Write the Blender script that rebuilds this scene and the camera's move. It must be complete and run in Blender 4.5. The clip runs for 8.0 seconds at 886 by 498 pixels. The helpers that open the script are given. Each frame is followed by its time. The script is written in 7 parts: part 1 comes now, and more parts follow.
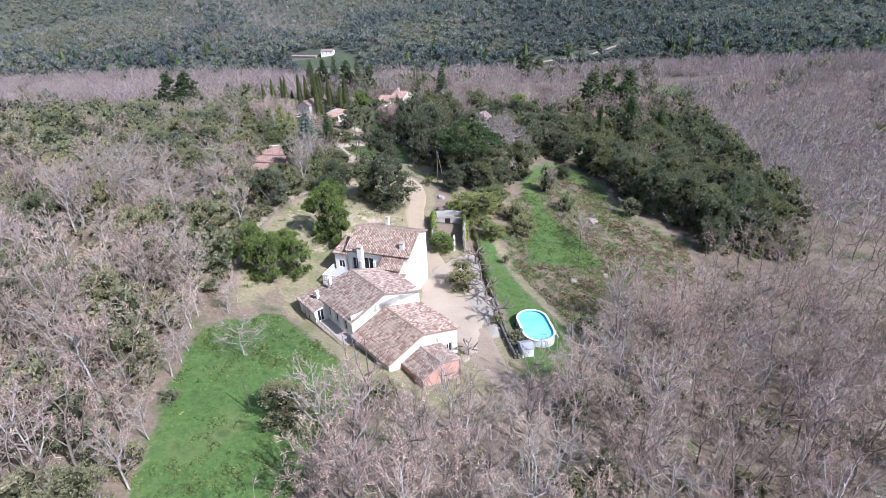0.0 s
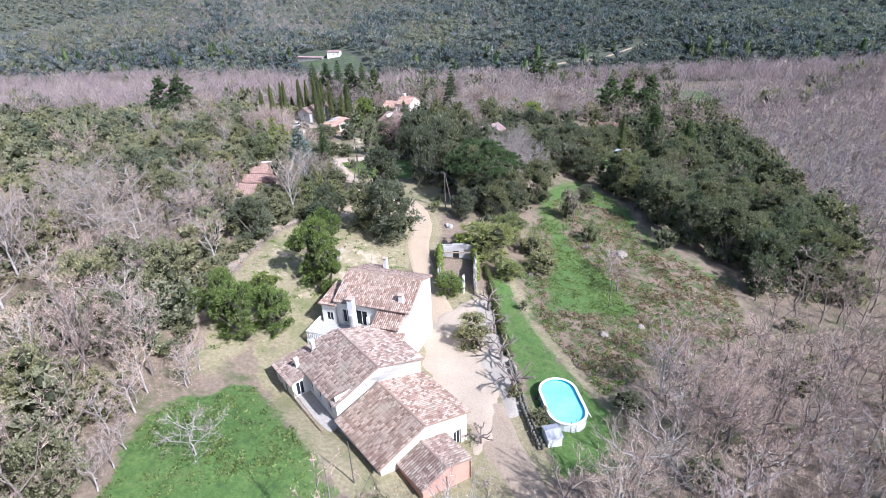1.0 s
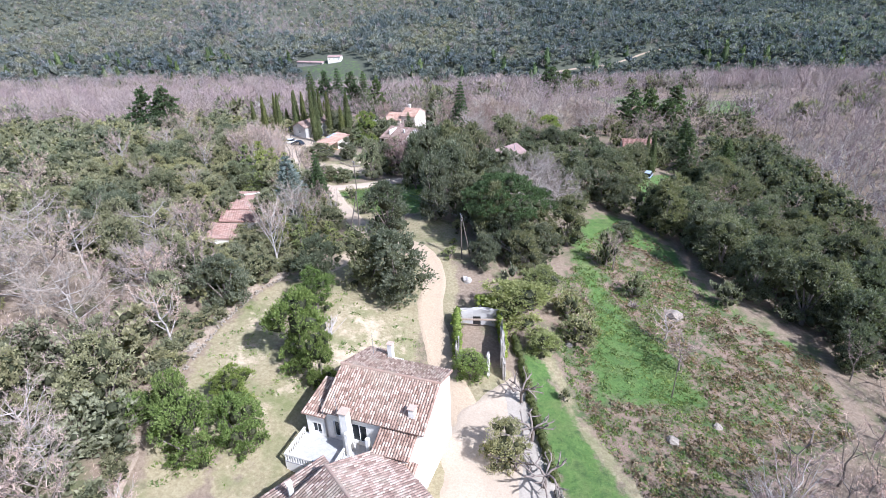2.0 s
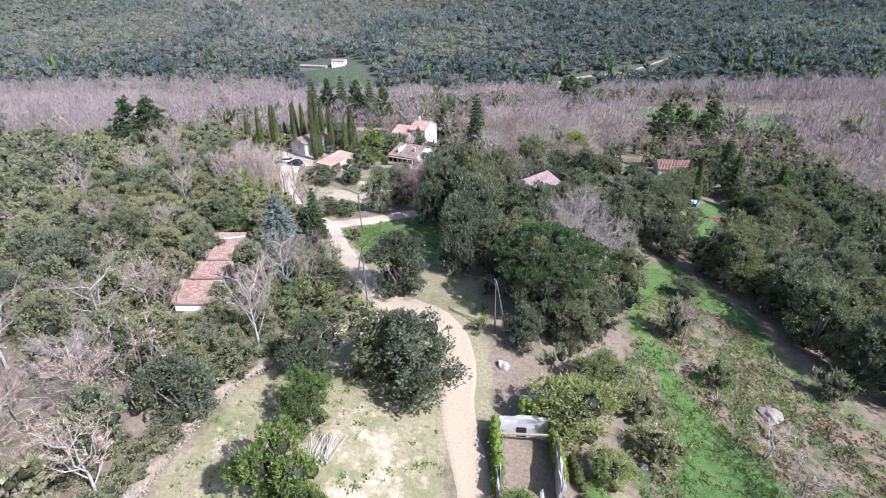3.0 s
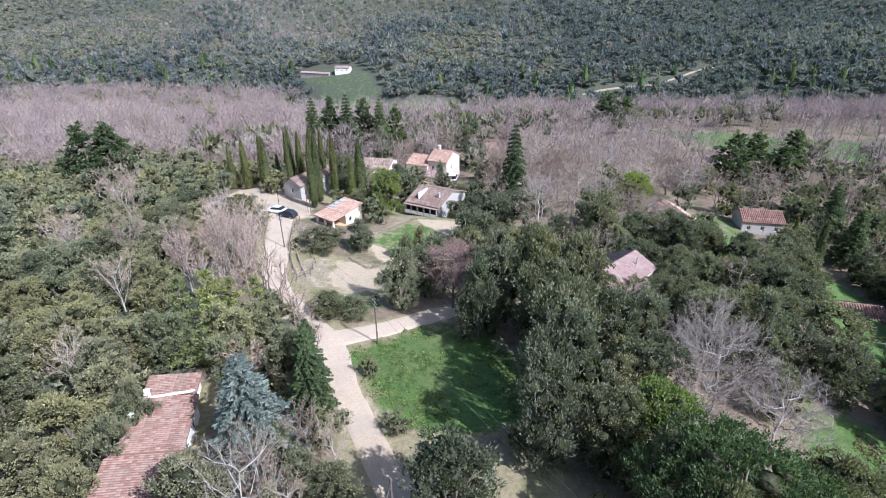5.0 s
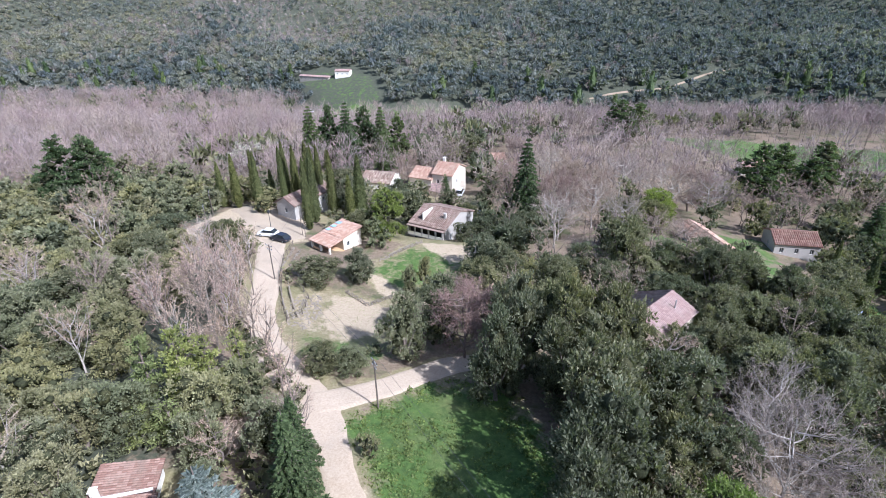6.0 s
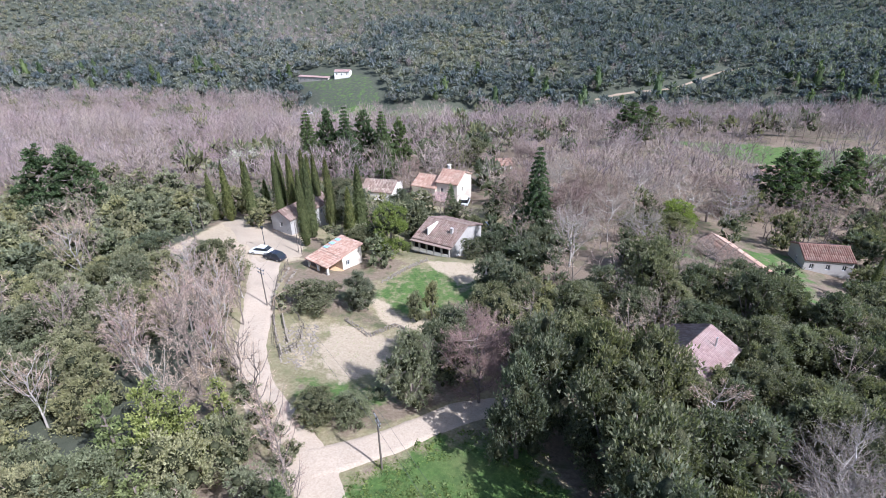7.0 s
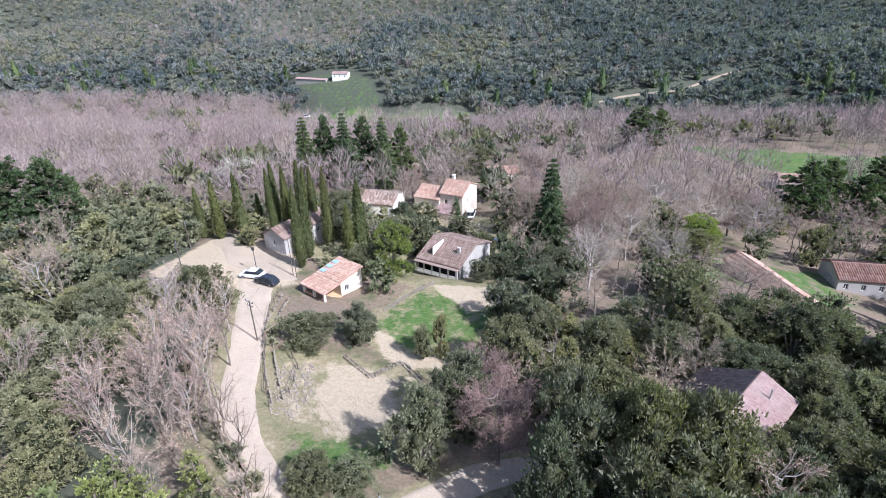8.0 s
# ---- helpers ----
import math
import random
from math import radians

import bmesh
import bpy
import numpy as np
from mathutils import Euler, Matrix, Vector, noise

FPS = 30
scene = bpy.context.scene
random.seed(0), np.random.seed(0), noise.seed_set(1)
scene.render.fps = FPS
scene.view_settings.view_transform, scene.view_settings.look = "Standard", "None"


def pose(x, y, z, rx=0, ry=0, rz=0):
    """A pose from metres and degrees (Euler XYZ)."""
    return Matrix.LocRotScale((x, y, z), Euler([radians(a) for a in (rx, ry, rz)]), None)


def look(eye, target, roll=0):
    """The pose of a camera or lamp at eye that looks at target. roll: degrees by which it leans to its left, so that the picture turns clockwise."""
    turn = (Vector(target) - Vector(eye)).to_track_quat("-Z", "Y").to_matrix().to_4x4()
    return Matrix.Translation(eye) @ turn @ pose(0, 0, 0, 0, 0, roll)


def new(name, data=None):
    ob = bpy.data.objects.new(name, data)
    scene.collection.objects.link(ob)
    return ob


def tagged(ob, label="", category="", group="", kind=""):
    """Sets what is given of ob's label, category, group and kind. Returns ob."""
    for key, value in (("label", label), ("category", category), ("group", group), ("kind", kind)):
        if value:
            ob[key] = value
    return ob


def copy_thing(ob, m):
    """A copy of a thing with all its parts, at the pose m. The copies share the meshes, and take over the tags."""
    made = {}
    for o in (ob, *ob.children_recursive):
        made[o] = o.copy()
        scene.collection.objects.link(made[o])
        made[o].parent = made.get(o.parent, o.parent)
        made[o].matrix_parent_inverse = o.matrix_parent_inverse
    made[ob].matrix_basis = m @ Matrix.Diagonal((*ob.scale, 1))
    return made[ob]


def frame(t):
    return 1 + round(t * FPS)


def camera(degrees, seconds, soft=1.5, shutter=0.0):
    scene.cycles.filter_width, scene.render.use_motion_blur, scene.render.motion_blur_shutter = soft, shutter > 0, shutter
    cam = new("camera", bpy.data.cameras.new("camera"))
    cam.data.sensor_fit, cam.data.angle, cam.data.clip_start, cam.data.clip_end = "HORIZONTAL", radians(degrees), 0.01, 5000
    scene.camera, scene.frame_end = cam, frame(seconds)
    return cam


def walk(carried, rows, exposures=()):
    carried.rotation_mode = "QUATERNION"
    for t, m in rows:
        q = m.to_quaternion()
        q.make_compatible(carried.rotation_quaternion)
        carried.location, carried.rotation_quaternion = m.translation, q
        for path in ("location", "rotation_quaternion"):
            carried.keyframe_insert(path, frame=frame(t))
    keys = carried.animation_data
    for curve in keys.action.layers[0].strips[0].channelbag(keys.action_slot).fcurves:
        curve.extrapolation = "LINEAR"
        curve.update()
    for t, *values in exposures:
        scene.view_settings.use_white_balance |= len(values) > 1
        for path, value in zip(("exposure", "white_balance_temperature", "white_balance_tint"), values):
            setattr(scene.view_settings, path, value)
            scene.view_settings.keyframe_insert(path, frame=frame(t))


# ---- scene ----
cam = camera(80.0, 8.0, 0.4)
PATH = [
    (0, (-0.007, 0.003, 43.273), (-0.132, 8.918, 38.748), -2.3),
    (0.5, (0.291, 6.460, 43.243), (0.086, 15.370, 38.713), -2.2),
    (1, (0.024, 14.400, 43.197), (-0.246, 23.310, 38.672), -2.2),
    (1.2, (-0.302, 17.927, 43.232), (-0.572, 26.842, 38.702), -2.2),
    (2.3, (-3.452, 38.795, 43.289), (-3.777, 47.730, 38.809), -2.0),
    (2.5, (-4.189, 42.769, 43.263), (-4.519, 51.704, 38.788), -1.8),
    (3, (-6.061, 52.308, 43.202), (-6.401, 61.248, 38.742), -1.6),
    (3.5, (-8.290, 61.653, 43.394), (-8.640, 70.598, 38.944), -1.3),
    (4, (-10.345, 70.699, 43.564), (-10.700, 79.654, 39.119), -1.1),
    (4.5, (-12.178, 79.062, 43.709), (-12.538, 88.012, 39.269), -0.9),
    (5, (-13.696, 86.541, 43.836), (-14.051, 95.496, 39.391), -1.0),
    (5.2, (-14.101, 89.022, 43.926), (-14.456, 97.977, 39.486), -1.0),
    (6.3, (-15.489, 100.018, 44.192), (-15.874, 108.973, 39.757), -1.1),
    (6.5, (-15.784, 101.674, 44.203), (-16.154, 110.624, 39.758), -1.1),
    (7, (-16.589, 105.513, 44.085), (-16.974, 114.458, 39.630), -1.2),
    (7.5, (-17.545, 109.620, 43.966), (-17.915, 118.565, 39.516), -1.3),
    (8, (-18.264, 113.971, 44.051), (-18.624, 122.916, 39.596), -1.3),
]
walk(cam, [(t, look(eye, target, roll)) for t, eye, target, roll in PATH],
     exposures=[(0.0, 0.52, 5380, 15), (1.0, 0.73, 5380, 15), (2.5, 0.82, 5380, 14), (4.5, 0.64, 5400, 13), (8.0, 0.63, 5450, 14)])

# ---- light ----
SUN_AZ, SUN_EL = radians(127), radians(43)
world = bpy.data.worlds.new("world")
scene.world = world
world.use_nodes = True
wn = world.node_tree
sky = wn.nodes.new("ShaderNodeTexSky")
sky.sky_type, sky.sun_disc = "NISHITA", False
sky.sun_elevation, sky.sun_rotation = SUN_EL, SUN_AZ
sky.air_density, sky.dust_density = 1.0, 2.0
back = wn.nodes["Background"]
back.inputs["Strength"].default_value = 0.12
wn.links.new(sky.outputs[0], back.inputs["Color"])
sun = new("sun", bpy.data.lights.new("sun", "SUN"))
sun.data.energy, sun.data.angle, sun.data.color = 5.0, radians(0.6), (1.0, 0.965, 0.92)
sun_way = Vector((math.sin(SUN_AZ) * math.cos(SUN_EL), math.cos(SUN_AZ) * math.cos(SUN_EL), math.sin(SUN_EL)))
sun.matrix_world = look(sun_way * 300, (0, 0, 0))


# ---- materials ----
class Nodes:
    """Small helper to wire a procedural material."""

    def __init__(self, name, rough=0.9, metal=0.0):
        self.mat = bpy.data.materials.new(name)
        self.mat.use_nodes = True
        self.tree = self.mat.node_tree
        self.bsdf = self.tree.nodes["Principled BSDF"]
        self.bsdf.inputs["Roughness"].default_value = rough
        self.bsdf.inputs["Metallic"].default_value = metal
        self.bsdf.inputs["Specular IOR Level"].default_value = 0.25

    def node(self, kind, **inputs):
        n = self.tree.nodes.new(kind)
        for key, value in inputs.items():
            self.put(n.inputs[key.replace("_", " ")], value)
        return n

    def put(self, socket, value):
        if isinstance(value, bpy.types.NodeSocket):
            self.tree.links.new(value, socket)
        else:
            socket.default_value = value

    def position(self):
        return self.node("ShaderNodeNewGeometry").outputs["Position"]

    def noise(self, scale, detail=4.0, rough=0.6, where=None):
        n = self.node("ShaderNodeTexNoise", Scale=scale, Detail=detail, Roughness=rough)
        self.put(n.inputs["Vector"], where if where is not None else self.position())
        return n.outputs["Fac"]

    def ramp(self, fac, *stops):
        n = self.node("ShaderNodeValToRGB")
        self.put(n.inputs["Fac"], fac)
        el = n.color_ramp.elements
        while len(el) < len(stops):
            el.new(0.5)
        for e, (p, c) in zip(el, stops):
            e.position = p
            e.color = (*c, 1) if not isinstance(c, (int, float)) else (c, c, c, 1)
        return n.outputs["Color"]

    def math(self, op, a, b=0.5, clamp=False):
        n = self.node("ShaderNodeMath")
        n.operation, n.use_clamp = op, clamp
        self.put(n.inputs[0], a)
        self.put(n.inputs[1], b)
        return n.outputs[0]

    def mix(self, fac, a, b, how="MIX"):
        n = self.node("ShaderNodeMix")
        n.data_type, n.blend_type = "RGBA", how
        for key, value in ((0, fac), (6, a), (7, b)):
            if isinstance(value, tuple) and len(value) == 3:
                value = (*value, 1)
            self.put(n.inputs[key], value)
        return n.outputs[2]

    def attr(self, name):
        n = self.node("ShaderNodeAttribute")
        n.attribute_name = name
        return n.outputs["Fac"]

    def island(self):
        return self.node("ShaderNodeNewGeometry").outputs["Random Per Island"]

    def object_random(self):
        return self.node("ShaderNodeObjectInfo").outputs["Random"]

    def bump(self, height, strength=0.4, distance=0.05):
        n = self.node("ShaderNodeBump", Strength=strength, Distance=distance, Height=height)
        self.put(self.bsdf.inputs["Normal"], n.outputs[0])

    def done(self, color):
        self.put(self.bsdf.inputs["Base Color"], color)
        return self.mat


def leaf_material(name, dark, mid, light, sheen=0.0):
    """Foliage: each leaf clump and each tree differs a little."""
    n = Nodes(name, 0.75)
    which = n.math("FRACT", n.math("ADD", n.attr("tint"), n.object_random()), 0)
    leaf = n.ramp(n.island(), (0.0, dark), (0.5, mid), (1.0, light))
    tone = n.ramp(which, (0.0, (0.74, 0.8, 0.72)), (0.3, (1.0, 1.0, 1.0)), (0.55, (1.18, 1.12, 0.86)), (0.75, (1.08, 1.02, 0.92)), (1.0, (0.92, 0.95, 0.88)))
    patch = n.ramp(n.noise(0.12, 3), (0.3, 0.8), (0.7, 1.2))
    col = n.mix(1.0, n.mix(1.0, leaf, tone, "MULTIPLY"), patch, "MULTIPLY")
    speck = n.ramp(n.noise(5.5, 4, 0.75), (0.36, 0.55), (0.5, 0.95), (0.64, 1.45))
    col = n.mix(1.0, col, speck, "MULTIPLY")
    n.bsdf.inputs["Subsurface Weight"].default_value = 0.0
    out = n.done(col)
    glow = n.node("ShaderNodeBsdfTranslucent")
    n.put(glow.inputs["Color"], n.mix(1.0, col, (1.1, 1.2, 0.6), "MULTIPLY"))
    both = n.node("ShaderNodeMixShader")
    both.inputs[0].default_value = 0.42
    n.put(both.inputs[1], n.bsdf.outputs[0])
    n.put(both.inputs[2], glow.outputs[0])
    n.put(n.tree.nodes["Material Output"].inputs["Surface"], both.outputs[0])
    return out


def twig_material(name, a, b, c):
    n = Nodes(name, 0.9)
    which = n.math("FRACT", n.math("ADD", n.attr("tint"), n.object_random()), 0)
    twig = n.ramp(n.island(), (0.0, a), (0.55, b), (1.0, c))
    tone = n.ramp(which, (0.0, (0.88, 0.76, 0.74)), (0.4, (1.0, 0.97, 0.95)), (0.7, (1.14, 1.10, 0.92)), (1.0, (1.12, 1.02, 0.94)))
    patch = n.ramp(n.noise(0.045, 4), (0.34, (0.80, 0.80, 0.74)), (0.5, (1.0, 1.0, 1.0)), (0.66, (1.2, 1.14, 1.12)))
    return n.done(n.mix(1.0, n.mix(1.0, twig, tone, "MULTIPLY"), patch, "MULTIPLY"))


M_OAK = leaf_material("oak_leaves", (0.106, 0.114, 0.078), (0.172, 0.178, 0.122), (0.254, 0.254, 0.182))
M_OLIVE = leaf_material("olive_leaves", (0.202, 0.198, 0.130), (0.278, 0.272, 0.178), (0.360, 0.348, 0.236))
M_LUSH = leaf_material("lush_leaves", (0.120, 0.162, 0.044), (0.182, 0.232, 0.070), (0.256, 0.304, 0.112))
M_LIME = leaf_material("lime_leaves", (0.170, 0.200, 0.075), (0.250, 0.280, 0.120), (0.340, 0.360, 0.180))
M_PINE = leaf_material("pine_needles", (0.054, 0.080, 0.038), (0.098, 0.136, 0.064), (0.154, 0.198, 0.098))
M_CYPRESS = leaf_material("cypress_leaves", (0.070, 0.084, 0.034), (0.122, 0.136, 0.058), (0.180, 0.190, 0.090))
M_CEDAR = leaf_material("cedar_needles", (0.110, 0.135, 0.130), (0.190, 0.225, 0.225), (0.290, 0.325, 0.325))
M_IVY = leaf_material("hedge_leaves", (0.120, 0.160, 0.030), (0.215, 0.265, 0.055), (0.320, 0.355, 0.100))
M_HEDGE = leaf_material("clipped_hedge_leaves", (0.100, 0.108, 0.036), (0.140, 0.148, 0.052), (0.185, 0.188, 0.075))
M_WILLOW = leaf_material("pale_green_leaves", (0.195, 0.218, 0.095), (0.270, 0.292, 0.135), (0.350, 0.365, 0.190))
# Mountain foliage: distance haze is mixed into these paler, bluer leaf colours.
M_HAZY_MOUNTAIN = leaf_material("hazy_mountain_leaves", (0.168, 0.180, 0.188), (0.212, 0.224, 0.230), (0.258, 0.270, 0.274))
M_HAZY_SCRUB = leaf_material("hazy_scrub_leaves", (0.200, 0.200, 0.176), (0.250, 0.248, 0.220), (0.300, 0.294, 0.264))
M_HAZY_MOUNTAIN_DARK = leaf_material("hazy_mountain_pine_leaves", (0.112, 0.130, 0.148), (0.146, 0.164, 0.180), (0.184, 0.202, 0.216))
M_WEED = leaf_material("weed_leaves", (0.135, 0.180, 0.062), (0.180, 0.232, 0.086), (0.230, 0.280, 0.120))
M_BRACKEN = leaf_material("dry_bracken", (0.180, 0.126, 0.090), (0.260, 0.192, 0.142), (0.345, 0.268, 0.205))
M_BLOSSOM = leaf_material("blossom", (0.42, 0.38, 0.37), (0.60, 0.56, 0.55), (0.75, 0.72, 0.70))
# Darker green for crown cores: the shade behind the leaves, put into the colour.
M_INNER_SHADE = leaf_material("inner_crown_shade", (0.052, 0.055, 0.030), (0.068, 0.072, 0.040), (0.086, 0.090, 0.052))
M_TWIG = twig_material("bare_twigs", (0.205, 0.155, 0.136), (0.390, 0.310, 0.268), (0.610, 0.510, 0.440))
M_TWIG_PALE = twig_material("pale_twigs", (0.190, 0.165, 0.148), (0.295, 0.260, 0.232), (0.420, 0.374, 0.334))
M_TWIG_ROSE = twig_material("rosy_twigs", (0.200, 0.166, 0.168), (0.268, 0.226, 0.226), (0.345, 0.298, 0.294))

M_TWIG_RED = twig_material("reddish_twigs", (0.165, 0.126, 0.112), (0.262, 0.206, 0.182), (0.370, 0.302, 0.266))


def bark_material(name, a, b):
    n = Nodes(name, 0.95)
    fleck = n.noise(3.0, 6, 0.7)
    n.bump(fleck, 0.5, 0.03)
    return n.done(n.ramp(fleck, (0.3, a), (0.7, b)))


M_BARK = bark_material("bark", (0.120, 0.092, 0.076), (0.285, 0.236, 0.200))
M_BARK_PALE = bark_material("pale_bark", (0.24, 0.21, 0.19), (0.52, 0.47, 0.42))
M_BARK_RED = bark_material("reddish_bark", (0.120, 0.090, 0.080), (0.230, 0.182, 0.162))
M_POLE = bark_material("weathered_pole_wood", (0.085, 0.068, 0.058), (0.180, 0.148, 0.122))


def ground_material():
    """Earth, dry grass, lawn and leaf litter, laid out by the masks of the sheet."""
    n = Nodes("ground_cover", 0.97)
    wobble = n.math("MULTIPLY", n.math("SUBTRACT", n.noise(0.45, 6, 0.7), 0.5), 1.1)

    def mask(name):
        m = n.math("ADD", n.attr(name), wobble)
        return n.ramp(m, (0.42, 0.0), (0.58, 1.0))

    fine, blot = n.noise(2.6, 8, 0.7), n.noise(0.22, 5, 0.65)
    litter = n.ramp(fine, (0.25, (0.130, 0.095, 0.064)), (0.5, (0.220, 0.165, 0.118)), (0.75, (0.315, 0.248, 0.180)))
    litter = n.mix(n.ramp(blot, (0.5, 0.0), (0.66, 0.8)), litter, (0.085, 0.105, 0.040))
    dry = n.ramp(fine, (0.25, (0.175, 0.140, 0.078)), (0.5, (0.275, 0.230, 0.136)), (0.78, (0.390, 0.335, 0.218)))
    dry = n.mix(n.ramp(blot, (0.48, 0.0), (0.7, 0.75)), dry, (0.135, 0.150, 0.055))
    grass = n.ramp(fine, (0.25, (0.050, 0.092, 0.022)), (0.5, (0.090, 0.150, 0.038)), (0.8, (0.160, 0.225, 0.066)))
    grass = n.mix(n.ramp(n.noise(0.13, 6, 0.7), (0.5, 0.0), (0.72, 0.7)), grass, (0.170, 0.175, 0.072))
    grass = n.mix(n.ramp(n.noise(0.8, 6, 0.75), (0.5, 0.0), (0.66, 0.75)), grass, (0.044, 0.078, 0.024))
    weeds = n.ramp(n.noise(0.5, 10, 0.82), (0.42, (0.250, 0.175, 0.130)), (0.49, (0.190, 0.140, 0.098)), (0.53, (0.098, 0.108, 0.048)), (0.63, (0.080, 0.122, 0.042)), (0.74, (0.165, 0.130, 0.090)))
    earth = n.ramp(fine, (0.2, (0.320, 0.245, 0.165)), (0.5, (0.450, 0.358, 0.252)), (0.8, (0.560, 0.460, 0.335)))
    brush = n.ramp(n.noise(0.7, 7, 0.75), (0.35, (0.058, 0.064, 0.044)), (0.6, (0.090, 0.094, 0.066)), (0.8, (0.140, 0.130, 0.100)))
    litter = n.mix(mask("brush"), litter, brush)
    col = n.mix(mask("dry"), litter, dry)
    col = n.mix(mask("weeds"), col, weeds)
    col = n.mix(mask("grass"), col, grass)
    col = n.mix(mask("earth"), col, earth)
    n.bump(n.math("ADD", fine, n.noise(9.0, 5)), 0.7, 0.12)
    return n.done(col)


def earth_material(name, a, b, c, scale=1.2):
    n = Nodes(name, 0.95)
    fine, broad = n.noise(scale * 4, 8, 0.7), n.noise(scale * 0.25, 4)
    col = n.ramp(fine, (0.25, a), (0.5, b), (0.8, c))
    col = n.mix(n.ramp(broad, (0.35, 0.0), (0.75, 0.6)), col, n.mix(0.5, col, (*[v * 0.72 for v in a],)))
    n.bump(fine, 0.4, 0.05)
    return n.done(col)


M_GROUND = ground_material()


def road_material():
    """Tan earth by the farm that gives way to paler gravel past the bend."""
    n = Nodes("pale_dirt", 0.95)
    fine, broad = n.noise(4.8, 8, 0.7), n.noise(0.3, 5, 0.65)
    tan = n.ramp(fine, (0.25, (0.285, 0.208, 0.135)), (0.5, (0.395, 0.302, 0.206)), (0.8, (0.495, 0.395, 0.285)))
    pale = n.ramp(fine, (0.25, (0.350, 0.272, 0.202)), (0.5, (0.465, 0.372, 0.285)), (0.8, (0.555, 0.458, 0.362)))
    split = n.node("ShaderNodeSeparateXYZ")
    n.put(split.inputs[0], n.position())
    along = n.math("MULTIPLY", n.math("SUBTRACT", split.outputs[1], 104.0), 0.028)
    where = n.math("ADD", along, n.math("MULTIPLY", n.math("SUBTRACT", broad, 0.5), 1.4), True)
    col = n.mix(where, tan, pale)
    col = n.mix(n.ramp(broad, (0.52, 0.0), (0.75, 0.45)), col, (0.300, 0.250, 0.190))
    n.bump(fine, 0.4, 0.05)
    return n.done(col)


M_ROAD = road_material()
M_TRACK = earth_material("brown_track_earth", (0.225, 0.165, 0.112), (0.325, 0.250, 0.180), (0.420, 0.338, 0.255))
M_GRAVEL = earth_material("pale_gravel", (0.280, 0.240, 0.195), (0.370, 0.322, 0.266), (0.460, 0.408, 0.345))
M_COURT = earth_material("sandy_court", (0.330, 0.258, 0.186), (0.425, 0.342, 0.255), (0.510, 0.422, 0.328))
M_BANK = earth_material("eroded_bank_earth", (0.150, 0.112, 0.076), (0.300, 0.235, 0.172), (0.470, 0.390, 0.305), 0.8)
M_CONCRETE = earth_material("old_concrete", (0.330, 0.315, 0.300), (0.430, 0.410, 0.390), (0.530, 0.510, 0.485), 0.8)
M_STONE = earth_material("field_stone", (0.250, 0.220, 0.190), (0.400, 0.360, 0.315), (0.540, 0.495, 0.440), 1.0)
M_RUBBLE = earth_material("rubble_stone", (0.180, 0.150, 0.118), (0.295, 0.250, 0.202), (0.410, 0.355, 0.295), 1.0)
M_CRAG = earth_material("mountain_rock", (0.200, 0.172, 0.155), (0.290, 0.252, 0.230), (0.380, 0.335, 0.308), 0.2)
M_MOSSY = earth_material("mossy_stone", (0.085, 0.078, 0.060), (0.150, 0.138, 0.112), (0.240, 0.222, 0.186), 1.0)
M_ROCK = earth_material("pale_rock", (0.340, 0.300, 0.265), (0.500, 0.455, 0.410), (0.640, 0.590, 0.540), 0.5)


def plaster_material(name, tone, dirt, amount=0.5):
    n = Nodes(name, 0.9)
    broad, fine = n.noise(0.7, 6, 0.65), n.noise(6.0, 6, 0.7)
    col = n.mix(n.ramp(broad, (0.45, 0.0), (0.8, amount)), tone, dirt)
    col = n.mix(n.ramp(fine, (0.35, 0.25), (0.6, 0.0)), col, dirt)
    n.bump(fine, 0.3, 0.02)
    return n.done(col)


M_WHITE = plaster_material("white_plaster", (0.78, 0.74, 0.67), (0.55, 0.48, 0.41))
M_CREAM = plaster_material("cream_render", (0.62, 0.54, 0.45), (0.50, 0.43, 0.36))
M_GREYWALL = plaster_material("grey_render", (0.44, 0.41, 0.38), (0.28, 0.25, 0.225))
M_PINKWALL = plaster_material("pink_brick_render", (0.55, 0.31, 0.23), (0.38, 0.20, 0.15), 0.8)
M_OCHRE = plaster_material("ochre_render", (0.62, 0.42, 0.24), (0.45, 0.30, 0.18))


def tile_material(name, a, b, c, lichen):
    n = Nodes(name, 0.85)
    col = n.ramp(n.island(), (0.0, a), (0.5, b), (1.0, c))
    worn = n.noise(0.55, 6, 0.7)
    col = n.mix(n.ramp(worn, (0.48, 0.0), (0.72, 0.7)), col, lichen)
    fine = n.noise(7.0, 6, 0.7)
    col = n.mix(n.ramp(fine, (0.5, 0.0), (0.75, 0.45)), col, (0.10, 0.075, 0.06))
    n.bump(fine, 0.3, 0.02)
    return n.done(col)


M_TILE = tile_material("clay_tiles", (0.205, 0.125, 0.092), (0.375, 0.252, 0.190), (0.560, 0.430, 0.340), (0.380, 0.310, 0.230))
M_TILE_OLD = tile_material("old_clay_tiles", (0.190, 0.122, 0.098), (0.340, 0.240, 0.192), (0.510, 0.400, 0.328), (0.340, 0.300, 0.230))
M_TILE_RED = tile_material("red_clay_tiles", (0.205, 0.105, 0.080), (0.275, 0.152, 0.118), (0.350, 0.220, 0.175), (0.260, 0.195, 0.155))
M_TILE_WORN = tile_material("worn_clay_tiles", (0.205, 0.112, 0.088), (0.280, 0.168, 0.134), (0.355, 0.236, 0.192), (0.255, 0.200, 0.162))
M_TILE_ORANGE = tile_material("orange_clay_tiles", (0.360, 0.205, 0.150), (0.450, 0.285, 0.215), (0.540, 0.380, 0.300), (0.420, 0.330, 0.255))
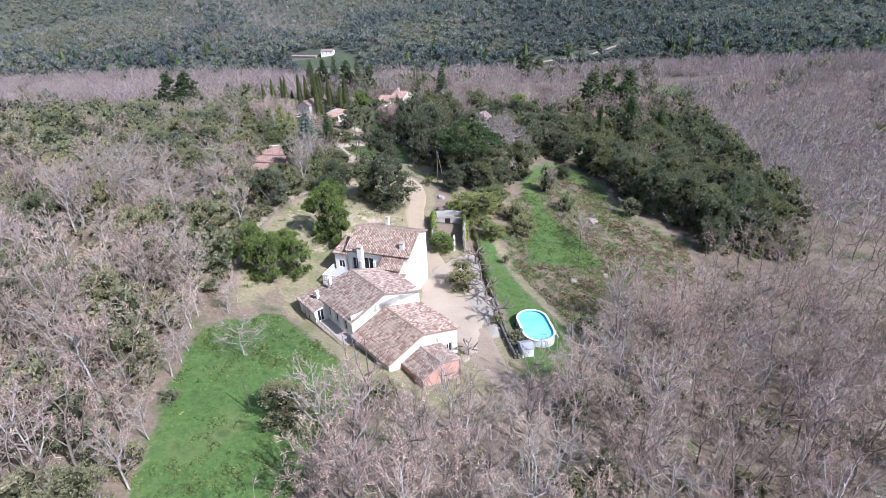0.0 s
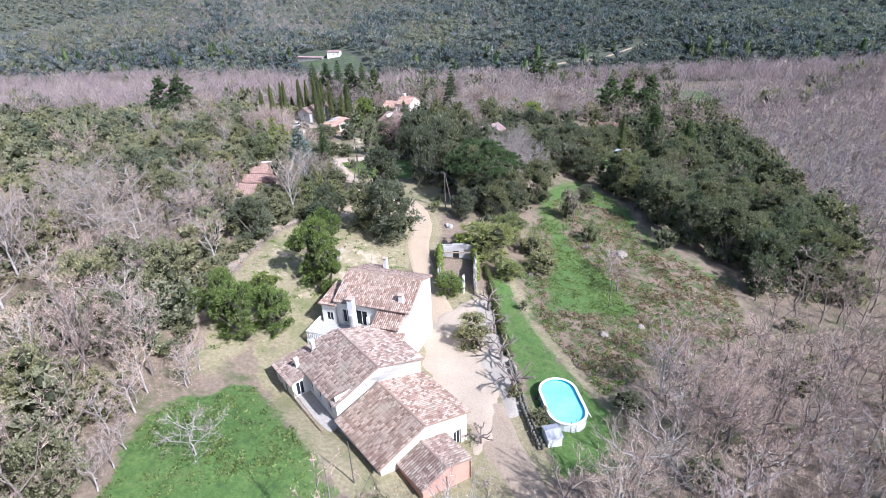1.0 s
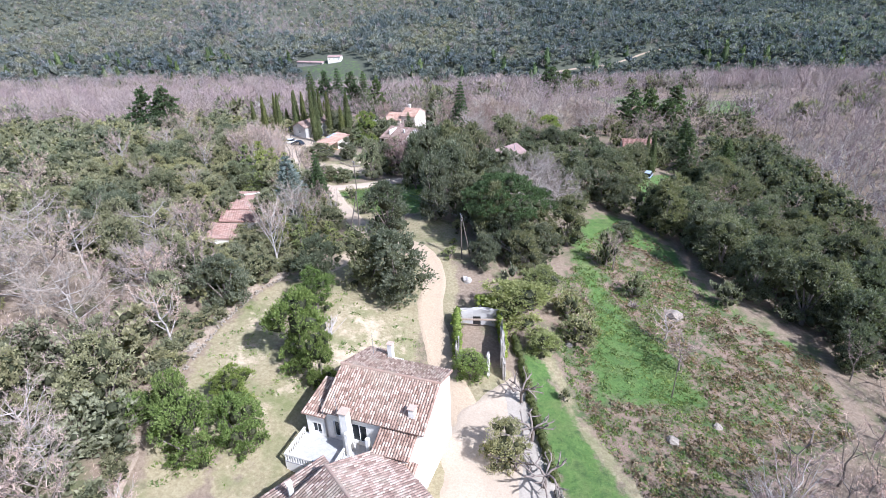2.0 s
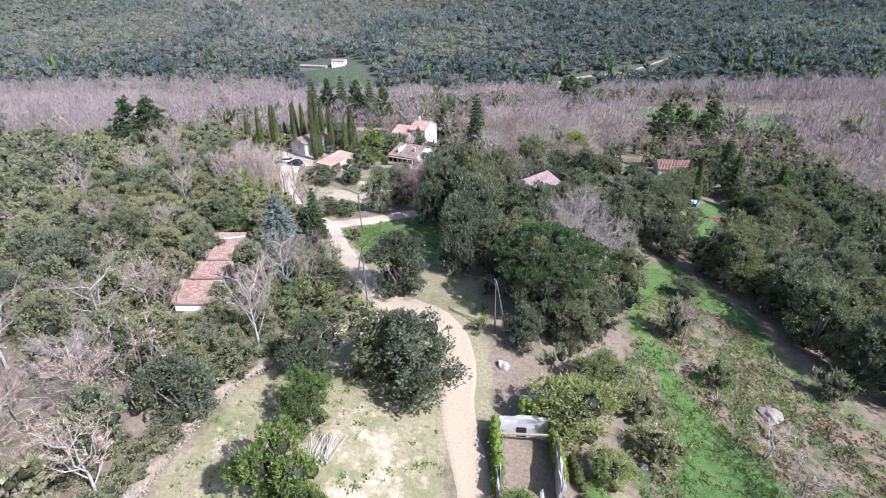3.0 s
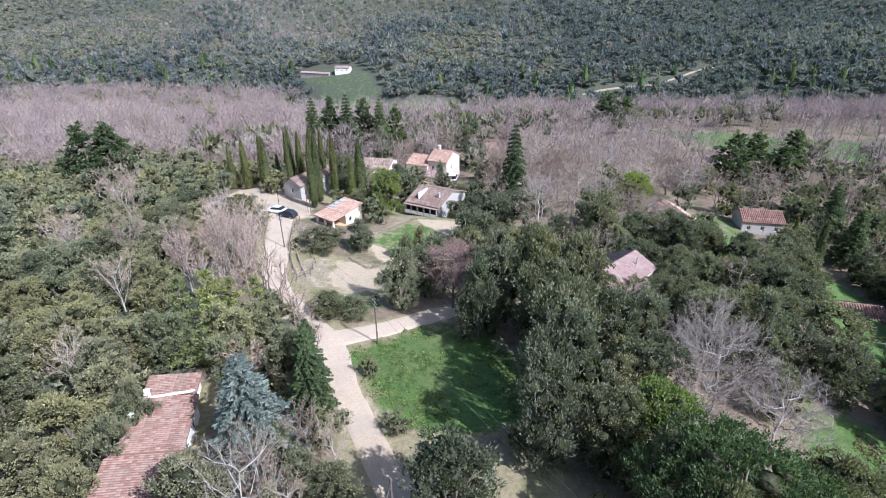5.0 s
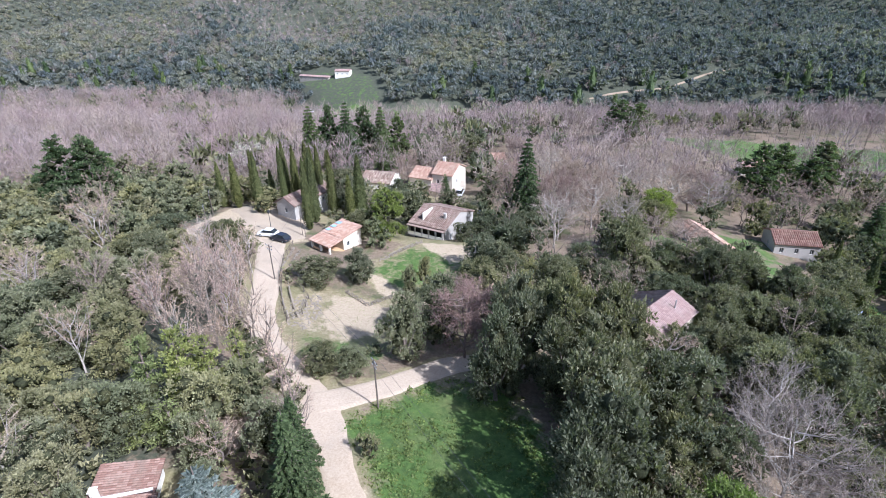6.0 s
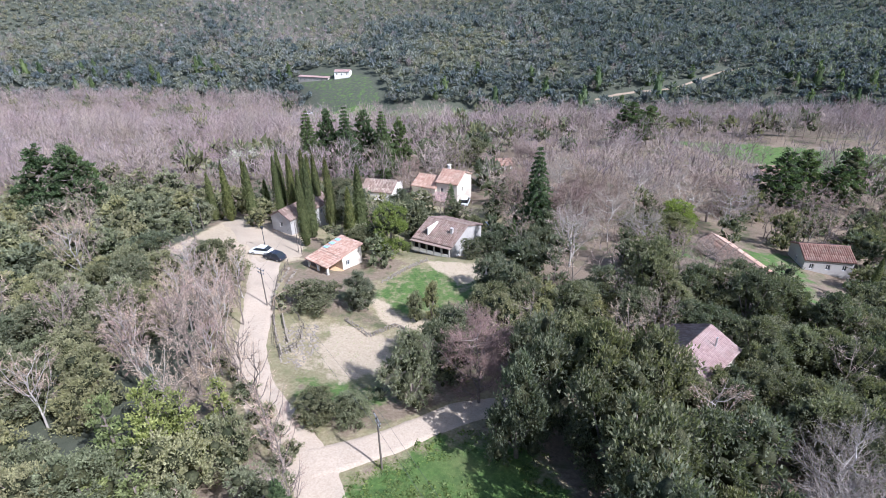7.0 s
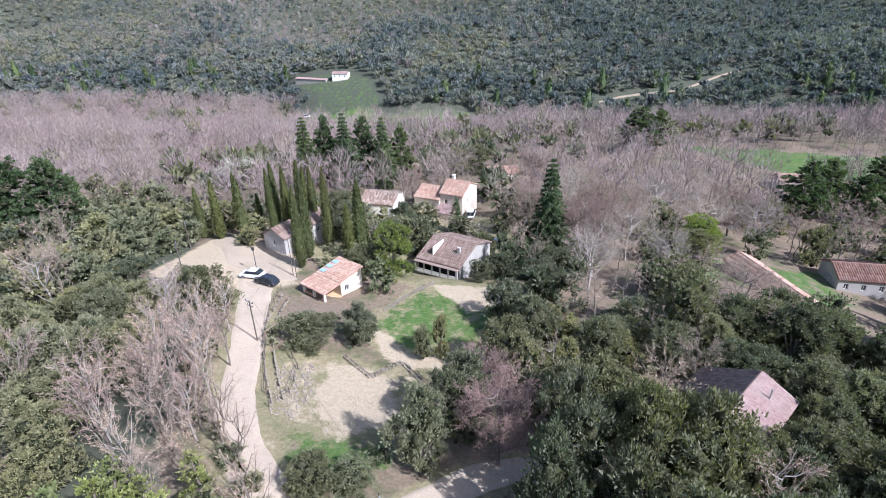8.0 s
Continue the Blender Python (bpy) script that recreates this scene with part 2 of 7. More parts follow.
M_TILE_ROSE = tile_material("rose_fibre_tiles", (0.255, 0.165, 0.150), (0.310, 0.208, 0.190), (0.365, 0.255, 0.235), (0.360, 0.285, 0.260))
M_TILE_BROWN = tile_material("brown_fibre_tiles", (0.170, 0.112, 0.090), (0.255, 0.175, 0.145), (0.335, 0.250, 0.208), (0.240, 0.200, 0.160))


def plain(name, color, rough=0.5, metal=0.0):
    n = Nodes(name, rough, metal)
    speck = n.noise(5.0, 5)
    return n.done(n.mix(n.ramp(speck, (0.4, 0.0), (0.8, 0.3)), color, tuple(v * 0.65 for v in color)))


M_GLASS = plain("dark_window_glass", (0.03, 0.035, 0.04), 0.12)
# Near-black for flat sheets that paint the shade of openings.
M_SHADE = plain("interior_shade", (0.025, 0.022, 0.02), 0.9)
M_FRAME = plain("white_frame_paint", (0.75, 0.74, 0.72), 0.5)
M_SHUTTER = plain("shutter_paint", (0.32, 0.36, 0.38), 0.6)
M_POOL_SHELL = plain("pool_shell", (0.72, 0.72, 0.70), 0.45)
M_LINER = plain("blue_pool_liner", (0.10, 0.50, 0.62), 0.5)
M_METAL = plain("galvanised_metal", (0.42, 0.43, 0.44), 0.4, 0.7)
M_DARK_METAL = plain("dark_metal", (0.06, 0.06, 0.065), 0.5, 0.4)
M_TARP = plain("grey_tarpaulin", (0.36, 0.36, 0.38), 0.6)
M_YELLOW = plain("yellow_sheeting", (0.44, 0.40, 0.13), 0.7)
M_CAR_WHITE = plain("white_car_paint", (0.76, 0.76, 0.75), 0.25)
M_CAR_DARK = plain("dark_car_paint", (0.03, 0.035, 0.05), 0.22)
M_CAR_BLUE = plain("silver_blue_car_paint", (0.36, 0.42, 0.50), 0.25)
M_RUBBER = plain("tyre_rubber", (0.025, 0.025, 0.025), 0.8)
M_WIRE = plain("power_cable", (0.09, 0.09, 0.095), 0.6)
M_PLANK = bark_material("shutter_wood", (0.24, 0.17, 0.12), (0.42, 0.33, 0.25))
M_SOLAR = plain("blue_panel", (0.30, 0.48, 0.66), 0.3)


def water_material():
    n = Nodes("pool_water", 0.06)
    n.bsdf.inputs["Specular IOR Level"].default_value = 0.5
    n.bump(n.noise(2.2, 3), 0.12, 0.05)
    return n.done(n.ramp(n.noise(0.5, 2), (0.3, (0.20, 0.66, 0.78)), (0.8, (0.30, 0.76, 0.86))))


M_WATER = water_material()


# ---- ground ----

def smooth(a, b, v):
    k = np.clip((v - a) / (b - a), 0.0, 1.0)
    return k * k * (3 - 2 * k)


HEIGHTS = {  # height of the hillside along rows of y, at the columns of x
    30: (10, 9, 7.5, 5, 2.5, 0.5, -1, -2, -4), 47: (10, 8.4, 6.8, 3.9, 1.4, 0.3, -1, -2.5, -5), 60: (10, 8, 4.2, 1.2, 0.6, 0, -1, -3, -6),
    78: (10.5, 8.8, 5.5, 0.7, 0, -1, -2, -3.5, -6.5), 95: (10, 9, 6.5, 3.6, 2.4, -0.5, -1.6, -3, -6.5), 110: (9, 7, 6.0, 5.3, 4.6, 2, -0.3, -2, -6.5),
    128: (8, 6, 5, 4.5, 3.5, 2, 0, -2.5, -7), 147: (6.5, 4.6, 3.2, 2.8, 2.6, 2, 0.5, -3.5, -8), 168: (4.2, 1.6, 0.4, 0.4, 1, 1.5, 0.5, -4, -9),
190: (1.6, 0.3, -0.5, -1.0, -0.5, -0.5, -1.5, -4.5, -9.5), 202: (1.2, -1.5, -4.5, -5, -4.5, -4, -4, -6, -9.8),
    217: (-1, -4, -6, -6, -6, -6, -6, -8, -10)}
COLUMNS = (-60, -36, -22, -8, 2, 12, 25, 40, 60)


FOOT_X = (-420, -300, -170, -110, -85, -45, 110, 175, 225, 320)
FOOT_Y = (485, 495, 478, 436, 426, 415, 414, 400, 366, 330)


def foot(x):
    """Where the mountain begins to rise from the valley floor."""
    return np.interp(x, FOOT_X, FOOT_Y) + 5 * np.sin(x / 23 + 1.0)


def ground_z(x, y):
    """Height of the land: the spur with the farm, the valley floor and the mountain."""
    x, y = np.asarray(x, float), np.asarray(y, float)
    rows = np.array(list(HEIGHTS))
    table = np.stack([np.interp(x, COLUMNS, HEIGHTS[r]) for r in rows])
    k = np.clip(np.searchsorted(rows, y) - 1, 0, len(rows) - 2)
    s = np.clip((y - rows[k]) / (rows[k + 1] - rows[k]), 0, 1)
    s = s * s * (3 - 2 * s) * 0.5 + s * 0.5
    a = np.take_along_axis(table, k[None], 0)[0]
    b = np.take_along_axis(table, k[None] + 1, 0)[0]
    z = a * (1 - s) + b * s
    z = z + (-10.5 - z) * smooth(205, 290, y) - 15.5 * smooth(300, 405, y)
    up = np.maximum(y - foot(x), 0)
    spurs = 11 * np.sin(x / 62 + 0.9 * np.sin(y / 85)) + 5 * np.sin(x / 27 + y / 60)
    return z + 22 * (1 - np.exp(-up / 45)) + 0.055 * up + 0.1 * np.maximum(up - 290, 0) + spurs * smooth(60, 260, up)


def inside(poly, x, y):
    """Signed measure for points and a polygon: metres inside (plus) or outside (minus) of its edge."""
    x, y = np.asarray(x, float), np.asarray(y, float)
    dist = np.full(x.shape, 1e9)
    odd = np.zeros(x.shape, bool)
    for (ax, ay), (bx, by) in zip(poly, poly[1:] + poly[:1]):
        ex, ey = bx - ax, by - ay
        k = np.clip(((x - ax) * ex + (y - ay) * ey) / (ex * ex + ey * ey + 1e-9), 0, 1)
        dist = np.minimum(dist, np.hypot(x - ax - k * ex, y - ay - k * ey))
        hit = ((ay > y) != (by > y)) & (x < (bx - ax) * (y - ay) / ((by - ay) if by != ay else 1e-9) + ax)
        odd ^= hit
    return np.where(odd, dist, -dist)


def off_line(line, x, y):
    """Distance from a polyline."""
    x, y = np.asarray(x, float), np.asarray(y, float)
    dist = np.full(x.shape, 1e9)
    for (ax, ay), (bx, by) in zip(line, line[1:]):
        ex, ey = bx - ax, by - ay
        k = np.clip(((x - ax) * ex + (y - ay) * ey) / (ex * ex + ey * ey + 1e-9), 0, 1)
        dist = np.minimum(dist, np.hypot(x - ax - k * ex, y - ay - k * ey))
    return dist


TRACK = [(9.0, 38.0), (6.5, 47.0), (4.2, 53.0), (2.4, 59.0)]
LANE = [(1.5, 63.0), (-0.5, 70.0), (-1.5, 75.0), (-4.5, 84.0), (-6.5, 93.5), (-6.2, 101.0), (-8.0, 106.8), (-12.0, 110.2),
        (-16.0, 112.6), (-19.5, 118.0), (-22.6, 123.5), (-26.5, 131.0), (-31.0, 140.0), (-36.5, 146.5), (-40.5, 152.0), (-43.7, 159.5), (-46.6, 170.0), (-50.0, 182.0), (-52.0, 189.0)]
MOUNTAIN_TRACK = [(61.6, 429.0), (75.3, 432.6), (96.0, 436.4), (114.0, 441.6), (131.0, 452.0), (148.5, 462.6), (160.4, 466.5)]
BRANCH = [(-31.0, 140.0), (-25.5, 142.8), (-20.0, 146.6), (-14.0, 149.5), (-7.0, 150.0)]
LAWN = [(-22.3, 59.0), (-9.6, 43.6), (-12.8, 35.0), (-14.3, 24.0), (-26.0, 24.0), (-27.2, 32.8), (-29.0, 41.5), (-30.3, 52.5), (-24.9, 58.0)]
POOL_LAWN = [(5.0, 90.0), (8.3, 86.0), (10.8, 73.6), (16.5, 58.5), (17.0, 50.0), (9.0, 50.0), (7.6, 61.9), (6.0, 73.7)]
FIELD = [(9.5, 90.0), (12.7, 102.0), (19.0, 118.0), (30.0, 132.0), (35.0, 121.0), (35.0, 109.0), (38.0, 102.0), (41.5, 96.3), (46.0, 91.0), (42.0, 77.0), (24.5, 67.0), (16.5, 61.0), (11.0, 77.0)]
GREEN_BANK = [(12.4, 80.0), (13.4, 87.0), (16.6, 97.5), (15.8, 111.0), (17.4, 122.0), (21.0, 118.0), (20.8, 103.0), (24.2, 94.2), (27.0, 85.6), (27.0, 79.0)]
PATH_LEFT = [(-25.0, 98.6), (-28.9, 91.0), (-30.4, 84.2), (-31.2, 78.0), (-30.6, 68.0), (-29.6, 59.0), (-27.2, 59.0), (-24.5, 68.0), (-22.8, 76.0), (-23.8, 91.0)]
YARD = [(-20.5, 95.5), (-8.5, 95.5), (-7.5, 83.5), (-15.0, 78.5), (-20.5, 72.0), (-24.0, 62.0), (-25.0, 80.0), (-22.0, 86.0)]
COURT = [(-12.0, 46.5), (-7.0, 42.5), (4.0, 41.0), (9.0, 51.0), (5.8, 66.0), (4.0, 84.0), (-4.0, 86.0), (-22.0, 78.0), (-23.0, 60.5)]
FORK = [(-15.0, 114.0), (-1.5, 105.6), (0.0, 113.0), (-5.0, 122.0), (-9.0, 127.0)]
MEADOW = [(-28.5, 137.5), (-19.6, 146.0), (-9.5, 145.5), (-5.0, 131.0), (-8.0, 125.0), (-17.0, 123.0), (-22.0, 127.0), (-25.6, 132.5)]
PLOT = [(-40.5, 170.5), (-27.3, 167.0), (-20.0, 172.0), (-22.0, 160.0), (-25.4, 153.0), (-33.0, 149.5), (-39.5, 156.0), (-43.0, 165.0)]
GARDEN = [(-34.0, 174.0), (-31.0, 181.0), (-25.0, 192.0), (-11.0, 191.0), (-9.0, 181.0), (-15.7, 172.0), (-27.4, 168.5)]
PARKING = [(-72.0, 190.0), (-66.0, 207.5), (-48.0, 203.0), (-45.5, 188.0), (-52.0, 184.0)]
GARDEN_EAST = [(18.2, 197.0), (31.3, 212.0), (47.0, 209.0), (57.0, 210.0), (51.0, 194.0), (44.0, 181.0), (38.4, 172.0), (32.0, 190.0)]
GARDEN_SOUTH = [(42.0, 167.0), (60.0, 184.0), (61.0, 170.0), (55.0, 153.0), (47.6, 140.5), (40.0, 149.0)]
GRASS_LANE = [(15.0, 121.0), (28.0, 137.0), (33.0, 133.0), (37.6, 119.0), (37.0, 109.0), (39.6, 102.0), (43.8, 96.0), (48.0, 91.0), (44.0, 90.0), (36.0, 102.0), (30.0, 118.0)]
FAR_FIELD = [(60.0, 308.0), (85.4, 304.0), (135.0, 284.0), (125.0, 258.0), (84.0, 272.0)]
HILL_CLEARING = [(-137.0, 490.0), (-121.8, 498.0), (-97.6, 492.0), (-75.7, 470.0), (-62.0, 430.0), (-78.0, 422.0), (-114.0, 424.0), (-114.0, 458.0), (-130.0, 476.0)]
VALLEY_STRIP = [(-122.0, 436.0), (-57.0, 424.0), (-40.0, 426.0), (-12.0, 427.0), (-12.0, 410.0), (-116.0, 410.0)]
VILLAGE = [(-30.0, 190.0), (-8.0, 187.0), (-4.0, 205.0), (-8.0, 232.0), (-28.0, 240.0), (-46.0, 236.0), (-52.0, 215.0), (-44.0, 196.0)]
WHITE_HOUSE_PLOT = [(-42.0, 129.5), (-38.0, 128.5), (-37.0, 112.0), (-37.4, 105.0), (-40.5, 105.0), (-42.0, 112.0)]
PLOT_GREEN = [(-35.5, 149.0), (-29.0, 146.0), (-23.0, 150.0), (-26.0, 153.5), (-32.0, 153.0), (-36.0, 156.0)]
LANE_BEND = [(-25.5, 98.0), (-20.0, 84.0), (-8.0, 86.0), (-3.0, 104.0), (-9.0, 118.0), (-17.0, 116.0), (-21.0, 106.0)]


def mesh_object(name, verts, tris, material, parent=None, label=""):
    """A mesh of its own out of arrays of corners and triangles (or quads)."""
    verts, tris = np.asarray(verts, np.float32), np.asarray(tris, np.int32)
    me = bpy.data.meshes.new(name)
    k = tris.shape[1]
    me.vertices.add(len(verts))
    me.vertices.foreach_set("co", verts.ravel())
    me.loops.add(tris.size)
    me.loops.foreach_set("vertex_index", tris.ravel())
    me.polygons.add(len(tris))
    me.polygons.foreach_set("loop_start", np.arange(0, tris.size, k, dtype=np.int32))
    me.update(calc_edges=True)
    me.materials.append(material)
    ob = new(name, me)
    if parent is not None:
        ob.parent = parent
    if label:
        tagged(ob, label)
    return ob


def put_attribute(ob, name, values):
    a = ob.data.attributes.new(name, "FLOAT", "POINT")
    a.data.foreach_set("value", np.asarray(values, np.float32))


def lumps(x, y, scale, seed=0.0):
    """Cheap smooth unevenness, about -1 to 1."""
    return (np.sin(x / scale + seed) * np.cos(y / (scale * 0.83) + 1.7 * seed) + 0.6 * np.sin((x + y) / (scale * 0.57) + 2.1 + seed) * np.cos((x - y) / (scale * 0.61))) / 1.6


def build_ground():
    xs = np.concatenate([np.arange(-900, -220, 20), np.arange(-220, -90, 4), np.arange(-90, 75, 1.25), np.arange(75, 220, 4), np.arange(220, 940, 20)])
    ys = np.concatenate([np.arange(-700, -20, 40), np.arange(-20, 28, 4), np.arange(28, 215, 1.25), np.arange(215, 500, 5), np.arange(500, 1000, 12), np.arange(1000, 1500, 50)])
    gx, gy = np.meshgrid(xs, ys)
    x, y = gx.ravel(), gy.ravel()
    z = ground_z(x, y) + 0.12 * lumps(x, y, 2.3) + 0.25 * lumps(x, y, 7.0, 1.0) * np.clip(off_line(LANE, x, y) / 12, 0, 1)
    nx, ny = len(xs), len(ys)
    i = (np.arange(ny - 1)[:, None] * nx + np.arange(nx - 1)).ravel()
    quads = np.stack([i, i + 1, i + nx + 1, i + nx], 1)
    ob = mesh_object("ground", np.stack([x, y, z], 1), quads, M_GROUND)
    ob.data.polygons.foreach_set("use_smooth", np.ones(len(quads), bool))

    def mask(polys, soft=2.0):
        best = np.full(x.shape, -1e9)
        for p in polys:
            best = np.maximum(best, inside(p, x, y))
        return np.clip(0.5 + best / soft / 2, 0, 1)

    put_attribute(ob, "grass", mask([LAWN, POOL_LAWN, GARDEN_SOUTH, FAR_FIELD], 2.0) * 0.9 + 0.74 * mask([GREEN_BANK], 2.5) + 0.56 * mask([GARDEN_EAST, VALLEY_STRIP, GARDEN], 3.0) + 0.7 * mask([GRASS_LANE], 2.5) + 0.44 * mask([HILL_CLEARING], 4.0) + 0.72 * mask([PLOT_GREEN, MEADOW], 2.5))
    put_attribute(ob, "weeds", mask([FIELD], 3.0))
    dry_strip = np.clip(1.1 - off_line([(8.6, 88.0), (11.0, 76.0), (17.2, 58.0)], x, y) / 1.6, 0, 1)
    verge = np.clip(1.5 - off_line(LANE[4:], x, y) / 3.4, 0, 0.85)
    dry_strip = np.maximum(dry_strip, np.maximum(verge, np.clip(1.3 - off_line(BRANCH, x, y) / 3.2, 0, 0.85)))
    put_attribute(ob, "dry", np.maximum(dry_strip, mask([YARD, PATH_LEFT, FORK, COURT, PLOT, GARDEN, VILLAGE, PARKING, WHITE_HOUSE_PLOT, LANE_BEND, MEADOW], 2.5)) + 0.34 * mask([HILL_CLEARING], 4.0))
    put_attribute(ob, "brush", np.clip(smooth(-14, 10, y - foot(x)) + 0.8 * mask([[(-400.0, 118.0), (-34.0, 100.0), (-50.0, 170.0), (-72.0, 215.0), (-400.0, 240.0)]], 8.0), 0, 1))
    strip = np.clip(1.6 - off_line(LANE[7:], x, y) / 2.6, 0, 1) * 0.45
    earth = np.maximum(mask([PARKING], 2.0) * 0.9, strip)
    sand = mask([[(-35.0, 167.0), (-31.0, 166.6), (-26.6, 163.4), (-25.6, 156.0), (-30.0, 154.0), (-33.4, 156.0), (-35.0, 160.0)],
                 [(-25.0, 190.0), (-13.0, 189.5), (-11.5, 185.0), (-17.0, 181.0), (-20.0, 185.0)], [(-31.5, 175.0), (-28.0, 168.0), (-19.0, 166.0), (-20.0, 169.0), (-26.0, 171.0), (-29.0, 175.5)]], 1.6)
    earth = np.maximum(earth, sand * 0.95)
    put_attribute(ob, "earth", np.maximum(earth, 0.45 * mask([YARD, PLOT, PATH_LEFT], 3.0)))
    tagged(ob, "uneven valley ground of grass, earth and leaf litter", "ground", kind="structure")
    return ob


def drape(name, poly, material, lift, label, category, step=0.4):
    """A patch of surface laid over the ground, with an irregular edge."""
    px, py = [p[0] for p in poly], [p[1] for p in poly]
    xs, ys = np.arange(min(px) - 1, max(px) + 1 + step, step), np.arange(min(py) - 1, max(py) + 1 + step, step)
    gx, gy = np.meshgrid(xs, ys)
    x, y = gx.ravel(), gy.ravel()
    z = surface_z(x, y) + lift
    rim = inside(poly, x, y) + 0.35 * lumps(x, y, 0.9) + 0.9 * lumps(x, y, 2.7, 3.0)
    keep = rim > -0.9
    z = z - lift + np.clip(rim * 0.3, -0.22, lift)
    nx, ny = len(xs), len(ys)
    i = (np.arange(ny - 1)[:, None] * nx + np.arange(nx - 1)).ravel()
    quads = np.stack([i, i + 1, i + nx + 1, i + nx], 1)
    quads = quads[keep[quads].all(1)]
    used, back_to = np.unique(quads, return_inverse=True)
    ob = mesh_object(name, np.stack([x, y, z], 1)[used], back_to.reshape(quads.shape), material)
    ob.data.polygons.foreach_set("use_smooth", np.ones(len(quads), bool))
    return tagged(ob, label, category, kind="structure")


def surface_z(x, y):
    """Height of the finished sheet of ground."""
    x, y = np.asarray(x, float), np.asarray(y, float)
    return ground_z(x, y) + 0.12 * lumps(x, y, 2.3) + 0.25 * lumps(x, y, 7.0, 1.0) * np.clip(off_line(LANE, x, y) / 12, 0, 1)


def gz(x, y):
    return float(surface_z(np.array([x]), np.array([y]))[0])


def ribbon(name, line, widths, material, lift, label, category):
    """A lane laid along a line, slightly crowned, with uneven verges."""
    pts = [Vector((*p, 0)) for p in line]
    fine, wid = [], []
    for k in range(len(pts) - 1):
        p0, p1, p2, p3 = pts[max(k - 1, 0)], pts[k], pts[k + 1], pts[min(k + 2, len(pts) - 1)]
        n = max(2, int((p2 - p1).length / 0.5))
        for j in range(n):
            s = j / n
            fine.append(0.5 * ((2 * p1) + (p2 - p0) * s + (2 * p0 - 5 * p1 + 4 * p2 - p3) * s * s + (3 * p1 - p0 - 3 * p2 + p3) * s ** 3))
            wid.append(widths[k] * (1 - s) + widths[k + 1] * s)
    fine.append(pts[-1])
    wid.append(widths[-1])
    across = 10
    verts, quads = [], []
    for k, p in enumerate(fine):
        d = (fine[min(k + 1, len(fine) - 1)] - fine[max(k - 1, 0)]).normalized()
        side = Vector((d.y, -d.x, 0))
        for j in range(across + 1):
            s = j / across * 2 - 1
            e = p + side * s
            wob = 1 + float(0.10 * lumps(e.x, e.y, 2.9, 1.0 + (s > 0)) + 0.05 * lumps(e.x, e.y, 0.8, 4.0))
            q = p + side * (wid[k] / 2) * s * (wob if abs(s) > 0.7 else 1)
            rut = -0.03 * math.exp(-((abs(s) - 0.45) / 0.12) ** 2)
            z = gz(q.x, q.y) + (lift + rut if abs(s) < 0.9 else -0.03)
            verts.append((q.x, q.y, z))
    for k in range(len(fine) - 1):
        for j in range(across):
            a = k * (across + 1) + j
            quads.append((a, a + 1, a + across + 2, a + across + 1))
    ob = mesh_object(name, verts, quads, material)
    ob.data.polygons.foreach_set("use_smooth", np.ones(len(quads), bool))
    return tagged(ob, label, category, kind="structure")


build_ground()
ribbon("farm_track", TRACK, [3.0, 3.4, 4.5, 5.0], M_TRACK, 0.10, "brown earth track leading off the forecourt", "track")
ribbon("road", LANE, [5, 5, 4.3, 3.9, 3.5, 3.5, 4.1, 5.0, 4.8, 3.5, 3.0, 3.2, 4.8, 4.5, 4.2, 4.0, 4.3, 4.8, 6], M_ROAD, 0.10, "pale dirt lane winding up past the farmhouse", "road")
ribbon("mountain_track", MOUNTAIN_TRACK, [1.2, 1.8, 2.2, 1.3, 2.0, 1.4, 1.0], M_TRACK, 0.25, "pale track climbing across the wooded mountain", "track")
ribbon("side_road", BRANCH, [4.5, 3.6, 3.4, 3.2, 3.0], M_ROAD, 0.13, "narrow dirt side lane branching off under trees", "road")
drape("forecourt", [(-3.0, 78.0), (3.8, 83.0), (4.6, 70.0), (5.2, 62.0), (3.4, 54.0), (1.5, 52.5), (1.2, 56.0), (-3.0, 62.0), (-5.0, 66.0)], M_COURT, 0.16, "sunlit sandy forecourt beside the farmhouse", "courtyard")
drape("terrace", [(2.2, 81.5), (5.4, 81.0), (6.2, 70.0), (7.4, 58.0), (5.0, 57.0), (2.6, 66.0)], M_GRAVEL, 0.2, "pale gravel terrace under pruned plane trees", "terrace")
drape("parking_area", [(-66.5, 204.0), (-64.0, 208.0), (-50.0, 202.0), (-46.0, 189.5), (-52.0, 185.5), (-57.0, 192.0)], M_COURT, 0.12, "sandy yard with parked cars", "yard")
ribbon("farm_path", [(-13.5, 109.5), (-18.5, 106.0), (-22.0, 101.0), (-24.6, 96.0)], [4.0, 3.4, 2.8, 1.6], M_ROAD, 0.07, "worn earth path joining the lane", "path")


# ---- trees: shapes ----
rng = np.random.default_rng(7)


def unit(v):
    return v / np.maximum(np.linalg.norm(v, axis=-1, keepdims=True), 1e-9)


def join(pieces):
    """Joins (corners, triangles) pairs."""
    vs, ts, base = [], [], 0
    for v, t in pieces:
        vs.append(v)
        ts.append(t + base)
        base += len(v)
    return np.concatenate(vs), np.concatenate(ts)


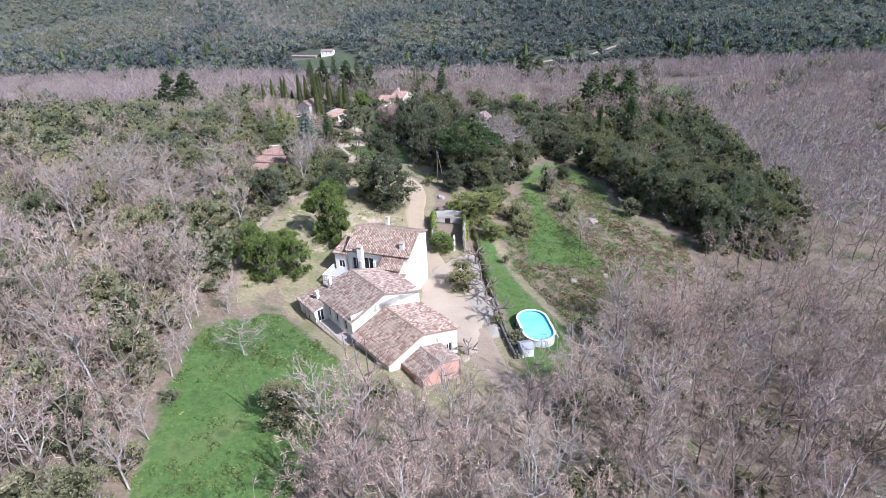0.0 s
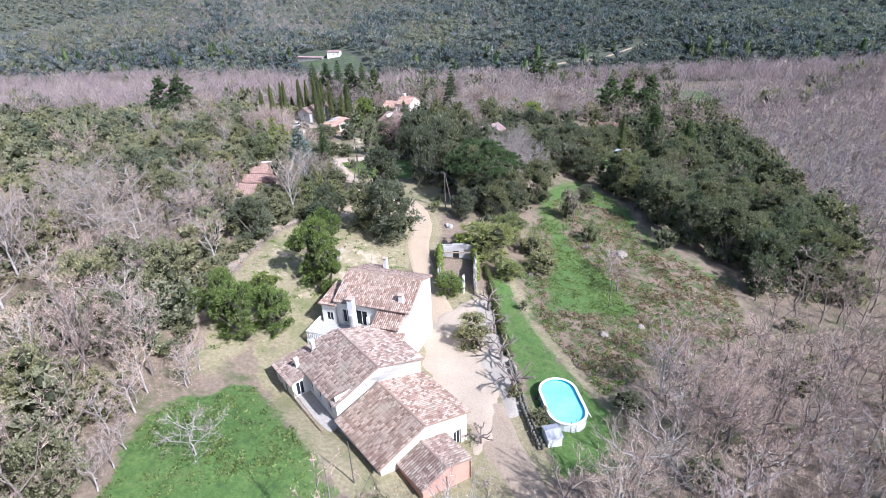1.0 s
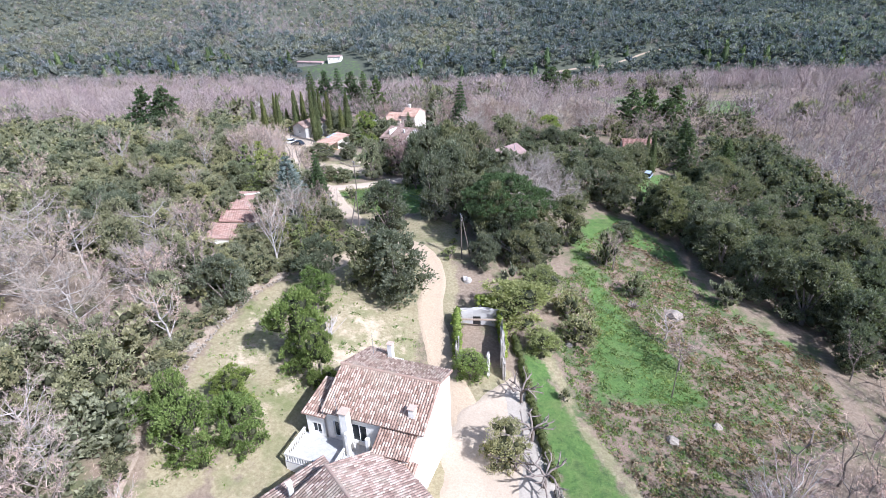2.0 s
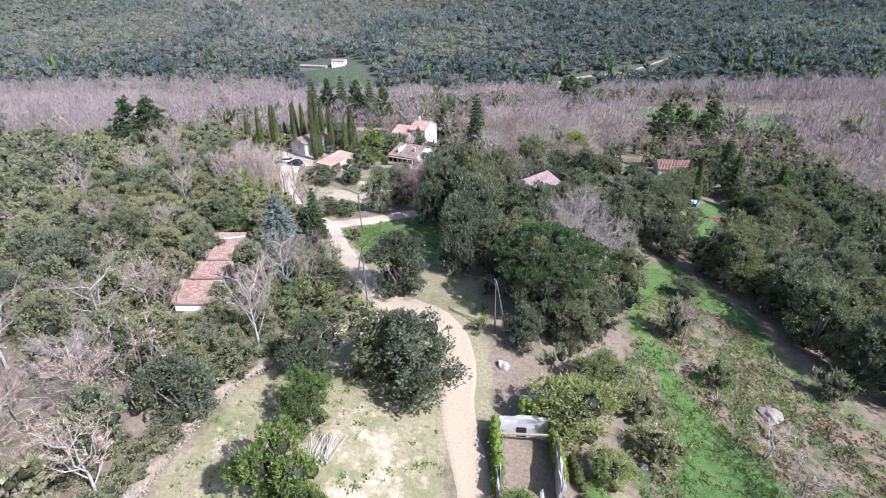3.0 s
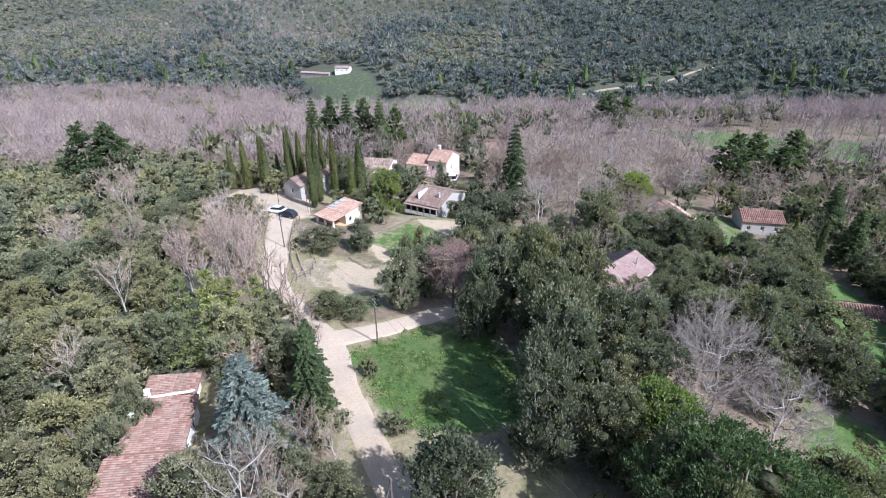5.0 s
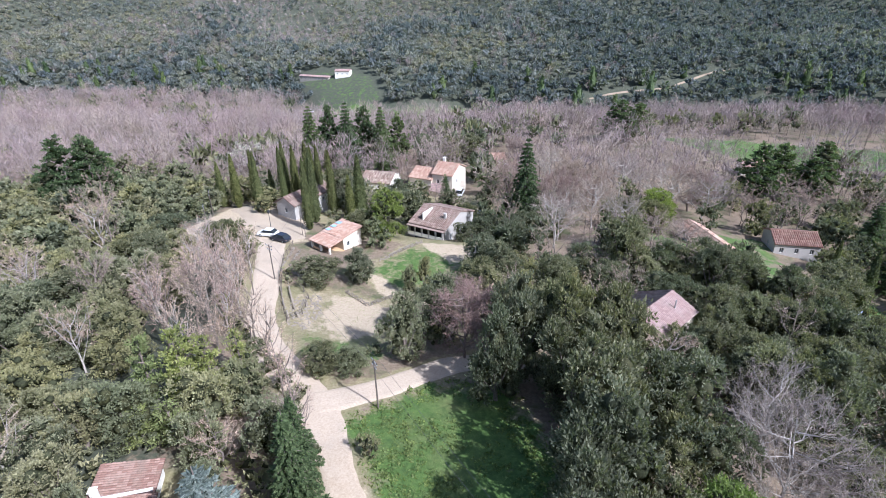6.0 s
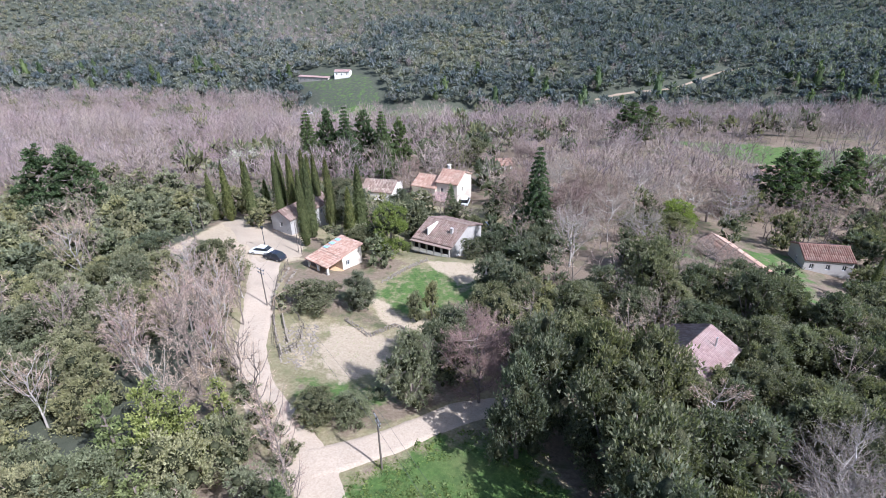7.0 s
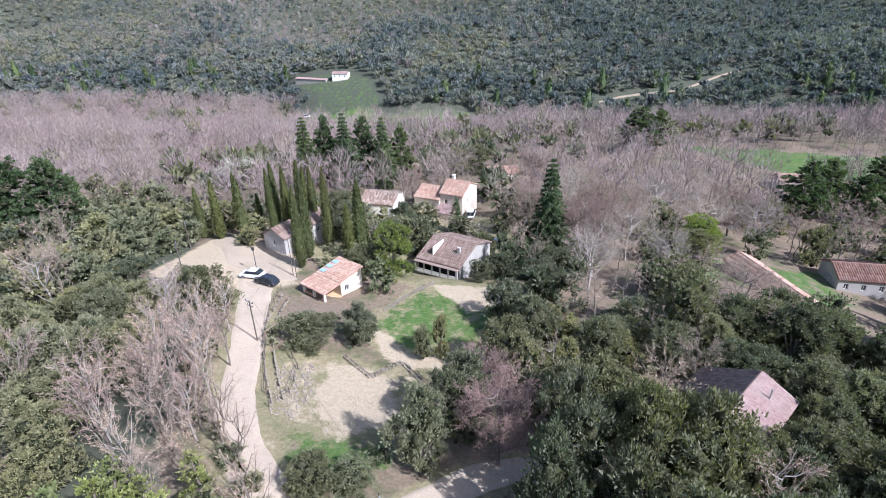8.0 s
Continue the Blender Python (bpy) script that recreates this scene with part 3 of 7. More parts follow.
def tube(points, radii, sides=4):
    """A tapered limb along points."""
    pts = np.asarray(points, float)
    n = len(pts)
    way = unit(np.gradient(pts, axis=0))
    ref = np.where(np.abs(way[:, 2:3]) > 0.9, [[1.0, 0, 0]], [[0, 0, 1.0]])
    a = unit(np.cross(way, ref))
    b = np.cross(way, a)
    ang = np.arange(sides) / sides * 2 * np.pi
    ring = a[:, None] * np.cos(ang)[None, :, None] + b[:, None] * np.sin(ang)[None, :, None]
    v = (pts[:, None] + ring * np.asarray(radii)[:, None, None]).reshape(-1, 3)
    t = []
    for k in range(n - 1):
        for j in range(sides):
            p, q = k * sides + j, k * sides + (j + 1) % sides
            t += [(p, q, q + sides), (p, q + sides, p + sides)]
    return v, np.array(t)


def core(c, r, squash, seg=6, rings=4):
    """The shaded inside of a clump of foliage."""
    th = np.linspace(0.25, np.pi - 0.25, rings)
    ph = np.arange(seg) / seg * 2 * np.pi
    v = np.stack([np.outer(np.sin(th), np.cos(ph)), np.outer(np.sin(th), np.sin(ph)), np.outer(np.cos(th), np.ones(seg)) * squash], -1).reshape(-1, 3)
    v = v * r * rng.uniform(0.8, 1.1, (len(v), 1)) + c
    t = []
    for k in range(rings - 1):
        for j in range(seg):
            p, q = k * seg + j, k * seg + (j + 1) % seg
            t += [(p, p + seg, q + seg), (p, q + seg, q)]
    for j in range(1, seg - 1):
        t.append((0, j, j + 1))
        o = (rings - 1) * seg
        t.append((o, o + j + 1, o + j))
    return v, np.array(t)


def leaves(centres, radii, n, size, squash=0.85, under=-0.45, loose=0.42, threes=False):
    """Leaf clumps spread over the outside of a crown made of several lobes."""
    c, r = np.asarray(centres, float), np.asarray(radii, float)
    w = r ** 2 / (r ** 2).sum()
    m = int(n * 2.2)
    k = rng.choice(len(c), m, p=w)
    d = unit(rng.normal(size=(m, 3)))
    d[:, 2] = np.where(d[:, 2] < under, -d[:, 2], d[:, 2])
    p = c[k] + d * r[k, None] * np.array([1, 1, squash]) * rng.uniform(0.8, 1.12, (m, 1))
    keep = np.nonzero(~buried(p, c, r, squash, 0.74))[0][:n]
    p, d = p[keep], d[keep]
    m = len(p)
    nor = unit(d + loose * rng.normal(size=(m, 3)))
    a = unit(np.cross(nor, unit(rng.normal(size=(m, 3)))))
    b = np.cross(nor, a)
    s = size * rng.uniform(0.55, 1.35, (m, 1))
    if threes:
        v = np.stack([p + a * s * 0.75, p - a * s * 0.45 + b * s * 0.6, p - a * s * 0.45 - b * s * 0.6], 1).reshape(-1, 3)
        return v, np.arange(m * 3).reshape(m, 3)
    j = rng.uniform(0.25, 0.6, (4, m, 1))
    v = np.stack([p + a * s * j[0] * 1.3, p + b * s * j[1] + nor * s * 0.15, p - a * s * j[2] * 1.3, p - b * s * j[3] + nor * s * 0.1], 1).reshape(-1, 3)
    i = np.arange(m)[:, None] * 4
    return v, np.concatenate([i + [0, 1, 2], i + [0, 2, 3]])


def buried(p, c, r, squash, share):
    """Which of the points lie deep inside one of the lobes."""
    deep = np.zeros(len(p), bool)
    for cc, rr in zip(c, r):
        deep |= np.linalg.norm((p - cc) / np.array([1, 1, squash]), axis=1) < rr * share
    return deep


def tufts(centres, radii, n, per, size, spread, squash=0.85, under=-0.35, upward=0.45):
    """Foliage gathered in n tufts on the lobes of a crown, each of slim leaves that fan outward and up."""
    c, r = np.asarray(centres, float), np.asarray(radii, float)
    m = n * 3
    k = rng.choice(len(c), m, p=r ** 2 / (r ** 2).sum())
    d = unit(rng.normal(size=(m, 3)))
    d[:, 2] = np.where(d[:, 2] < under, -d[:, 2], d[:, 2])
    p = c[k] + d * r[k, None] * np.array([1, 1, squash]) * rng.uniform(0.82, 1.14, (m, 1))
    keep = np.nonzero(~buried(p, c, r, squash, 0.8))[0][:n]
    p, d = np.repeat(p[keep], per, 0), np.repeat(d[keep], per, 0)
    m = len(p)
    wide = np.repeat(rng.uniform(0.65, 1.35, (m // per, 1)), per, 0) * spread
    off = rng.normal(size=(m, 3)) * 0.52
    p = p + off * wide * [1, 1, 0.75]
    way = unit(0.7 * d + 0.9 * off + [0, 0, upward] + 0.35 * rng.normal(size=(m, 3)))
    side = unit(np.cross(way, rng.normal(size=(m, 3))))
    s = size * rng.uniform(0.6, 1.35, (m, 1))
    v = np.stack([p + way * s * 0.85, p - way * s * 0.35 + side * s * 0.42, p - way * s * 0.35 - side * s * 0.42], 1).reshape(-1, 3)
    return v, np.arange(m * 3).reshape(m, 3)


def twigs(p, way, length, width):
    """Thin bare twigs: one slim triangle each."""
    p, way = np.asarray(p), unit(np.asarray(way))
    m = len(p)
    side = unit(np.cross(way, rng.normal(size=(m, 3)))) * width * rng.uniform(0.6, 1.3, (m, 1))
    tip = p + way * length * rng.uniform(0.6, 1.3, (m, 1))
    return np.stack([p + side, p - side, tip], 1).reshape(-1, 3), np.arange(m * 3).reshape(m, 3)


def oak_shape(height, radius, n, per, size, lobes=12, seg=6, trunk=True, squash=0.8, spread=0.34):
    """An evergreen with a broad, uneven crown of lobes and tufts. Returns trunk and crown."""
    low = height * 0.09
    mid = (height + low) / 2
    hz = (height - low) / 2
    cs, rs = [], []
    for k in range(lobes):
        ang, el = k * 2.399 + rng.uniform(-0.6, 0.6), rng.uniform(-0.8, 1.0)
        rad = radius * rng.uniform(0.22, 0.46)
        out = np.sqrt(max(0.05, 1 - min(abs(el), 0.98) ** 2)) * (radius - rad * 0.8) * rng.uniform(0.58, 1.18)
        cs.append((np.cos(ang) * out, np.sin(ang) * out, mid + el * (hz - rad * 0.6)))
        rs.append(rad)
    for k in range(lobes // 3):
        ang, rad = k * 6.283 / (lobes // 3) + rng.uniform(-0.4, 0.4), radius * rng.uniform(0.28, 0.4)
        out = (radius - rad) * rng.uniform(0.5, 0.95)
        cs.append((np.cos(ang) * out, np.sin(ang) * out, rad * 0.75 + low * 0.3))
        rs.append(rad)
    cs.append((0, 0, mid + hz * 0.15))
    rs.append(radius * 0.62)
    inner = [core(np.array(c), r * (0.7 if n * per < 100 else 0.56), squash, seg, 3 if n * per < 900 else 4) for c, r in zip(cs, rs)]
    crown = tufts(cs, rs, n, per, size, spread * radius / 3.6 + 0.08, squash)
    if not trunk:
        return join(inner), crown
    limbs = [tube([(0, 0, -0.3), (0.1, 0.05, low), (0.0, 0.1, mid)], [0.05 * radius + 0.12, 0.04 * radius + 0.1, 0.06], 6)]
    for c in cs[:5]:
        limbs.append(tube([(0.05, 0.05, low), (c[0] * 0.5, c[1] * 0.5, (low + c[2]) / 2), c], [0.14, 0.1, 0.04], 4))
    return join(limbs), crown, join(inner)


def pine_shape(height, radius, n, per, size, lobes=24, seg=5):
    """A full pine or old conifer: rising layers of needle masses round one stem."""
    cs, rs = [], []
    for k in range(lobes):
        s = (k + rng.uniform(0, 1)) / lobes
        wide = radius * min(1.0, 0.5 + 2.2 * s) * (1 - s) ** 0.6
        rad = max(0.5, radius * rng.uniform(0.28, 0.44) * (1.05 - 0.5 * s))
        ang, out = k * 2.399 + rng.uniform(-0.5, 0.5), max(0.0, wide - rad * 0.7) * rng.uniform(0.6, 1.15)
        cs.append((np.cos(ang) * out, np.sin(ang) * out, height * (0.14 + 0.82 * s)))
        rs.append(rad)
    crown = tufts(cs, rs, n, per, size, 0.42, 0.75, -0.3, 0.9)
    inner = join([core(np.array(c), r * 0.55, 0.7, seg, 3) for c, r in zip(cs, rs)])
    wood = [tube([(0, 0, -0.3), (0.1, 0, height * 0.5), (0, 0, height * 0.96)], [0.022 * height, 0.014 * height, 0.03], 6)]
    for c in cs[::2]:
        wood.append(tube([(0, 0, c[2] - 0.5), c], [0.09, 0.03], 3))
    return join(wood), crown, inner


def bare_shape(height, radius, limbs=8, subs=7, fine=7, per=6, wide=0.009, up=0.6, trunk_part=0.28, sides=5):
    """A leafless tree: trunk, limbs, branches, and a crown of fine twigs on side shoots."""
    wood, tp, tw, tl, tt = [], [], [], [], []
    lean = rng.uniform(-0.07, 0.07, 2) * height
    r0 = 0.015 * height + 0.02
    stem = np.array([(lean[0] * s * s, lean[1] * s * s, height * 0.95 * s) for s in (0, 0.2, 0.42, 0.62, 0.82, 1.0)])
    stem[1:-1] += rng.normal(size=(4, 3)) * 0.022 * height * [1, 1, 0.3]
    stem[0, 2] = -0.3
    wood.append(tube(stem, [r0, r0 * 0.85, r0 * 0.66, r0 * 0.45, r0 * 0.25, 0.012], sides))
    for k in range(limbs):
        s0 = trunk_part + (0.9 - trunk_part) * (k + rng.uniform(0, 0.8)) / limbs
        start = np.array([np.interp(s0, (0, 0.2, 0.42, 0.62, 0.82, 1.0), stem[:, q]) for q in range(3)])
        ang = k * 2.399 + rng.uniform(-0.5, 0.5)
        out = np.array([np.cos(ang), np.sin(ang), 0])
        reach = radius * rng.uniform(0.75, 1.1) * (1.1 - 0.75 * (s0 - trunk_part))
        rise = (height - start[2]) * rng.uniform(up - 0.2, up + 0.2)
        end = start + out * reach + [0, 0, rise]
        limb = np.array([start, start + out * reach * 0.34 + [0, 0, rise * 0.22], start + out * reach * 0.7 + [0, 0, rise * 0.58], end])
        limb[1:3] += rng.normal(size=(2, 3)) * 0.05 * radius
        wood.append(tube(limb, [r0 * 0.42, r0 * 0.32, r0 * 0.2, 0.012], 4))
        for j in range(subs):
            s1 = 0.2 + 0.8 * (j + rng.uniform(0, 0.9)) / subs
            b0 = np.array([np.interp(s1, (0, 0.34, 0.7, 1.0), limb[:, q]) for q in range(3)])
            w = unit(out * 0.75 + [0, 0, 0.35 + 0.4 * up] + rng.normal(size=3) * 0.62)
            ln = radius * rng.uniform(0.3, 0.55) * (1.15 - 0.5 * s1)
            b1 = b0 + w * ln * 0.5 + rng.normal(size=3) * 0.07 * ln
            b2 = b0 + w * ln + [0, 0, ln * 0.18]
            wood.append(tube([b0, b1, b2], [r0 * 0.15, r0 * 0.09, 0.006], 3))
            for _ in range(fine):
                s2 = rng.uniform(0.15, 1.0)
                c0 = (b0 * (1 - s2) + b1 * s2) * (1 - s2) + (b1 * (1 - s2) + b2 * s2) * s2
                w2 = unit(w * 0.8 + [0, 0, 0.3] + rng.normal(size=3) * 0.55)
                l2 = ln * rng.uniform(0.35, 0.65)
                tp.append(c0[None])
                tw.append(w2[None])
                tl.append([l2])
                tt.append([wide * 1.9])
                q = rng.uniform(0.15, 0.95, (per, 1))
                tp.append(c0 + w2 * l2 * q)
                tw.append(w2 + rng.normal(size=(per, 3)) * 0.6 + [0, 0, 0.2])
                tl.append(np.full(per, l2 * 0.6))
                tt.append(np.full(per, wide))
    return join(wood), twigs(np.concatenate(tp), np.concatenate(tw), np.concatenate(tl)[:, None], np.concatenate(tt)[:, None])


def far_bare_shape(height, radius, n, wide):
    """A leafless tree seen from far off: pale stem, upswept limbs and a hazy crown of short twigs."""
    low = rng.uniform(0.22, 0.4)
    k = 7
    ang = rng.uniform(0, 6.28, k)
    out = np.stack([np.cos(ang), np.sin(ang), np.zeros(k)], 1)
    limbs = twigs(np.stack([np.zeros(k), np.zeros(k), height * rng.uniform(low, 0.6, k)], 1), out * 0.5 + [0, 0, 1.0], height * 0.42, wide * 1.4)
    d = unit(rng.normal(size=(n, 3)))
    p = d * rng.uniform(0.35, 1.0, (n, 1)) ** 0.6 * [radius, radius, height * (1 - low) * 0.5] + [0, 0, height * (1 + low) * 0.5]
    p[:, :2] *= np.clip(1.25 - 0.5 * p[:, 2:3] / height, 0.5, 1)
    way = d * [0.7, 0.7, 0.3] + [0, 0, 0.75] + 0.4 * rng.normal(size=(n, 3))
    stem = tube([(0, 0, -0.3), (0.1, 0, height * 0.5), (0, 0.1, height * 0.96)], [0.12, 0.08, 0.02], 3)
    return stem, join([limbs, twigs(p, way, radius * 0.5, wide)])


def spindle_shape(height, radius, n, size, threes=False, wavy=0.12):
    """A narrow upright evergreen."""
    m = int(n)
    s = rng.uniform(0, 1, m) ** 0.8
    ang = rng.uniform(0, 2 * np.pi, m)
    prof = np.minimum(1, 4.5 * s + 0.35) * (1 - s) ** 0.62
    rad = radius * prof * rng.uniform(0.8, 1.1, m) * (1 + wavy * np.sin(3 * ang + 9 * s))
    p = np.stack([np.cos(ang) * rad, np.sin(ang) * rad, 0.25 + s * (height - 0.3)], 1)
    d = np.stack([np.cos(ang), np.sin(ang), np.full(m, 0.25)], 1)
    nor = unit(d + 0.5 * rng.normal(size=(m, 3)))
    a = unit(np.cross(nor, [0, 0, 1.0]) + 0.3 * rng.normal(size=(m, 3)))
    b = unit(np.cross(nor, a))
    b *= np.sign(b[:, 2:3] + 1e-6)
    k = size * rng.uniform(0.6, 1.3, (m, 1))
    v = np.stack([p + a * k * 0.45, p + b * k, p - a * k * 0.45], 1).reshape(-1, 3)
    leaf = (v, np.arange(m * 3).reshape(m, 3))
    zs = np.linspace(0.3, height * 0.93, 7)
    ins = tube(np.stack([zs * 0, zs * 0, zs], 1), [radius * 0.78 * min(1, 4.5 * q + 0.35) * (1 - q) ** 0.62 for q in zs / height], 7)
    return tube([(0, 0, -0.3), (0, 0, height * 0.5)], [0.16, 0.06], 5), join([ins, leaf])


def fir_shape(height, radius, tiers=17, per=10, size=0.34, droop=0.22, n=52):
    """A conifer with whorls of flat boughs."""
    pieces, wood = [], [tube([(0, 0, -0.3), (0, 0, height * 0.6), (0, 0, height)], [0.02 * height, 0.012 * height, 0.02], 5)]
    for k in range(tiers):
        s = (k + 0.3) / tiers
        z = height * (0.1 + 0.88 * s)
        reach = radius * (1 - s) ** 0.8 + 0.15
        for j in range(per):
            ang = j / per * 2 * np.pi + k * 0.9 + rng.uniform(-0.3, 0.3)
            out = np.array([np.cos(ang), np.sin(ang), 0])
            rr = reach * rng.uniform(0.75, 1.12)
            m = max(5, int(n * rr / radius))
            q = rng.uniform(0.1, 1, (m, 1)) ** 0.8
            spread = rng.normal(size=(m, 1)) * 0.16 * rr * (1.1 - q)
            p = np.array([0, 0, z]) + out * q * rr + np.cross(out, [0, 0, 1]) * spread + [0, 0, 1] * (-droop * rr * q ** 1.5 + rng.uniform(-0.1, 0.1, (m, 1)))
            nor = unit(np.array([0, 0, 1.0]) + 0.55 * rng.normal(size=(m, 3)))
            a = unit(out + 0.6 * rng.normal(size=(m, 3)))
            b = unit(np.cross(nor, a))
            sz = size * rng.uniform(0.6, 1.3, (m, 1))
            v = np.stack([p + a * sz, p - a * sz * 0.3 + b * sz * 0.42, p - a * sz * 0.3 - b * sz * 0.42], 1).reshape(-1, 3)
            pieces.append((v, np.arange(m * 3).reshape(m, 3)))
            if reach > 0.8:
                wood.append(tube([(0, 0, z), out * rr * 0.9 + [0, 0, z - droop * rr * 0.8]], [0.05, 0.015], 3))
    return join(wood), join(pieces)


def umbrella_shape(height, radius, n, per, size):
    """A broad pine: bare forked trunk under a wide domed crown."""
    cs, rs = [], []
    for k in range(30):
        out = radius * 0.88 * np.sqrt((k + 0.5) / 30)
        ang = k * 2.399
        rs.append(radius * rng.uniform(0.16, 0.28))
        cs.append((np.cos(ang) * out, np.sin(ang) * out * 0.9, height * 0.86 - 0.32 * height * (out / radius) ** 2.2 + rng.uniform(-0.6, 0.6)))
    crown = tufts(cs, rs, n, per, size, 0.36, 0.65, -0.3, 0.7)
    inner = join([core(np.array(c), r * 0.48, 0.6, 6, 4) for c, r in zip(cs, rs)])
    limbs = [tube([(0, 0, -0.3), (0.4, 0.2, height * 0.3), (0.2, 0.4, height * 0.5)], [0.45, 0.38, 0.3], 8)]
    for c in cs[::2]:
        limbs.append(tube([(0.2, 0.4, height * 0.5), (c[0] * 0.5, c[1] * 0.5, height * 0.6), c], [0.2, 0.13, 0.05], 5))
    return join(limbs), crown, inner


def pruned_shape(height, radius):
    """A hard-pruned plane tree: knobbly bare limbs, no twigs."""
    wood = [tube([(0, 0, -0.3), (0.1, 0, height * 0.35), (0.05, 0.1, height * 0.45)], [0.22, 0.19, 0.2], 6)]
    for k in range(6):
        ang = k * 1.05 + rng.uniform(-0.3, 0.3)
        w = np.array([np.cos(ang), np.sin(ang), 0])
        e1 = np.array([0, 0, height * 0.42]) + w * radius * 0.45 + [0, 0, height * rng.uniform(0.12, 0.25)]
        wood.append(tube([(0, 0, height * 0.42), e1 * [0.5, 0.5, 0.95], e1], [0.15, 0.12, 0.11], 5))
        for j in range(3):
            w2 = unit(w + rng.normal(size=3) * 0.6 + [0, 0, 0.3])
            e2 = e1 + w2 * radius * rng.uniform(0.35, 0.6)
            wood.append(tube([e1, (e1 + e2) / 2 + rng.normal(size=3) * 0.12, e2], [0.1, 0.07, 0.09], 5))
            for _ in range(3):
                e3 = e2 + unit(w2 + rng.normal(size=3) * 0.8) * rng.uniform(0.25, 0.6)
                wood.append(tube([e2, e3], [0.05, 0.015], 3))
    return join(wood), None


# ---- trees: things ----
def tree_thing(name, shape, bark, leaf, label, category="tree", crown_name="crown", group=""):
    wood, crown = shape[:2]
    ob = new(name)
    if wood is not None:
        mesh_object("trunk", *wood, bark, ob)
    if crown is not None:
        mesh_object(crown_name, *crown, leaf, ob)
    # The core's darkened green paints the shade deep inside the crown.
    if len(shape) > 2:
        mesh_object("inner_crown", *shape[2], M_INNER_SHADE, ob)
    return tagged(ob, label, category, group)


def plant(models, x, y, scale=1.0, tall=1.0, turn=None, sink=0.05, z=None):
    """Sets one of the models at a place of the ground. The first use of a model moves the model itself."""
    i = int(rng.integers(len(models)))
    ob = models[i]
    turn = rng.uniform(0, 6.28) if turn is None else turn
    m = Matrix.LocRotScale((x, y, (gz(x, y) if z is None else z) - sink), Euler((0, 0, turn)), (scale, scale, scale * tall))
    if not ob.get("used"):
        ob["used"] = True
        ob.matrix_basis = m
        return ob
    made = copy_thing(ob, Matrix.Identity(4))
    made.matrix_basis = m
    return made


PLANTED = []  # x, y, reach of the trees that stand at known places


def stand(models, base_height, base_radius, spots):
    for x, y, h, r in spots:
        h *= 0.8 if base_height == 8.0 and r > 2 else 1.0
        plant(models, x, y, r / base_radius, (h / base_height) / (r / base_radius))
        PLANTED.append((x, y, r))


def oaks(name, leaf, label, count=4, n=300, per=23, size=0.21, bark=M_BARK):
    return [tree_thing(name, oak_shape(8.0, 3.6, n, per, size, 13 + k, 5), bark, leaf, label) for k in range(count)]


OAK = oaks("evergreen_oak", M_OAK, "dense dark green evergreen oak with rounded lobes", 5)
OLIVE = oaks("holm_oak", M_OLIVE, "grey-green holm oak with a loose crown", 6, n=250, per=21)
WILLOW = oaks("willow", M_WILLOW, "pale green loose-crowned tree beside the ruin", 2, per=26)
FLOWERING = [tree_thing("flowering_tree", bare_shape(6.0, 3.0, 12, 8, 8, 8, 0.03, 0.5, 0.2), M_BARK, M_BLOSSOM, "tree covered in white blossom among bare woods")]
LUSH = oaks("broadleaf_tree", M_LUSH, "fresh green broadleaf tree with dense foliage", 3)
LIME = [tree_thing("ivy_clad_tree", pine_shape(9.0, 1.9, 90, 22, 0.2, 20), M_BARK, M_LIME, "slender tree covered in yellow-green ivy") for _ in range(3)]
LIME_BUSH = [tree_thing("lime_bush", oak_shape(2.0, 1.4, 60, 14, 0.13, 8), M_BARK, M_LIME, "round yellow-green clipped bush", "bush")]
BUSH = [tree_thing("shrub", oak_shape(3.0, 2.0, 60, 18, 0.17, 10, spread=0.5), M_BARK, M_OLIVE, "dusty green rounded shrub on the slope", "shrub") for _ in range(4)]
BARE = [tree_thing("bare_tree", bare_shape(9.5, 2.9, 10, 7, 7, 6, 0.0105, 0.85, 0.22), M_BARK_PALE if k % 2 else M_BARK, M_TWIG, "leafless deciduous tree with grey-pink fine twigs") for k in range(6)]
PALE = [tree_thing("pale_bare_tree", bare_shape(9.0, 4.0, 10, 7, 6, 5, 0.009, 0.55), M_BARK_PALE, M_TWIG_PALE, "leafless tree with pale silvery bark") for _ in range(3)]
BROAD = [tree_thing("broad_bare_tree", bare_shape(9.0, 4.6, 14, 9, 8, 7, 0.0105, 0.5, 0.2), M_BARK_PALE, M_TWIG_PALE, "wide leafless tree with a dense grey crown") for _ in range(2)]
TALL = [tree_thing("tall_bare_tree", bare_shape(11.0, 2.6, 11, 7, 6, 6, 0.009, 0.85, 0.25), M_BARK, M_TWIG, "tall slender leafless tree beside the lane") for _ in range(3)]
ROSY = [tree_thing("rosy_bare_tree", bare_shape(11.0, 4.0, 22, 9, 9, 8, 0.010, 0.5, 0.12), M_BARK_RED, M_TWIG_RED, "round leafless tree with a dense crown of reddish-brown twigs") for _ in range(2)]
CYPRESS = [tree_thing("cypress", spindle_shape(12.0, 1.4, 2200, 0.3), M_BARK, M_CYPRESS, "tall narrow Italian cypress, olive green") for _ in range(3)]
FIR = [tree_thing("conifer", fir_shape(14.0, 3.0, 19, 11, 0.3, 0.22, 60), M_BARK, M_PINE, "dark green pointed conifer") for _ in range(2)]
CEDAR = [tree_thing("blue_cedar", fir_shape(12.0, 3.6, 15, 11, 0.3, 0.12, 80), M_BARK, M_CEDAR, "silvery blue cedar beside the white house")]
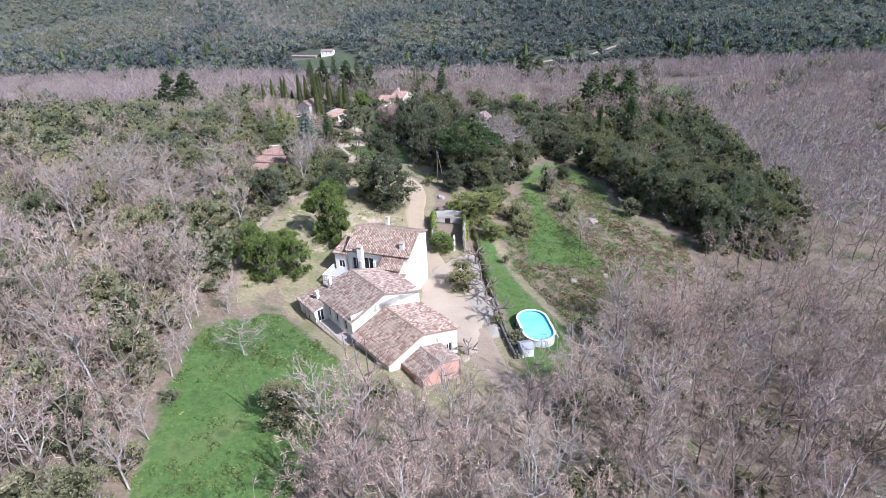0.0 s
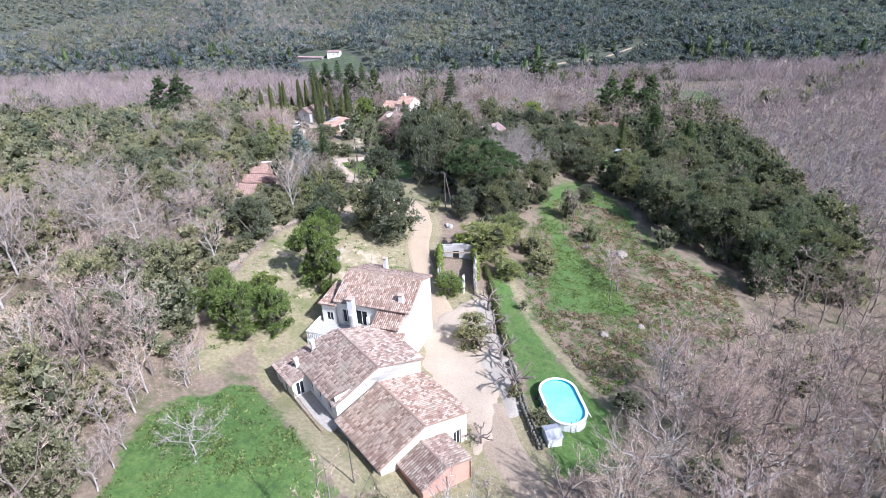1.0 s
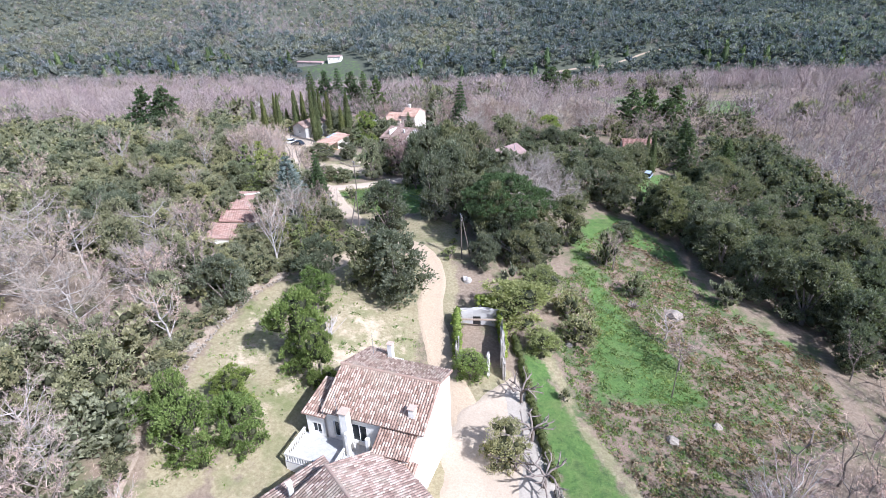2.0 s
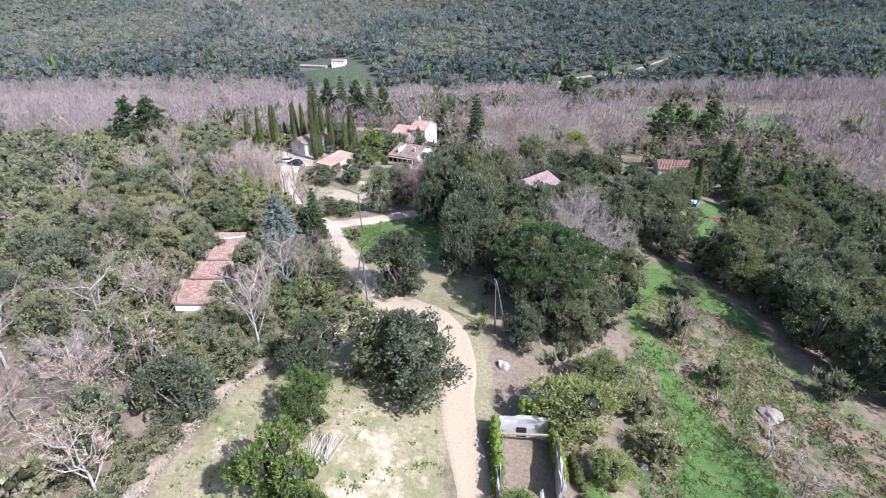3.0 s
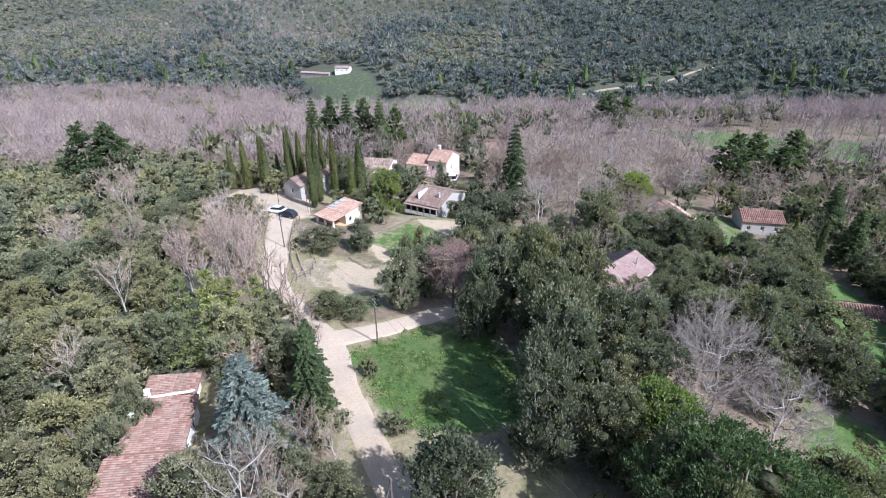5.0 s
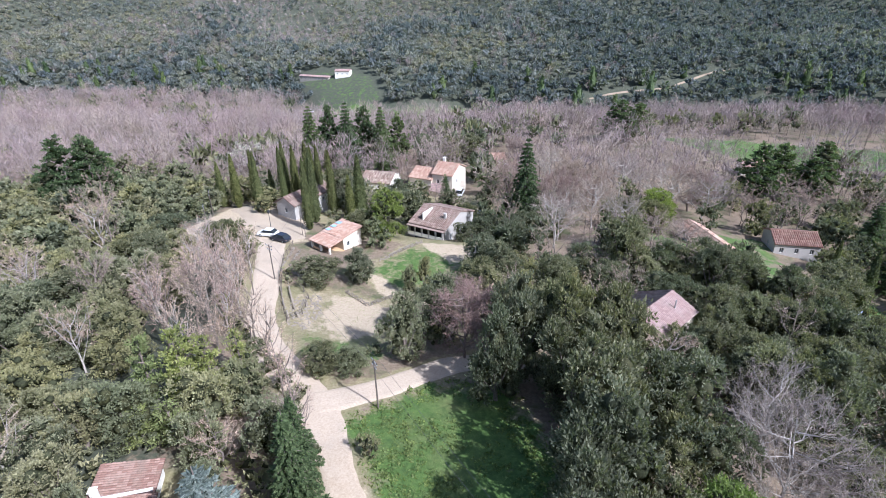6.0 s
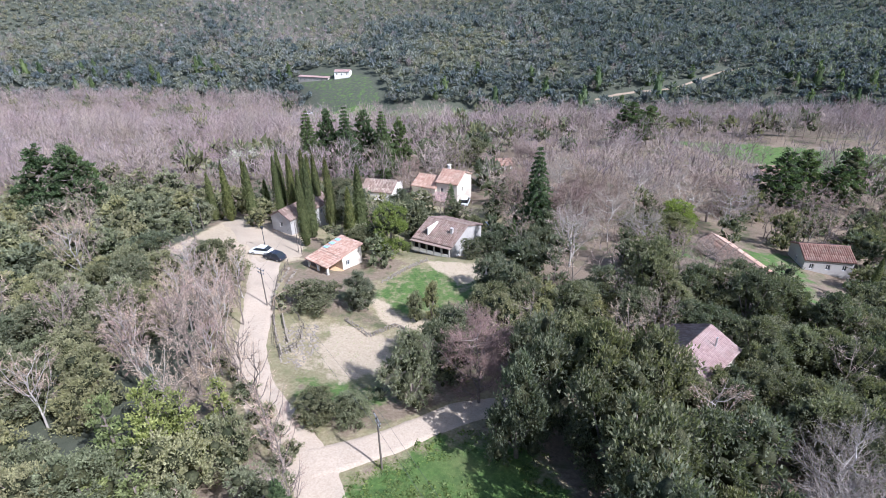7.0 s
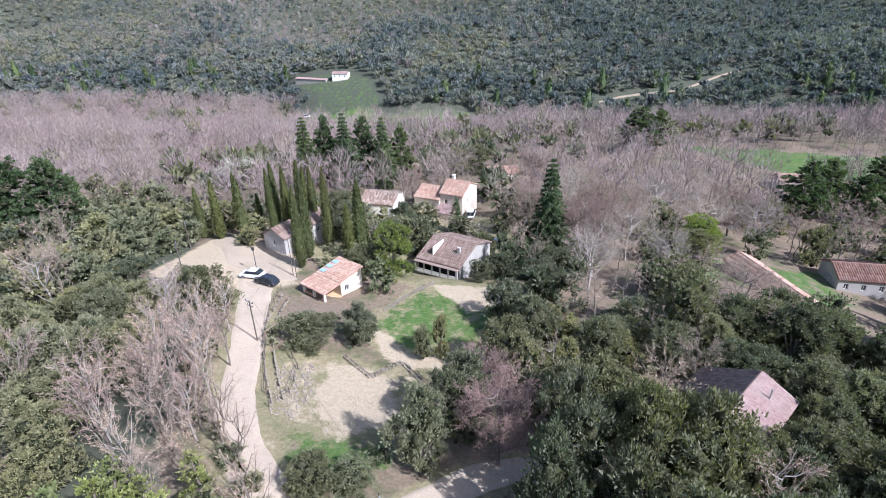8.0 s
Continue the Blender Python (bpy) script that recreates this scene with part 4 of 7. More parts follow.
PINE = [tree_thing("pine", pine_shape(16.0, 5.2, 260, 20, 0.36, 34), M_BARK, M_PINE, "tall dense dark green pine behind the village") for _ in range(3)]
UMBRELLA = [tree_thing("umbrella_pine", umbrella_shape(14.0, 8.0, 900, 26, 0.2), M_BARK, M_PINE, "large umbrella pine with a wide dark crown")]
PRUNED = [tree_thing("plane_tree", pruned_shape(4.5, 2.6), M_BARK, None, "hard-pruned leafless plane tree with knobbly limbs") for _ in range(2)]
BLOSSOM = [tree_thing("fruit_tree", bare_shape(5.0, 3.3, 10, 7, 5, 4, 0.014, 0.4, 0.18), M_BARK_PALE, M_TWIG_PALE, "small spreading pale leafless fruit tree on the lawn")]

stand(OAK, 8.0, 3.6, [(-11.2, 95.4, 12.4, 5.0), (-15.0, 98.0, 11.4, 4.0), (-21.6, 95.8, 9.6, 3.2), (-14.4, 114.2, 11.5, 4.2), (-24.0, 115.0, 5.6, 2.6),
                      (-38.8, 171.2, 5.4, 4.0), (-31.9, 171.8, 7.6, 2.7), (-31.6, 146.0, 4.4, 2.6), (25.7, 204.0, 8.8, 4.3), (3.2, 109.4, 14.0, 3.2), (2.6, 115.4, 14.0, 3.4), (37.5, 127.5, 13.0, 4.2), (42.0, 119.5, 14.0, 4.6), (41.6, 112.0, 14.0, 4.4), (43.6, 105.0, 13.0, 4.2), (48.6, 99.5, 14.0, 4.8), (53.0, 95.5, 13.0, 4.4)])
stand(OAK, 8.0, 3.6, [(-54.2, 176.8, 9.0, 4.2), (-59.0, 180.5, 7.0, 3.2), (23.4, 161.7, 6.0, 4.0), (34.2, 145.7, 10.5, 5.4), (28.0, 122.0, 4.6, 2.2)])
stand(OAK, 8.0, 3.6, [(14.2, 148.6, 9.0, 3.0), (10.2, 145.6, 9.5, 3.0), (17.4, 152.6, 9.0, 3.0), (5.0, 146.0, 9.5, 3.2), (18.5, 158.0, 9.0, 3.4), (-4.5, 128.0, 16.4, 4.3), (-2.5, 134.5, 16.6, 4.4), (-3.5, 141.0, 16.2, 4.2), (-6.6, 121.8, 14.9, 3.46),
                      (-8.6, 146.6, 17.6, 3.56), (-3.8, 144.6, 17.6, 3.89), (0.6, 144.2, 16.9, 4.10), (-11.5, 142.4, 14.9, 3.24), (6.0, 149.6, 8.0, 2.6), (9.6, 149.0, 8.0, 2.6), (12.8, 150.0, 8.2, 2.4), (4.4, 153.6, 7.0, 2.0), (15.4, 153.6, 8.4, 2.3),
                      (-28.0, 273.4, 12.0, 6.2), (-20.0, 276.0, 11.0, 5.0), (-13.0, 277.0, 11.5, 5.0)])
stand(LUSH, 8.0, 3.6, [(-25.3, 73.0, 5.2, 2.3), (-1.3, 82.6, 4.6, 2.4), (-26.4, 66.4, 9.4, 3.0), (-22.8, 68.4, 8.6, 2.5), (-28.8, 69.0, 6.8, 2.0), (-32.9, 69.0, 3.6, 2.1), (-20.0, 80.0, 12.0, 3.3), (28.9, 210.0, 11.0, 4.4), (-20.7, 89.4, 8.0, 2.5), (-17.6, 77.6, 7.4, 2.0), (4.0, 122.4, 11.0, 4.0), (-29.9, 192.4, 12.4, 3.7)])
stand(OLIVE, 8.0, 3.6, [(-22.2, 149.6, 11.5, 3.0), (-28.1, 146.6, 4.4, 2.4), (-23.5, 169.2, 5.4, 1.4), (-21.1, 170.0, 6.6, 1.4), (-16.0, 38.0, 5.4, 2.9), (1.6, 70.6, 5.5, 2.6)])
stand(OLIVE, 8.0, 3.6, [(-47.2, 104.5, 8.0, 3.2), (-48.0, 109.5, 8.0, 3.2), (-48.0, 114.5, 8.0, 3.0), (-47.8, 119.5, 8.0, 3.0), (-47.2, 124.5, 8.0, 3.0), (-46.0, 133.0, 9.0, 3.4), (-40.0, 135.5, 9.0, 3.4), (-44.0, 99.5, 6.5, 2.8), (-39.0, 98.5, 6.0, 2.8)])
stand(WILLOW, 8.0, 3.6, [(5.4, 93.4, 8.0, 5.0), (9.0, 99.0, 6.6, 3.4), (8.0, 88.0, 4.5, 2.6)])
stand(FLOWERING, 6.0, 3.0, [(-84.0, 262.0, 8.0, 6.0)])
stand(UMBRELLA, 14.0, 8.0, [(5.4, 111.6, 13.0, 7.4)])
stand(BUSH, 3.0, 2.0, [(22.0, 111.0, 6.2, 2.2), (24.6, 103.0, 4.2, 2.0), (13.9, 91.7, 4.2, 2.7), (13.0, 97.0, 4.6, 2.4), (9.5, 80.3, 1.6, 0.8), (38.1, 102.0, 4.0, 2.2), (-58.2, 202.4, 4.0, 2.3),
                       (-7.8, 42.2, 2.6, 2.3), (8.3, 57.0, 1.6, 1.4), (6.4, 61.0, 1.4, 1.3)])
stand(LIME_BUSH, 2.0, 1.4, [(-3.9, 106.6, 1.7, 1.4), (-3.2, 110.4, 1.1, 0.9), (-20.0, 109.5, 2.2, 1.8)])
stand(LIME, 9.0, 1.6, [(-45.4, 136.4, 9.5, 1.8), (-42.4, 137.0, 10.0, 1.9), (-40.6, 138.6, 9.0, 1.7), (-43.6, 140.0, 9.0, 1.8), (-41.8, 132.6, 5.0, 1.9), (-44.6, 132.4, 4.4, 1.8), (-39.6, 143.0, 7.0, 1.4), (-22.5, 107.6, 5.0, 1.3), (-26.5, 105.0, 5.0, 1.2), (-25.6, 109.4, 6.0, 1.0), (-29.0, 107.0, 5.5, 0.9), (-27.6, 112.6, 6.0, 0.9)])
stand(TALL, 11.0, 2.6, [(-47.6, 152.6, 11.0, 2.8), (-49.0, 156.0, 9.5, 2.6), (-51.5, 158.6, 9.0, 3.0), (-45.0, 148.6, 10.5, 2.5), (-50.0, 163.0, 9.0, 2.6), (-53.5, 153.0, 10.0, 2.8), (-50.5, 148.0, 9.5, 2.8), (-43.0, 141.5, 8.0, 2.2), (-53.0, 166.0, 8.0, 2.6), (-31.5, 106.5, 7.0, 2.0), (-28.5, 114.0, 8.0, 2.2), (-27.0, 119.5, 7.0, 1.8)])
stand(BROAD, 9.0, 4.6, [(12.8, 130.5, 11.0, 5.6), (15.8, 124.5, 9.5, 4.6), (14.4, 137.0, 10.0, 4.6), (9.4, 126.5, 9.0, 3.6), (8.0, 236.0, 13.0, 6.0), (25.0, 226.5, 12.0, 6.4), (34.5, 223.5, 12.0, 6.4), (43.5, 219.0, 11.0, 6.2), (13.4, 206.0, 11.0, 5.0), (3.6, 193.6, 10.0, 4.6), (16.2, 193.6, 9.0, 4.4), (-52.0, 84.0, 9.0, 5.0), (-45.0, 81.0, 8.5, 4.6), (-58.0, 90.0, 9.5, 5.2), (-41.0, 89.0, 7.5, 4.0)])
stand(BARE, 9.0, 3.6, [(25.5, 92.7, 4.4, 3.4), (25.2, 86.4, 4.8, 3.2), (22.8, 109.6, 6.0, 2.6), (2.0, 188.0, 9.5, 5.2), (7.0, 143.6, 8.0, 3.4), (2.4, 158.0, 7.5, 4.0), (7.6, 161.0, 8.0, 3.0), (-71.0, 112.2, 11.0, 6.0), (-50.5, 87.5, 9.0, 5.4), (33.9, 217.0, 10.0, 7.0), (-50.5, 70.0, 6.0, 4.0), (-54.5, 66.7, 7.0, 4.4)])
stand(PALE, 9.0, 4.0, [(-28.8, 111.6, 10.0, 3.3), (-52.0, 93.5, 10.0, 5.0), (-60.0, 97.0, 10.0, 5.0), (-30.2, 116.0, 7.5, 2.6), (-44.0, 98.0, 9.0, 4.0)])
stand(ROSY, 11.0, 4.0, [(-14.9, 150.2, 10.4, 4.2), (42.7, 226.0, 12.0, 7.0), (11.6, 224.0, 13.0, 5.2), (0.8, 250.0, 13.5, 4.8), (-15.6, 159.6, 8.0, 3.2), (-4.0, 222.0, 13.0, 4.6), (5.4, 211.2, 12.5, 5.0), (24.9, 184.0, 7.0, 5.2), (-31.5, 246.0, 9.0, 4.0), (11.0, 216.0, 11.0, 5.0), (17.0, 221.0, 11.0, 5.0)])
stand(BARE, 9.0, 3.6, [(-45.6, 157.5, 8.5, 2.6), (-47.8, 160.0, 9.0, 2.8), (-46.6, 164.5, 8.0, 2.6), (-50.4, 168.0, 8.5, 3.0), (-48.6, 152.0, 9.0, 2.8), (-52.4, 162.0, 9.5, 3.0), (-49.6, 172.0, 8.0, 2.6), (-44.2, 151.0, 8.0, 2.4), (-55.0, 170.0, 9.0, 3.0), (-46.6, 145.0, 8.0, 2.6), (-52.0, 150.0, 9.0, 3.0), (-42.0, 146.0, 7.0, 2.2),
                       (-30.2, 108.0, 7.0, 2.2), (-26.0, 112.0, 6.5, 2.0), (-24.6, 118.6, 6.0, 1.8), (-40.0, 103.0, 8.0, 3.6), (-43.4, 104.4, 7.0, 3.0)])
stand(OLIVE, 8.0, 3.6, [(-28.0, 108.4, 5.0, 1.7), (-26.6, 116.0, 5.4, 1.7), (-29.4, 118.4, 6.0, 1.9), (-24.2, 109.6, 4.0, 1.5), (-32.4, 101.0, 5.6, 2.1), (-28.6, 101.6, 4.6, 1.8), (-43.6, 113.0, 6.0, 2.0), (-43.2, 117.6, 6.0, 1.9), (-43.4, 122.0, 6.2, 2.0), (-43.0, 108.6, 5.0, 1.8), (-35.0, 125.0, 6.0, 1.8), (-26.6, 122.0, 4.6, 1.5)])
stand(BUSH, 3.0, 2.0, [(-23.9, 133.1, 2.8, 1.1), (-19.9, 124.4, 2.6, 1.4), (-25.0, 107.0, 1.8, 1.2), (-22.6, 111.6, 1.6, 1.0), (-31.4, 105.6, 2.2, 1.4), (-27.2, 105.4, 1.8, 1.2), (-33.6, 114.6, 2.2, 1.3), (-30.8, 121.4, 2.2, 1.3), (-25.4, 124.6, 2.0, 1.2), (-36.0, 101.6, 2.4, 1.5), (-8.4, 123.6, 2.2, 1.4), (-2.4, 116.0, 2.4, 1.6), (1.6, 119.0, 3.0, 1.8)])
stand(OAK, 8.0, 3.6, [(4.4, 107.6, 11.0, 3.2), (7.6, 106.0, 10.0, 3.0), (2.6, 112.8, 9.0, 2.6), (10.6, 108.4, 9.0, 3.0), (11.6, 114.0, 9.4, 3.2), (8.6, 118.4, 9.6, 3.2), (1.4, 104.4, 7.0, 2.3), (-33.0, 208.0, 9.0, 3.6), (-14.0, 206.5, 8.0, 3.0), (-42.0, 214.0, 10.0, 4.0), (-31.0, 221.0, 9.0, 3.6), (-46.0, 222.0, 10.0, 4.0), (-4.0, 199.0, 8.0, 3.0), (-6.0, 186.0, 9.0, 3.4), (-2.0, 193.0, 9.0, 3.4), (3.0, 200.0, 9.0, 3.6), (-15.0, 192.5, 5.0, 2.2), (-11.0, 195.0, 7.0, 2.8), (-36.0, 192.0, 7.0, 2.4), (-12.0, 178.0, 9.0, 3.4), (-9.0, 172.0, 10.0, 3.6), (-13.5, 167.0, 10.0, 3.6)])
stand(BLOSSOM, 5.0, 3.3, [(-23.2, 47.0, 4.4, 2.8)])
stand(CYPRESS, 12.0, 1.4, [(-69.0, 206.8, 10.6, 1.21), (-65.2, 206.0, 12.3, 1.31), (-60.0, 205.2, 13.0, 1.21), (-60.4, 214.5, 8.1, 1.13), (-58.4, 219.0, 14.0, 1.31), (-55.0, 216.0, 14.0, 1.40),
                           (-46.2, 194.6, 15.0, 1.31), (-46.2, 199.4, 16.1, 1.50), (-52.4, 217.5, 15.1, 1.40), (-54.1, 242.5, 9.0, 1.31), (-37.0, 202.0, 15.0, 1.78), (-38.8, 200.2, 11.2, 1.40), (54.0, 186.6, 9.6, 1.03), (51.2, 174.5, 12.5, 1.31), (-56.8, 212.0, 14.0, 1.20), (-50.2, 214.0, 14.6, 1.32), (-62.6, 210.0, 12.9, 1.20), (-44.0, 206.0, 14.6, 1.44), (-47.6, 210.0, 15.1, 1.32)])
stand(FIR, 14.0, 3.0, [(-28.2, 125.6, 12.0, 2.5), (-29.4, 130.0, 9.5, 2.0), (-0.9, 211.0, 21.0, 4.4),
                       (-7.2, 196.4, 8.6, 1.7), (-19.6, 223.6, 9.4, 2.2), (66.0, 186.0, 13.0, 4.0), (72.0, 176.0, 13.0, 4.0), (70.0, 200.0, 14.0, 4.0), (-62.0, 257.0, 21.0, 4.8), (-51.0, 258.0, 22.4, 5.0), (-40.6, 260.0, 21.5, 5.0)])
stand(PINE, 16.0, 4.2, [(-57.0, 261.0, 20.3, 4.4), (-47.0, 265.0, 20.4, 4.6), (-36.0, 264.0, 18.4, 4.2), (-106.0, 210.0, 16.6, 5.46), (-98.5, 208.6, 16.6, 5.22), (-102.0, 214.0, 15.4, 4.99), (44.0, 300.0, 16.6, 7.12), (52.0, 303.0, 14.3, 5.94), (64.0, 236.0, 16.6, 5.94), (72.0, 240.0, 15.4, 5.46), (80.0, 236.0, 16.6, 5.94)])
stand(CEDAR, 12.0, 3.6, [(-31.6, 119.6, 12.5, 4.6)])
stand(PRUNED, 4.5, 2.6, [(4.4, 79.5, 4.0, 2.4), (4.8, 73.5, 4.0, 2.4), (5.2, 67.5, 4.0, 2.5), (6.0, 61.8, 4.0, 2.5), (2.6, 69.5, 3.4, 1.9), (1.9, 53.5, 2.4, 1.5)])


# ---- woods ----
CLEAR = [LAWN, POOL_LAWN, FIELD, PATH_LEFT, YARD, COURT, FORK, MEADOW, PLOT, GARDEN, PARKING, GARDEN_EAST, GARDEN_SOUTH, GRASS_LANE, FAR_FIELD, HILL_CLEARING, VALLEY_STRIP, WHITE_HOUSE_PLOT, LANE_BEND]
HOUSE_SPOTS = [(-43.5, 178.5, 6.5), (-47.0, 182.0, 5.0), (0.0, 106.0, 3.0), (9.5, 155.5, 4.6), (6.0, 152.5, 3.0), (34.0, 196.0, 5.0), (34.0, 188.0, 5.0), (36.0, 182.0, 4.0), (56.4, 204.0, 6.5), (54.0, 198.0, 4.0), (55.0, 166.0, 5.5), (-50.0, 206.0, 8.0), (-5.5, 272.0, 7.0), (-5.0, 262.0, 4.0), (76.0, 261.0, 6.0), (-0.5, 100.5, 5.0), (1.5, 97.0, 3.5), (52.0, 160.0, 5.0), (50.0, 155.0, 4.0), (0.0, 88.0, 7.0), (0.5, 96.0, 3.5), (11.0, 52.0, 5.0), (7.5, 50.0, 3.5), (-98.0, 474.0, 9.0), (-119.0, 480.0, 14.0), (-112.9, 430.0, 9.0), (-38.0, 236.0, 6.0), (-40.0, 187.0, 6.5), (-37.0, 183.0, 5.0), (-38.0, 107.0, 6.0), (-45.0, 143.0, 8.0), (30.0, 183.0, 6.0), (28.0, 190.0, 5.0), (33.0, 178.0, 5.0), (30.0, 180.0, 5.0), (35.0, 194.0, 7.0), (-22.0, 197.0, 8.0), (-19.0, 203.0, 8.0), (-25.0, 239.0, 7.0), (-18.0, 240.0, 7.0), (-22.0, 230.0, 6.0), (-14.0, 226.0, 5.0), (-12.0, 217.0, 6.0), (-9.0, 208.0, 4.0), (-37.0, 228.0, 5.0), (-48.0, 199.0, 6.0)]


def grid_spots(x0, x1, y0, y1, step, jitter=0.45, verge=4.4):
    gx, gy = np.meshgrid(np.arange(x0, x1, step), np.arange(y0, y1, step))
    p = np.stack([gx.ravel(), gy.ravel()], 1) + rng.uniform(-jitter, jitter, (gx.size, 2)) * step
    x, y = p[:, 0], p[:, 1]
    ok = np.ones(len(p), bool)
    for poly in CLEAR:
        ok &= inside(poly, x, y) < -1.6
    ok &= (off_line(LANE, x, y) > verge) & (off_line(BRANCH, x, y) > verge - 1.0)
    ok &= off_line(MOUNTAIN_TRACK, x, y + 4.0) > 5.4
    for hx, hy, r in HOUSE_SPOTS:
        ok &= np.hypot(x - hx, y - hy) > r
    for hx, hy, r in PLANTED:
        ok &= np.hypot(x - hx, y - hy) > 1.2 + r * 0.75
    return p[ok]


def zones(x, y):
    """Which wood stands at each of the places."""
    return np.select([
        y > foot(x) - 3,
        (y > np.where(x > -60, 232, 226 + 5 * np.sin(x / 9))) | ((x > 74 + 0.25 * (y - 100)) & (y > 90)),
        ((y < 48) & (x > -12)) | ((x > 15) & (y < 82)) | ((x > 40) & (y < 88)),
        (x < -24) & (y < 86 + 0.45 * np.maximum(-44 - x, 0)),
        x < -26,
        (y > 196) | ((y > 172) & (x > -12) & (x < 26))], ["slope", "valley", "thicket", "scrub", "hill_oaks", "mixed"], "dark_wood")


def zone(x, y):
    return str(zones(np.array([x]), np.array([y]))[0])


def patches(x, y, scale):
    """Random smooth patches, about -1 to 1."""
    table = rng.uniform(-1, 1, (64, 64))
    u, v = x / scale + 200.3, y / scale + 100.7
    i, j = np.floor(u).astype(int), np.floor(v).astype(int)
    a, b = u - i, v - j
    a, b = a * a * (3 - 2 * a), b * b * (3 - 2 * b)
    t = lambda p, q: table[p % 64, q % 64]
    return (t(i, j) * (1 - a) + t(i + 1, j) * a) * (1 - b) + (t(i, j + 1) * (1 - a) + t(i + 1, j + 1) * a) * b


def merged(name, models, spots, material, label, bark=None):
    """Many trees joined into one body of woodland: spots are x, y, scale, height factor."""
    vs, ts, tint, base, slot = [], [], [], 0, []
    x, y = spots[:, 0], spots[:, 1]
    z = surface_z(x, y) - 0.1
    for k, (sx, sy, s, tall) in enumerate(spots):
        wood, crown = models[k % len(models)]
        a = rng.uniform(0, 6.28)
        ca, sa = math.cos(a), math.sin(a)
        t = rng.uniform()
        for q, part_of in enumerate((crown, wood)):
            if part_of is None:
                continue
            v, f = part_of
            w = np.stack([(v[:, 0] * ca - v[:, 1] * sa) * s + sx, (v[:, 0] * sa + v[:, 1] * ca) * s + sy, v[:, 2] * s * tall + z[k]], 1)
            vs.append(w.astype(np.float32))
            ts.append(f + base)
            tint.append(np.full(len(v), t, np.float32))
            slot.append(np.full(len(f), q, np.int32))
            base += len(v)
    ob = mesh_object(name, np.concatenate(vs), np.concatenate(ts), material)
    if bark is not None:
        ob.data.materials.append(bark)
        ob.data.polygons.foreach_set("material_index", np.concatenate(slot))
    put_attribute(ob, "tint", np.concatenate(tint))
    return tagged(ob, label, "woodland", kind="stuff")


def sized(p, lo, hi, t0=0.85, t1=1.2):
    return np.column_stack([p, rng.uniform(lo, hi, len(p)), rng.uniform(t0, t1, len(p))])


def build_woods():
    near = np.concatenate([grid_spots(-74, -24, 26, 178, 4.1), grid_spots(-24, 70, 26, 178, 4.3)])
    rest = grid_spots(-160, 120, 26, 250, 4.6)
    held = (rest[:, 0] > -76) & (rest[:, 0] < 72) & (rest[:, 1] < 180)
    rest = rest[~held]
    far = {"hill_oaks": [], "dark_wood": [], "scrub": [], "mixed": [], "thicket": [], "valley": [], "slope": []}
    left = {"oak": 270, "olive": 280, "bare": 205, "shrub": 170, "pale": 110}
    over = {"oak": [], "olive": [], "bare": []}

    def one(kind, x, y):
        if left[kind] <= 0:
            over["bare" if kind in ("bare", "pale") else "oak" if kind == "oak" else "olive"].append((x, y))
            return
        left[kind] -= 1
        if kind == "oak":
            plant(OAK, x, y, rng.uniform(0.75, 1.2), rng.uniform(0.85, 1.2))
        elif kind == "olive":
            plant(OLIVE, x, y, rng.uniform(0.55, 0.92), rng.uniform(0.85, 1.25))
        elif kind == "bare":
            plant(BARE, x, y, rng.uniform(0.7, 1.1), rng.uniform(0.75, 1.15))
        elif kind == "pale":
            plant(PALE, x, y, rng.uniform(0.7, 1.05), rng.uniform(0.8, 1.15))
        else:
            plant(BUSH, x, y, rng.uniform(0.5, 1.2), rng.uniform(0.7, 1.1))

    for x, y in near:
        k, u = zone(x, y), rng.uniform()
        if k == "thicket":
            one("bare" if u < 0.78 else "shrub" if u < 0.9 else "pale", x, y)
        elif k == "scrub":
            b = 0.6 if y < 66 else 0.45 if y < 90 and x < -40 else 0.2
            one("bare" if u < b else "shrub" if u < b + 0.12 else "olive" if u < 0.94 else "pale", x, y)
        elif k == "hill_oaks":
            one("olive" if u < 0.80 else "oak" if u < 0.88 else "bare", x, y)
        elif k == "mixed":
            one("bare" if u < 0.65 else "oak" if u < 0.85 else "olive", x, y)
        else:
            one("oak" if u < (0.58 if x < 28 else 0.8) else "olive" if u < (0.86 if x < 28 else 0.9) else "bare", x, y)
    # a second, denser sowing of low growth where the wood is thick
    for x, y in grid_spots(-12, 66, 28, 70, 3.5):
        if zone(x, y) == "thicket":
            u = rng.uniform()
            if u < 0.8:
                over["bare"].append((x, y))
            else:
                one("pale" if u < 0.9 else "shrub", x, y)
    for x, y in rest:
        far[zone(x, y)].append((x, y))

    mid_oak = [oak_shape(7.5, 3.2, 86, 8, 0.44, 9, 4, False, spread=0.45) for _ in range(6)]
    mid_bare = [bare_shape(9.0, 3.0, 6, 4, 6, 4, 0.014, 0.82, 0.22, 3) for _ in range(8)]
    far_oak = [oak_shape(8.5, 4.2, 14, 4, 1.5, 2, 4, False, spread=0.9) for _ in range(8)]
    far_bare = [far_bare_shape(12.0, 3.4, 125, 0.075) for _ in range(10)]
    far_fir = [spindle_shape(11.0, 3.4, 60, 1.5, True) for _ in range(3)]

    extra = grid_spots(-88, -33, 28, 92, 4.8)
    pe = rng.uniform(size=len(extra)) + 0.5 * patches(extra[:, 0], extra[:, 1], 9.0)
    fill = grid_spots(-62, -27, 22, 52, 3.4)
    fill = fill[fill[:, 0] < -29]
    pf = rng.uniform(size=len(fill))
